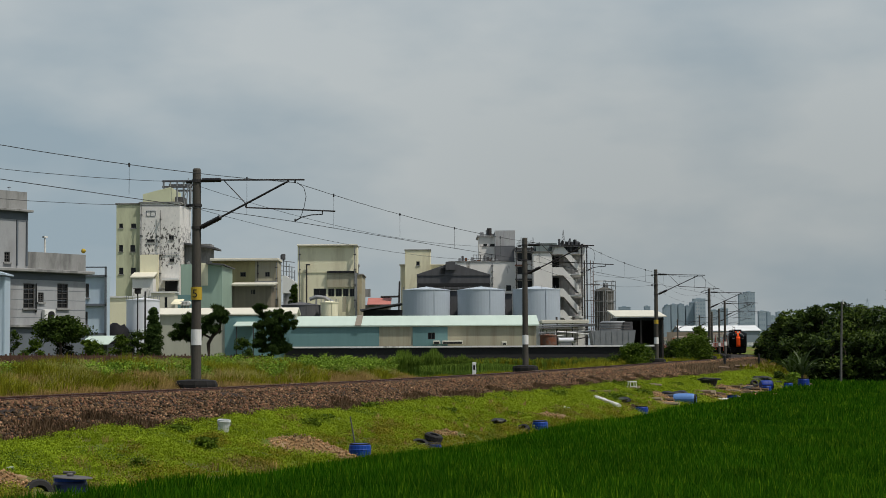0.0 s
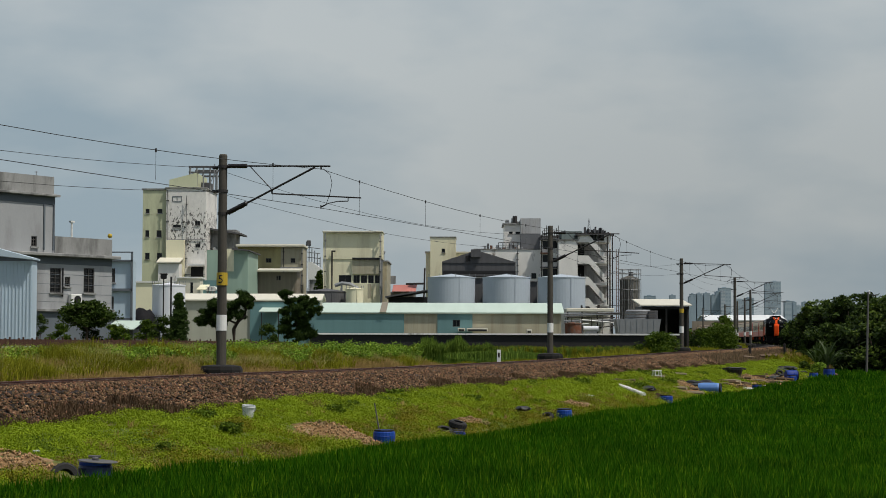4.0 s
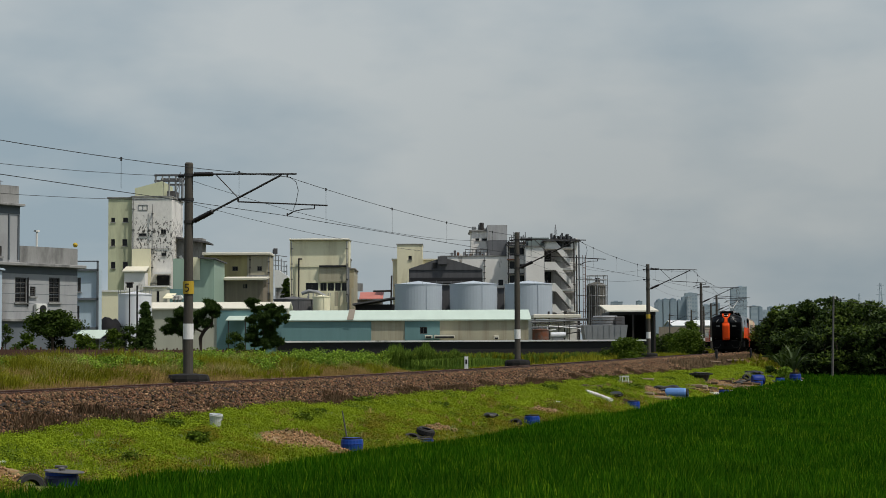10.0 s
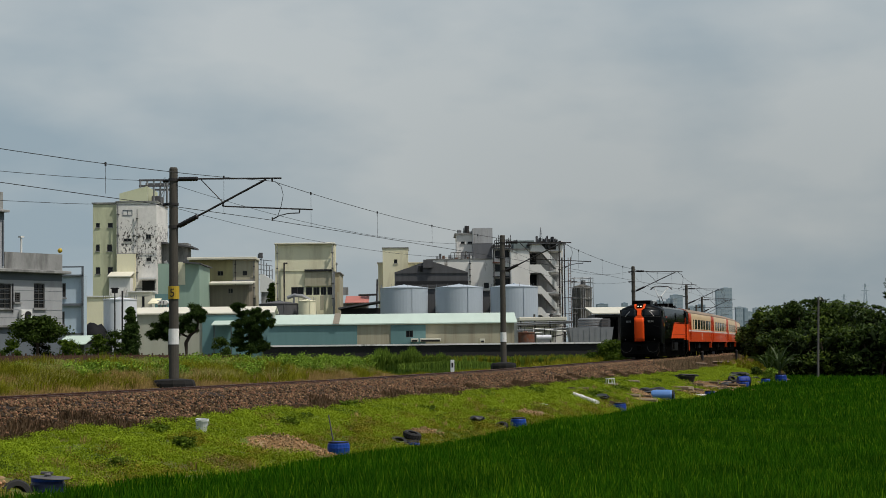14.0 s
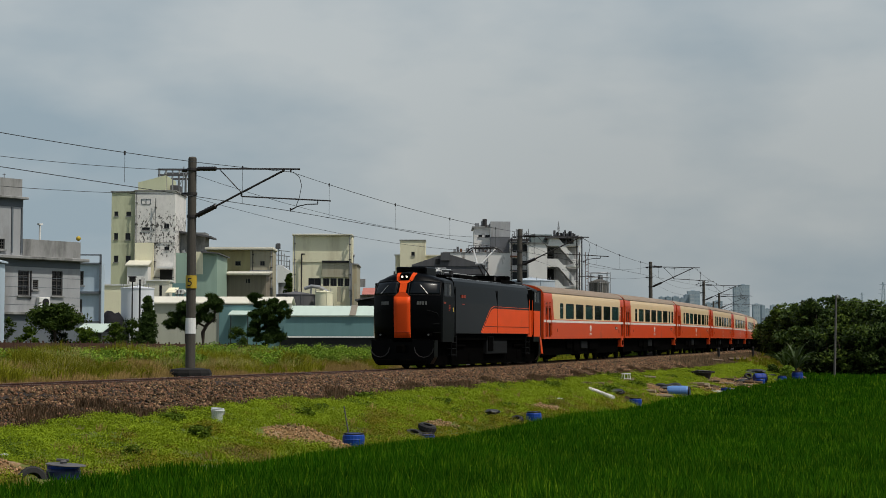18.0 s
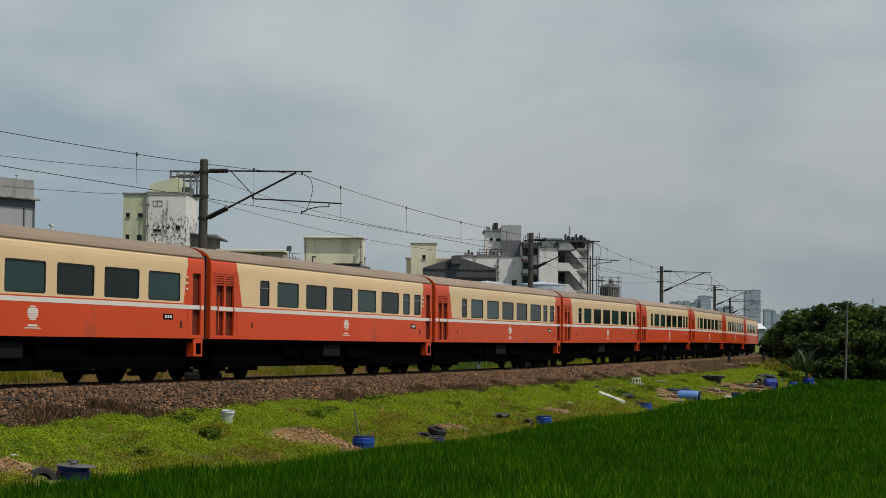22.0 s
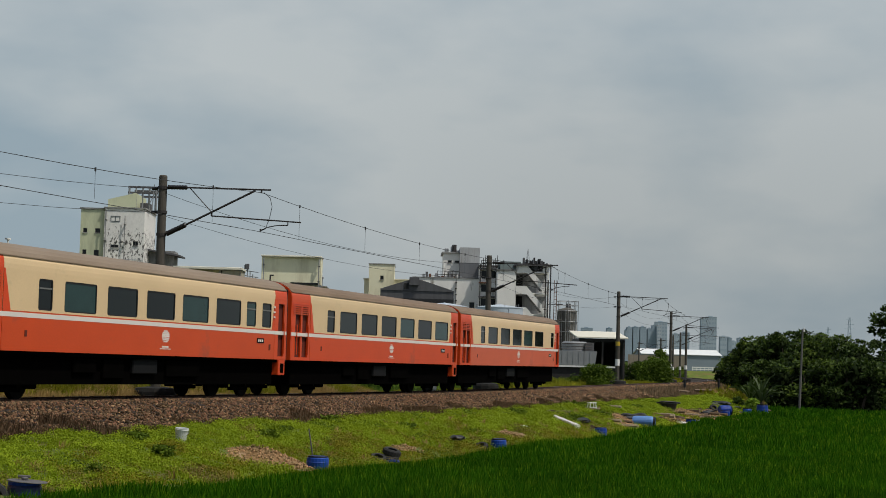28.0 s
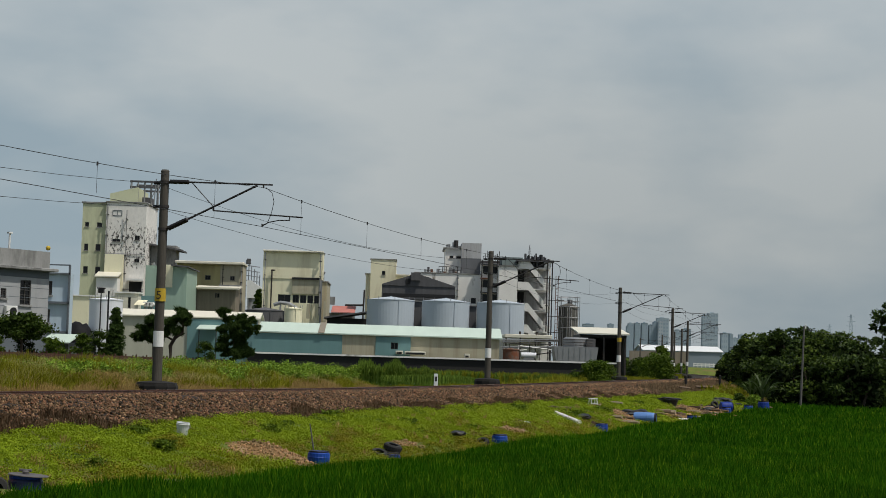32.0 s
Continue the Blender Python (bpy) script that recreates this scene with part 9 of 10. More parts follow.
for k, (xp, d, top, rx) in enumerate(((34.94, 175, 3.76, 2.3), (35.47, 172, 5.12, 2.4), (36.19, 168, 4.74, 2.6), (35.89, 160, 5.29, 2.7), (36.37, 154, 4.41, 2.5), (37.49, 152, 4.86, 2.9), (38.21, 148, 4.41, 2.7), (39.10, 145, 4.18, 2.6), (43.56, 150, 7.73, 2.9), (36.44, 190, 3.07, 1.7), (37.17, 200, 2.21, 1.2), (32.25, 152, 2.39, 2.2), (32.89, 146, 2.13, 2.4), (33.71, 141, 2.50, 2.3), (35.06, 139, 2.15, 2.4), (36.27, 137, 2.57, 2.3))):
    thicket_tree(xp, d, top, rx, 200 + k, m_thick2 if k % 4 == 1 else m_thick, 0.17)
# far wood line
cs, rs2 = [], []
r = np.random.RandomState(9)
fw = empty("far_woods", 0, 0, 0, 0, "low dark line of far woods", "woods")
for k in range(150):
    xx = r.uniform(88.87, 270.82)
    cs.append((xx, 900 + r.uniform(-30, 30), r.uniform(0, 5) + 1.5 * math.sin(xx * 0.05)))
    rs2.append(r.uniform(3, 6))
V, F = leaves(r, cs, rs2, 60, 1.6)
leaf_mesh("woods", V, F, m_leaf, fw)
tagged(fw, kind="stuff")


def long_leaf_plant(x, y, z, h, n, seed):
    r = np.random.RandomState(seed)
    e = empty("banana_plant", x, y, z, 0, "tall plant with long pale arching leaves", "banana plant")
    bm = B(); rod(bm, (0, 0, 0), (0, 0, h * 0.3), 0.13, 0.1, seg=8); part("stem", bm, m_bark, e)
    for k in range(n):
        a = k * 2.4 + r.uniform(-0.3, 0.3)
        L_, up = h * r.uniform(0.5, 0.78), r.uniform(0.75, 1.5)
        bm = B()
        rows = []
        d, zz = 0.0, h * 0.28
        for j in range(10):
            u = j / 9
            bend = up - u * u * (1.9 - 0.55 * up)
            wv = 0.075 * math.sin(math.pi * min(1, 0.2 + u * 0.8)) + 0.01
            c = Vector((d * math.cos(a), d * math.sin(a), zz))
            sd = Vector((-math.sin(a), math.cos(a), 0))
            rows.append([bm.verts.new(c - sd * wv + Vector((0, 0, 0.05))), bm.verts.new(c), bm.verts.new(c + sd * wv + Vector((0, 0, 0.05)))])
            d += L_ / 9 * math.cos(bend)
            zz += L_ / 9 * math.sin(bend)
        for p, q2 in zip(rows, rows[1:]):
            bm.faces.new((p[0], p[1], q2[1], q2[0]))
            bm.faces.new((p[1], p[2], q2[2], q2[1]))
        part("leaf", bm, m_paleleaf if k % 3 else m_leaf, e)
    return e


m_paleleaf = mat("pale_long_leaves", (0.085, 0.125, 0.045), 0.5, 0.6, 1.0, 8, island=0.4, trans=0.2, spec=0.3)
long_leaf_plant(26.23, 126.0, -2.0, 1.65 + 1.6, 34, 3)
long_leaf_plant(26.46, 131.0, -1.9, 1.51 + 1.5, 22, 4)
tree("garden_shrub", 26.01, 128.0, -1.95, 1.15, 0.75, 119, m_leafy, "light green leafy shrub at the foot of the thicket", 10, 60, 0.1, 0.05, 0.04, "shrub")
tree("garden_shrub", 26.07, 134.0, -1.7, 0.9, 0.6, 120, m_leaf, "dark low shrub at the field's edge", 9, 60, 0.1, 0.05, 0.04, "shrub")
# low hedges and weeds before the far shed and the level crossing
cs, rs2 = [], []
r = np.random.RandomState(19)
fh = empty("far_hedge", 0, 0, 0, 0, "low green hedge before the far white-roofed shed", "hedge")
for k in range(120):
    u = r.uniform(0, 1)
    xx = 53.96 + (64.0 - 53.96) * u
    cs.append((xx, 395 + r.uniform(-4, 4), -1.0 + r.uniform(0.2, 1.0) * (2.6 + 1.6 * math.sin(u * 17) * math.sin(u * 5 + 1))))
    rs2.append(r.uniform(0.6, 1.2))
V, F = leaves(r, cs, rs2, 90, 0.32)
leaf_mesh("hedge", V, F, m_leaf2, fh)
tagged(fh, kind="stuff")

# ---- things on the bank ----
m_blue = mat("blue_plastic_drum", (0.008, 0.043, 0.26), 0.45, 0.75, 2.0, 20, spec=0.2, stain=(0.012, 0.04, 0.15), stain_at=0.64, vary=0.2)
m_bluepale = mat("sun_bleached_blue_drum", (0.10, 0.22, 0.50), 0.5, 0.8, 2.0, 20)
m_tyre = mat("dusty_black_tyre", (0.022, 0.021, 0.021), 0.85, 0.6, 4.0, 30, 0.2)
m_lid = mat("weathered_grey_lid", (0.10, 0.095, 0.095), 0.7, 0.7, 4.0, 30)
m_bucket = mat("off_white_bucket", (0.62, 0.63, 0.62), 0.5, 0.85, 3.0, 30, stain=(0.4, 0.4, 0.36), stain_at=0.66)
m_pvc = mat("white_plastic_pipe", (0.75, 0.73, 0.70), 0.45, 0.88, 3.0)
m_wood = mat("grey_weathered_wood", (0.15, 0.1, 0.062), 0.9, 0.6, 3.0, 30, 0.2, streak=(1, 6, 1))
m_sheet = mat("black_plastic_sheet", (0.012, 0.012, 0.013), 0.5, 0.7, 3.0, 20, 0.3)


def drum(x, y, z, r=0.29, h=0.62, lid=False, lying=None, material=None, label="blue plastic drum standing at the rice field's edge", rz=0):
    e = empty("blue_drum", x, y, z, rz, label, "drum", "blue drums")
    if lying is not None:
        e.matrix_basis = pose(x, y, z + r, 0, 90, lying)
    bm = B()
    lathe(bm, [(r * 0.86, -0.05), (r * 0.95, 0.05), (r, 0.2), (r, h * 0.55), (r * 1.03, h * 0.58), (r, h * 0.61), (r * 0.97, h * 0.85), (r * 0.85, h * 0.95), (r * 0.85, h)], seg=20)
    part("body", bm, material or m_blue, e)
    bm = B()
    lathe(bm, [(r * 0.84, h * 0.93), (r * 0.92, h * 0.93), (r * 0.92, h * 1.02), (r * 0.8, h * 1.02), (r * 0.78, h * 0.97)], seg=20)
    part("rim", bm, m_tyre if not lid else m_blue, e, "dark rim")
    if lid:
        bm = B()
        lathe(bm, [(r * 1.1, h * 1.02), (r * 1.13, h * 1.03), (r * 1.1, h * 1.05), (0.05, h * 1.06)], seg=22)
        l = part("lid", bm, m_lid, e, "grey flat lid")
        l.matrix_basis = pose(0, 0, 0, 0, 4, 0)
        bm = B()
        lathe(bm, [(0.07, h * 1.05), (0.06, h * 1.11), (0.075, h * 1.12), (0.05, h * 1.17)], seg=12)
        part("tap", bm, m_lid, e)
        bm = B()
        rod(bm, (-0.13, 0, h * 1.18), (0.1, 0, h * 1.165), 0.025, seg=6)
        part("tap_handle", bm, m_lid, e)
    return e


def tyre(x, y, z, r=0.3, tilt=0.0, rz=0.0, label="old black tyre lying on the bank"):
    e = empty("tyre", 0, 0, 0, 0, label, "tyre", "old tyres")
    e.matrix_basis = pose(x, y, z + 0.1 + r * 0.8 * abs(math.sin(radians(tilt))), tilt, 0, rz)
    bm = B()
    lathe(bm, [(r * 0.55, -0.09), (r * 0.85, -0.1), (r, -0.05), (r, 0.05), (r * 0.85, 0.1), (r * 0.55, 0.09), (r * 0.6, 0.0)], seg=24)
    bmesh.ops.delete(bm, geom=[f for f in bm.faces if len(f.verts) > 4], context="FACES")
    part("casing", bm, m_tyre, e)
    bm = B()
    for k in range(20):
        a = 2 * math.pi * k / 20
        rod(bm, (r * 1.0 * math.cos(a), r * math.sin(a), -0.06), (r * 1.0 * math.cos(a + 0.1), r * math.sin(a + 0.1), 0.06), 0.012, seg=4)
    part("tread", bm, m_tyre, e)
    return e


def slab_heap(name, x, y, z, n, spread, size, material, label, category, seed):
    """A few flat or crumpled pieces lying about one spot: each a part."""
    r = random.Random(seed)
    e = empty(name, x, y, z, 0, label, category)
    for k in range(n):
        bm = B()
        bmesh.ops.create_icosphere(bm, subdivisions=2, radius=1.0)
        sx, sy, sz = size * r.uniform(0.6, 1.2), size * r.uniform(0.4, 0.8), size * r.uniform(0.15, 0.4)
        cx, cy = r.uniform(-spread, spread), r.uniform(-spread, spread) * 0.5
        for q in bm.verts:
            k1 = 1 + 0.35 * noise.noise(q.co * 1.9 + Vector((seed, k, 0)))
            q.co = Vector((q.co.x * sx * k1 + cx, q.co.y * sy * k1 + cy, q.co.z * sz * k1 + sz * 0.6))
        part("piece", bm, material, e)
    return e


def bucket(x, y, z, r=0.16, h=0.36, tilt=6):
    e = empty("bucket", 0, 0, 0, 0, "off-white plastic bucket standing on the grassy bank", "bucket", "buckets")
    e.matrix_basis = pose(x, y, z, tilt, 3, 20)
    bm = B()
    lathe(bm, [(r * 0.82, 0), (r * 0.98, h * 0.85), (r * 1.08, h * 0.86), (r * 1.1, h * 0.9), (r * 1.02, h * 0.92), (r * 1.04, h), (r * 0.94, h), (r * 0.9, h * 0.7)], seg=20)
    part("body", bm, m_bucket, e)
    bm = B()
    tube(bm, [(r * 1.1 * math.cos(a), -r * 0.25 - r * math.sin(a) * 0.5, h * 0.85 - math.sin(a) * r * 0.9) for a in [k * math.pi / 8 for k in range(9)]], 0.008, 5)
    part("handle", bm, m_steel, e)
    return e


drum(-6.97, 32.2, -2.0, 0.33, 0.62, lid=True, material=mat("dark_navy_plastic", (0.004, 0.011, 0.06), 0.4, 0.7, 2.0, 20), label="dark navy blue drum with a grey lid and a tap fitting")
tyre(-7.43, 31.7, -1.95, 0.28, 75, 30, "old black tyre leaning by the lidded drum")
slab_heap("white_stone", -8.4, 33.44, -1.28, 1, 0.0, 0.12, m_bucket, "small white lump lying on the bare dirt", "stone", 3)
drum(-2.18, 44.81, -1.80, 0.29, 0.36, label="blue plastic drum with a bamboo stick beside it")
v = empty("bamboo_stick", -2.28, 45.0, -1.7, 0, "thin pale bamboo stick leaning by a drum", "stick")
bm = B(); rod(bm, (0, 0, 0), (-0.17, 0.1, 0.95), 0.024, 0.018, seg=6); part("cane", bm, m_lid, v)
bm = B(); lathe(bm, [(0.02, 0.3), (0.022, 0.31), (0.02, 0.32)], -0.055, 0.03, seg=6); part("node", bm, m_wood, v)
tyre(-0.37, 49.7, -1.86, 0.27, 10, 0, "old black tyre stacked on the bank")
tyre(-0.3, 49.75, -1.70, 0.26, 16, 60, "old black tyre stacked on the bank")
tyre(-0.68, 49.1, -1.88, 0.24, 22, 30, "grey dusty tyre beside the stack")
drum(-0.27, 49.0, -1.95, 0.2, 0.25, label="small blue drum half hidden by the rice")
slab_heap("plastic_scrap", 1.77, 58.52, -1.5, 1, 0.1, 0.28, m_sheet, "crumpled black plastic scrap on the grass", "plastic scrap", 5)
tyre(2.66, 58.4, -1.93, 0.24, 30, -30, "old tyre leaning on the bank")
drum(3.32, 59.54, -1.90, 0.27, 0.42)
v = empty("plastic_pipe", 6.76, 77.02, -1.18, 0, "white plastic drain pipe lying down the bank", "pipe")
bm = B(); rod(bm, (0, 0, 0), (0.85, -2.2, -0.32), 0.11, seg=14); part("pipe", bm, m_pvc, v)
bm = B(); rod(bm, (0.28, -0.72, -0.105), (0.33, -0.85, -0.124), 0.125, seg=14); part("socket", bm, m_pvc, v)
slab_heap("plastic_scrap", 8.3, 78.6, -1.42, 2, 0.5, 0.4, m_sheet, "black plastic bags lying in the grass", "plastic scrap", 6)
drum(8.55, 74.57, -1.90, 0.29, 0.40, rz=20, label="blue plastic drum beside an old board")
v = empty("old_board", 8.05, 74.6, -1.85, 0, "weathered board leaning on a drum", "board")
bm = B(); box(bm, -0.12, 0.12, -0.02, 0.02, 0, 0.5, 0.005); part("plank", bm, m_wood, v)
v.matrix_basis = pose(8.05, 74.6, -1.88, 0, 24, 0)
bucket(-5.6, 43.74, -1.12)
v = empty("plastic_stool", 9.71, 88.75, -1.12, 20, "small white plastic stool standing on the bank", "stool")
bm = B(); box(bm, -0.2, 0.2, -0.17, 0.17, 0.38, 0.43, 0.015); part("seat", bm, m_bucket, v)
for sx in (-1, 1):
    for sy in (-1, 1):
        bm = B(); rod(bm, (sx * 0.2, sy * 0.17, 0), (sx * 0.15, sy * 0.12, 0.385), 0.025, seg=6); part("leg", bm, m_bucket, v)
bm = B(); box(bm, -0.17, 0.17, -0.14, -0.12, 0.15, 0.19); part("brace", bm, m_bucket, v)
slab_heap("plastic_sheet", 11.5, 87.6, -1.5, 3, 0.5, 0.55, m_sheet, "dark plastic sheeting piled on the bank", "plastic sheet", 8)
drum(11.47, 85.6, -1.78, 0.27, 1.05, lying=-14, material=m_bluepale, label="sun-bleached blue drum lying on its side")
v = empty("black_tub", 16.18, 105.24, -1.33, 0, "black plastic tub with a torn rim", "tub")
bm = B(); lathe(bm, [(0.45, 0), (0.55, 0.36), (0.6, 0.38), (0.6, 0.42), (0.52, 0.42), (0.45, 0.1)], seg=18); part("tub", bm, m_sheet, v)
bm = B(); tube(bm, [(-0.7, 0, 0.4), (-0.3, -0.2, 0.5), (0.4, -0.2, 0.47), (0.75, 0.1, 0.42)], 0.06, 6); part("rolled_sheet", bm, m_sheet, v)
drum(16.04, 95.87, -2.05, 0.3, 0.45)
drum(21.07, 112.5, -2.0, 0.32, 0.55)
drum(20.82, 113.0, -1.78, 0.34, 0.75, lying=10, label="blue plastic drum lying tipped behind another one")
drum(24.20, 121.0, -2.05, 0.32, 0.62)
tyre(20.66, 114.5, -1.62, 0.28, 50, 20)
tyre(21.67, 116.0, -1.5, 0.3, 14, 20)
drum(26.11, 125.0, -2.08, 0.42, 0.88)
slab_heap("rubbish", 20.0, 114.5, -1.6, 5, 1.2, 0.45, m_sheet, "heap of dark rubbish by the drums", "rubbish", 12)
slab_heap("rubbish", 26.0, 128.0, -1.8, 6, 1.4, 0.45, m_wood, "heap of brown timber scraps and rubbish", "rubbish", 13)
slab_heap("pale_rocks", 17.4, 100.2, -1.75, 6, 2.0, 0.28, m_dirtstone, "pale rocks scattered on the bare bank", "rocks", 14)
slab_heap("white_bag", 26.68, 125.0, -1.95, 1, 0.2, 0.4, m_bucket, "white sack beside the drum", "sack", 15)
for k, (s, o, L2, a) in enumerate(((12.5, 7.2, 1.2, 20), (14.0, 8.0, 0.9, 35), (21.0, 8.2, 1.4, 15), (24.0, 8.0, 1.1, 50), (-4.0, 5.3, 1.3, 30))):
    p = track(s, o, float(ground_z(o)) + 0.12)
    v = empty("scrap_timber", p.x, p.y, p.z, a, "grey weathered scrap timber on the bank", "timber", "scrap timbers")
    bm = B(); box(bm, -L2 / 2, L2 / 2, -0.08, 0.08, -0.06, 0.06, 0.01); part("beam", bm, m_wood, v)
    bm = B(); box(bm, -L2 / 2 + 0.2, -L2 / 2 + 0.32, -0.3, 0.3, 0.062, 0.1, 0.005); part("cleat", bm, m_wood, v)
# marker post, timber baulks and posts by the line
p = track(2.5, -2.9)
v = empty("marker_post", p.x, p.y, -0.62, 0, "white concrete marker post beside the track", "post")
bm = B(); box(bm, -0.1, 0.1, -0.06, 0.06, 0, 0.95, 0.015); part("post", bm, m_white, v)
bm = B(); box(bm, -0.05, 0.05, -0.064, -0.061, 0.55, 0.8); part("mark_bar", bm, m_black, v)
for s, o in ((57.0, 2.6), (84.0, 3.2)):
    p = track(s, o)
    v = empty("signal_post", p.x, p.y, -0.75, 0, "short black post at the ballast's edge", "post", "short posts")
    bm = B(); rod(bm, (0, 0, 0), (0, 0, 1.1), 0.11, seg=10); part("post", bm, m_black, v)
    bm = B(); lathe(bm, [(0.125, 1.1), (0.125, 1.16), (0.06, 1.2)], seg=10); part("cap", bm, m_dark, v)
for s0, s1, o in ((50, 54.5, 2.9), (58, 72, 3.3)):
    a, b = track(s0, o), track(s1, o + 0.3)
    v = empty("timber_baulk", (a.x + b.x) / 2, (a.y + b.y) / 2, -0.8, 0, "long weathered timber baulk beside the ballast", "timber")
    bm = B(); rod(bm, a - Vector(v.location) + Vector((0, 0, -0.8 + 0.35)), b - Vector(v.location) + Vector((0, 0, -0.8 + 0.24)), 0.09, seg=4); part("baulk", bm, m_wood, v)
    bm = B(); box(bm, -0.12, 0.12, -0.2, 0.2, 0, 0.17); part("block", bm, m_footing, v)
# utility pole before the thicket, thin far pole
v = empty("utility_pole", 30.98, 134.0, -2.12, 0, "slim grey concrete utility pole by the rice field", "utility pole")
hp = 4.58 + 2.12
bm = B(); rod(bm, (-0.1, 0, 0), (0.1, 0, hp), 0.105, 0.07, seg=12); part("pole", bm, mat("grey_pole_concrete", (0.12, 0.115, 0.105), 0.9, 0.7, 2.0, 30), v)
bm = B(); rod(bm, (0.08, 0, hp - 0.15), (0.75, 0.2, hp - 0.3), 0.04, seg=6); part("bracket", bm, m_dark, v)
bm = B(); insulator(bm, (0.2, 0, hp - 0.18), (0.2, 0, hp + 0.12), 0.07); part("insulator", bm, m_white, v)
wire_run("service_wire", [(31.07 + 0.4, 134.1, hp - 2.35), (42.18, 150.0, hp - 3.1)], 0.02, "thin service wire from the utility pole", 0.3)
v = empty("far_pole", 36.31, 190.0, -1.5, 0, "thin dark pole before the thicket", "pole")
bm = B(); rod(bm, (0, 0, 0), (0, 0, 3.70 + 1.5), 0.11, seg=8); part("pole", bm, m_dark, v)
bm = B(); rod(bm, (-0.5, 0, 3.45 + 1.5), (0.5, 0, 3.45 + 1.5), 0.06, seg=5); part("cross_arm", bm, m_dark, v)

# rusty low fence before the houses
m_fence = mat("dark_rusty_fence_steel", (0.075, 0.034, 0.02), 0.9, 0.5, 1.5, 25, 0.2)
fe = empty("rusty_fence", label="low rusty sheet-pile fence before the houses", category="fence")
fa, fb = Vector((-22.48, 80.0, 0)), Vector((-10.11, 101.0, 0))
n = 84
zt_a, zt_b = 0.90, 0.75
for k in range(n):
    u = k / (n - 1)
    p = fa.lerp(fb, u)
    zt = zt_a + (zt_b - zt_a) * u
    bm = B(); box(bm, p.x - 0.035, p.x + 0.035, p.y - 0.05, p.y + 0.05, -1.0, zt - 0.05 + 0.05 * ((k * 7) % 3)); part("post", bm, m_fence, fe)
for z0, z1 in ((-0.38, -0.06), (-0.56, -0.46)):
    bm = B()
    extr = [bm.verts.new(c) for c in ((fa.x, fa.y - 0.09, zt_a + z0), (fb.x, fb.y - 0.09, zt_b + z0), (fb.x, fb.y - 0.09, zt_b + z1), (fa.x, fa.y - 0.09, zt_a + z1), (fa.x, fa.y - 0.055, zt_a + z0), (fb.x, fb.y - 0.055, zt_b + z0), (fb.x, fb.y - 0.055, zt_b + z1), (fa.x, fa.y - 0.055, zt_a + z1))]
    for q in ((0, 1, 2, 3), (7, 6, 5, 4), (3, 2, 6, 7), (0, 4, 5, 1)):
        bm.faces.new([extr[i] for i in q])
    part("rail", bm, m_fence, fe)
# darker leafy plants here and there on the bank
for k, (s, o, h, rx) in enumerate(((-38.5, 5.5, 0.34, 0.42), (-46.0, 6.1, 0.3, 0.35), (-30.5, 4.2, 0.3, 0.4), (-50.5, 6.9, 0.26, 0.25), (-16.0, 4.4, 0.3, 0.4), (-9.5, 4.6, 0.3, 0.6), (4.0, 4.2, 0.42, 0.75), (-5.5, 6.2, 0.36, 0.75), (-6.8, 6.4, 0.3, 0.5), (1.0, 6.2, 0.42, 0.6), (-23.0, 6.8, 0.24, 0.4), (8.0, 4.8, 0.3, 0.6), (-36.0, 4.9, 0.22, 0.3), (15.0, 5.4, 0.3, 0.6), (-44.5, 4.6, 0.24, 0.35), (24.0, 5.0, 0.3, 0.7), (-27.0, 5.6, 0.26, 0.4))):
    p = track(s, o, float(ground_z(o)))
    tree("leafy_weed", p.x, p.y, p.z, h * 0.8, rx, 300 + k, m_darkweed, "dark leafy weed on the grassy bank", 8, 30, 0.07, 0.05, 0.012, "weed", 0, 1.0, "leafy weeds")
# broken slabs and boards strewn on the lower bank before the drums
rr = random.Random(17)
for k in range(30):
    s, o = rr.uniform(10, 38), rr.uniform(6.8, 8.4)
    p = track(s, o, float(ground_z(o)) + 0.05)
    p.z += bump_at(p.x, p.y)
    v = empty("broken_slab", p.x, p.y, p.z, rr.uniform(0, 180), "broken brown board lying on the bare bank" if k % 2 or k % 4 == 2 else "pale chunk of broken concrete on the bare bank", "debris", "debris on the bank")
    L2, w2 = rr.uniform(0.2, 0.55), rr.uniform(0.08, 0.2)
    bm = B(); box(bm, -L2, L2, -w2, w2, -0.05, rr.uniform(0.04, 0.12), 0.015); part("slab", bm, m_wood if k % 2 else (m_dirtstone, m_wood)[k % 4 == 2], v)
    bm = B(); box(bm, -L2 * 0.3, L2 * 0.5, w2 * 0.6, w2 * 1.4, -0.06, 0.02, 0.012); part("chip", bm, m_dirtstone, v)
m_log = mat("pale_weathered_log", (0.34, 0.27, 0.18), 0.9, 0.6, 3.0, 30, 0.2, streak=(1, 6, 1))
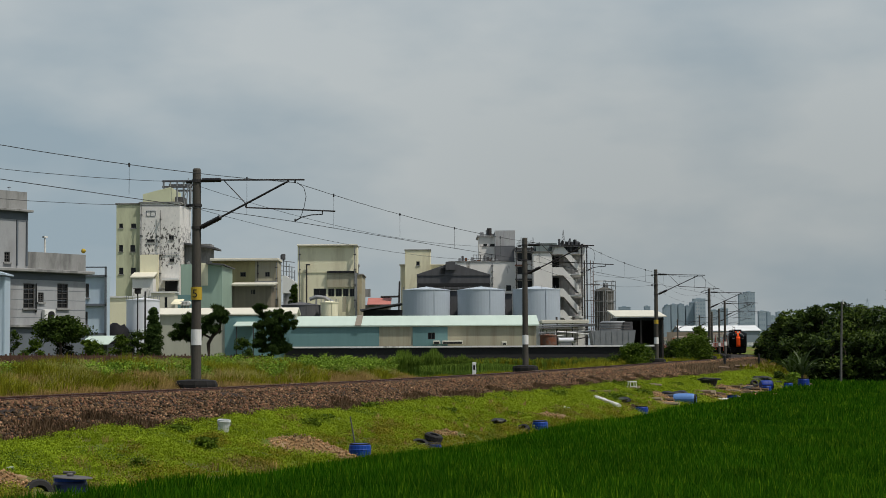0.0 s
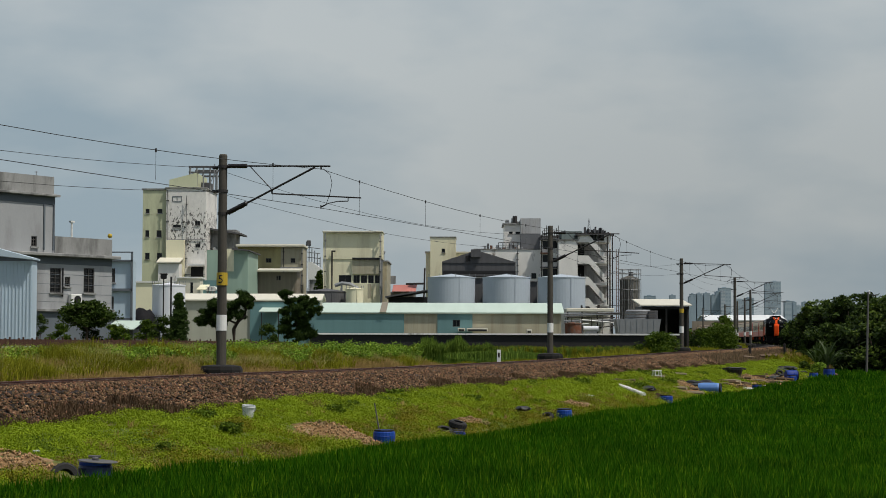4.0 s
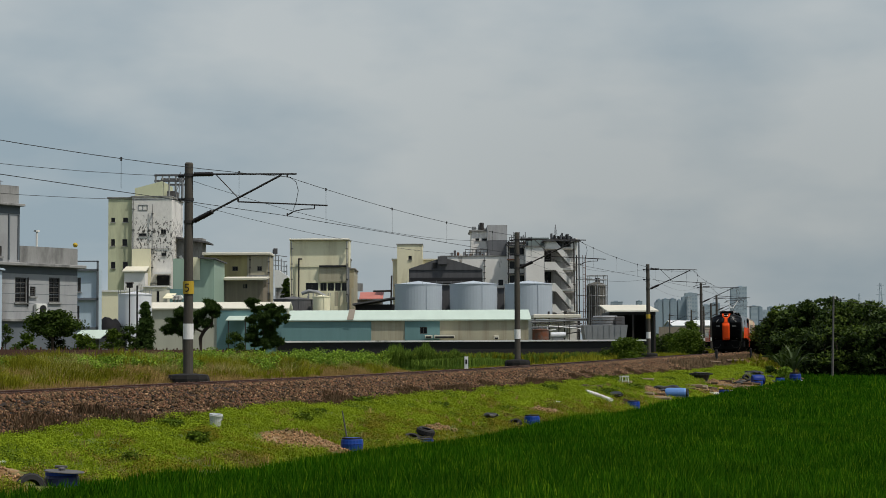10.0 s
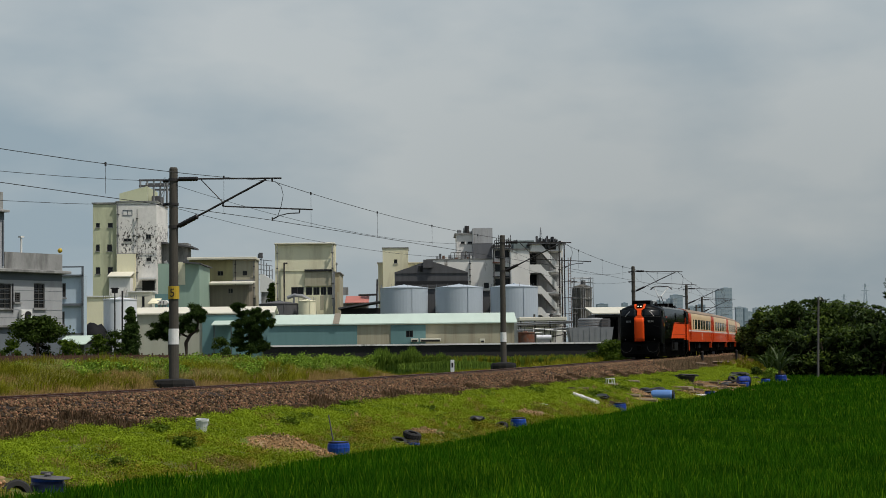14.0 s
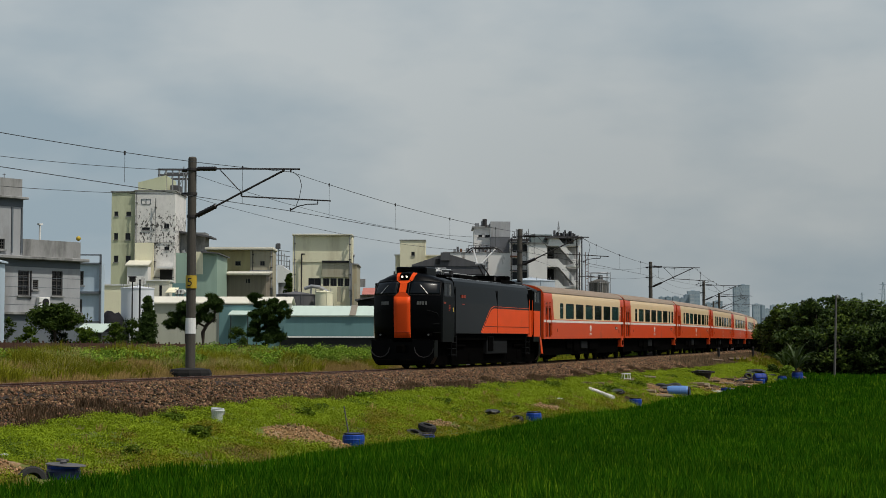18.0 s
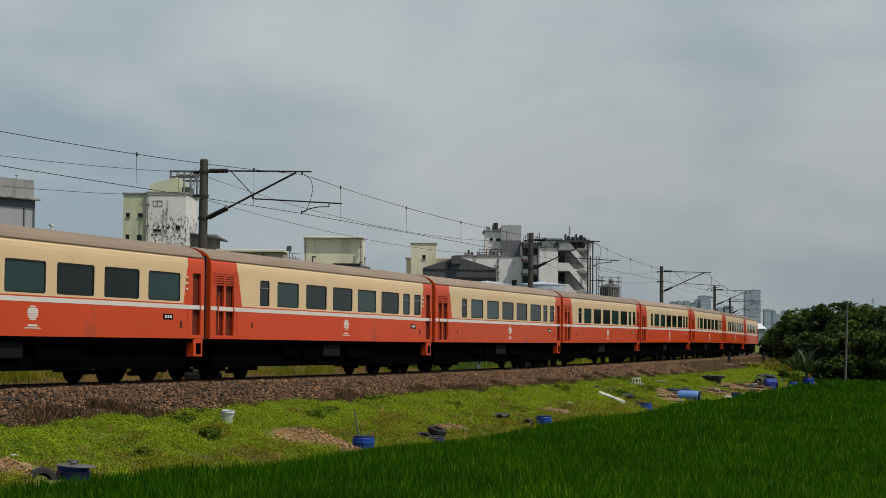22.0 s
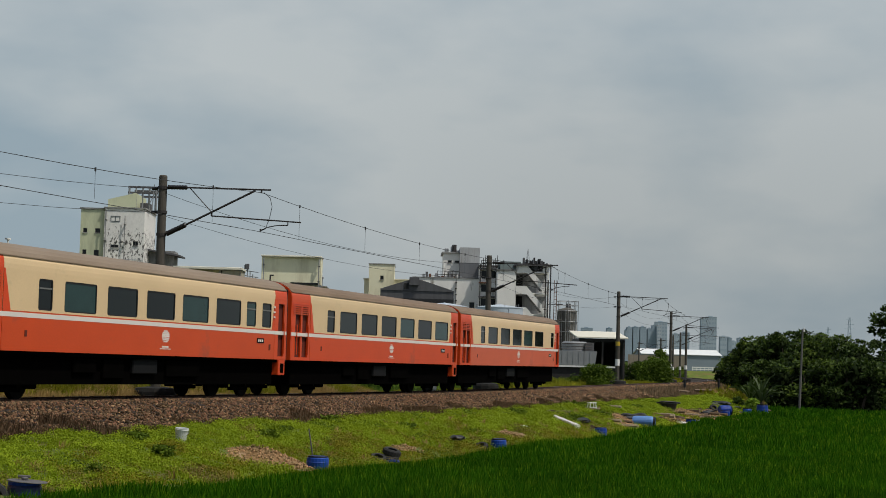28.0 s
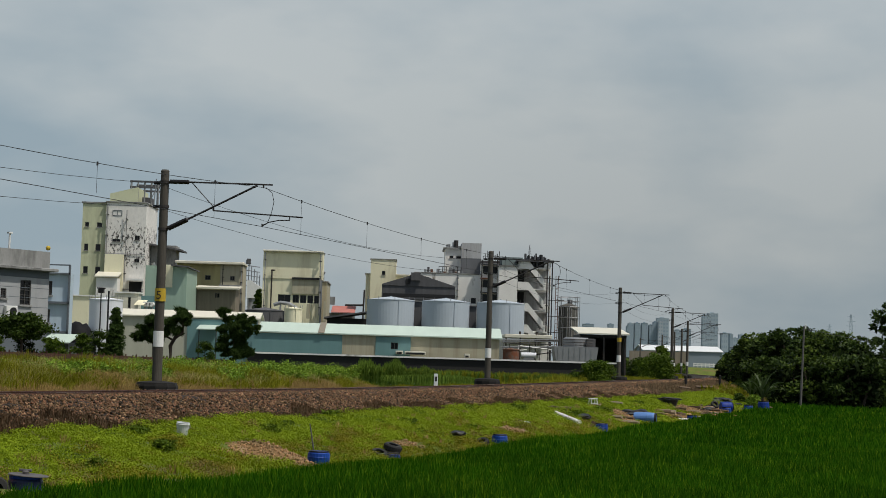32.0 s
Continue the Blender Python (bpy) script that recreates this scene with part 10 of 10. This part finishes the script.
for s, o, L2, w2, a, mt, lab in ((4.5, 4.9, 0.55, 0.09, 150, m_log, "pale plank lying on the grassy bank"), (-0.5, 7.15, 0.5, 0.09, 140, m_log, "pale plank lying on the bare bank"), (-1.5, 8.05, 0.6, 0.09, 148, m_log, "pale plank at the rice field's edge"), (0.8, 7.4, 0.6, 0.08, 138, m_wood, "dark plank lying on the bare bank"), (13.5, 7.3, 0.6, 0.16, 150, m_log, "short pale log on the bank"), (11.5, 8.5, 0.55, 0.1, 30, m_pvc, "pale split log beside the drum"), (17.5, 8.55, 0.5, 0.1, 35, m_pvc, "pale split log beside the drum"), (24.5, 8.35, 0.6, 0.13, 140, m_log, "short pale log at the field's edge"), (21.5, 7.6, 0.55, 0.1, 145, m_log, "short pale log on the bare bank"), (27.5, 7.9, 0.8, 0.1, 140, m_wood, "dark plank sliding down the bank"), (30.0, 8.1, 0.8, 0.1, 142, m_wood, "dark plank sliding down the bank"), (33.0, 7.8, 0.9, 0.1, 138, m_wood, "dark plank sliding down the bank"), (19.0, 7.0, 0.7, 0.08, 145, m_wood, "dark plank on the bare bank"), (9.0, 5.2, 0.5, 0.07, 160, m_log, "thin pale board on the grass"), (-15.5, 6.6, 0.3, 0.07, 150, m_pvc, "white scrap of board on the grass")):
    p = track(s, o, float(ground_z(o)) + 0.07)
    p.z += bump_at(p.x, p.y)
    v = empty("plank", p.x, p.y, p.z, a, lab, "plank", "planks on the bank")
    bm = B(); tube(bm, [(-L2, 0, 0), (-L2 * 0.3, 0.02, 0.015), (L2 * 0.4, -0.015, 0.02), (L2, 0, 0)], [w2 * 0.9, w2, w2 * 0.95, w2 * 0.8], 6); part("timber", bm, mt, v)
for k, (px, d, z, n, sz) in enumerate(((11.95, 89.0, -1.42, 4, 0.42), (12.1, 88.2, -1.5, 3, 0.34), (23.2, 125.5, -1.3, 5, 0.5), (22.6, 124.5, -1.4, 3, 0.45))):
    slab_heap("plastic_heap", px, d, z, n, 0.45, sz, m_sheet, "stack of crumpled black plastic on the bank", "plastic sheet", 90 + k)
# low white stones along the top of the rusty fence
for k, px in enumerate((-20.31, -19.83, -15.76, -15.58, -15.25, -13.02)):
    slab_heap("pale_stone", px, 86.0 + k * 2.0, -0.05, 1, 0.0, 0.14, m_bucket, "small pale stone lying by the rusty fence", "stone", 40 + k)
# dark plastic rubbish by the drums
for k, (px, d, z) in enumerate(((11.54, 87.5, -1.5), (11.90, 88.5, -1.42), (19.90, 111.0, -1.62), (19.08, 108.5, -1.62), (21.59, 117.0, -1.5), (23.80, 122.0, -1.85), (24.27, 127.0, -1.6))):
    slab_heap("plastic_scrap", px, d, z, 2, 0.35, 0.34, m_sheet, "torn black plastic rubbish on the bank", "plastic scrap", 60 + k)

motions()
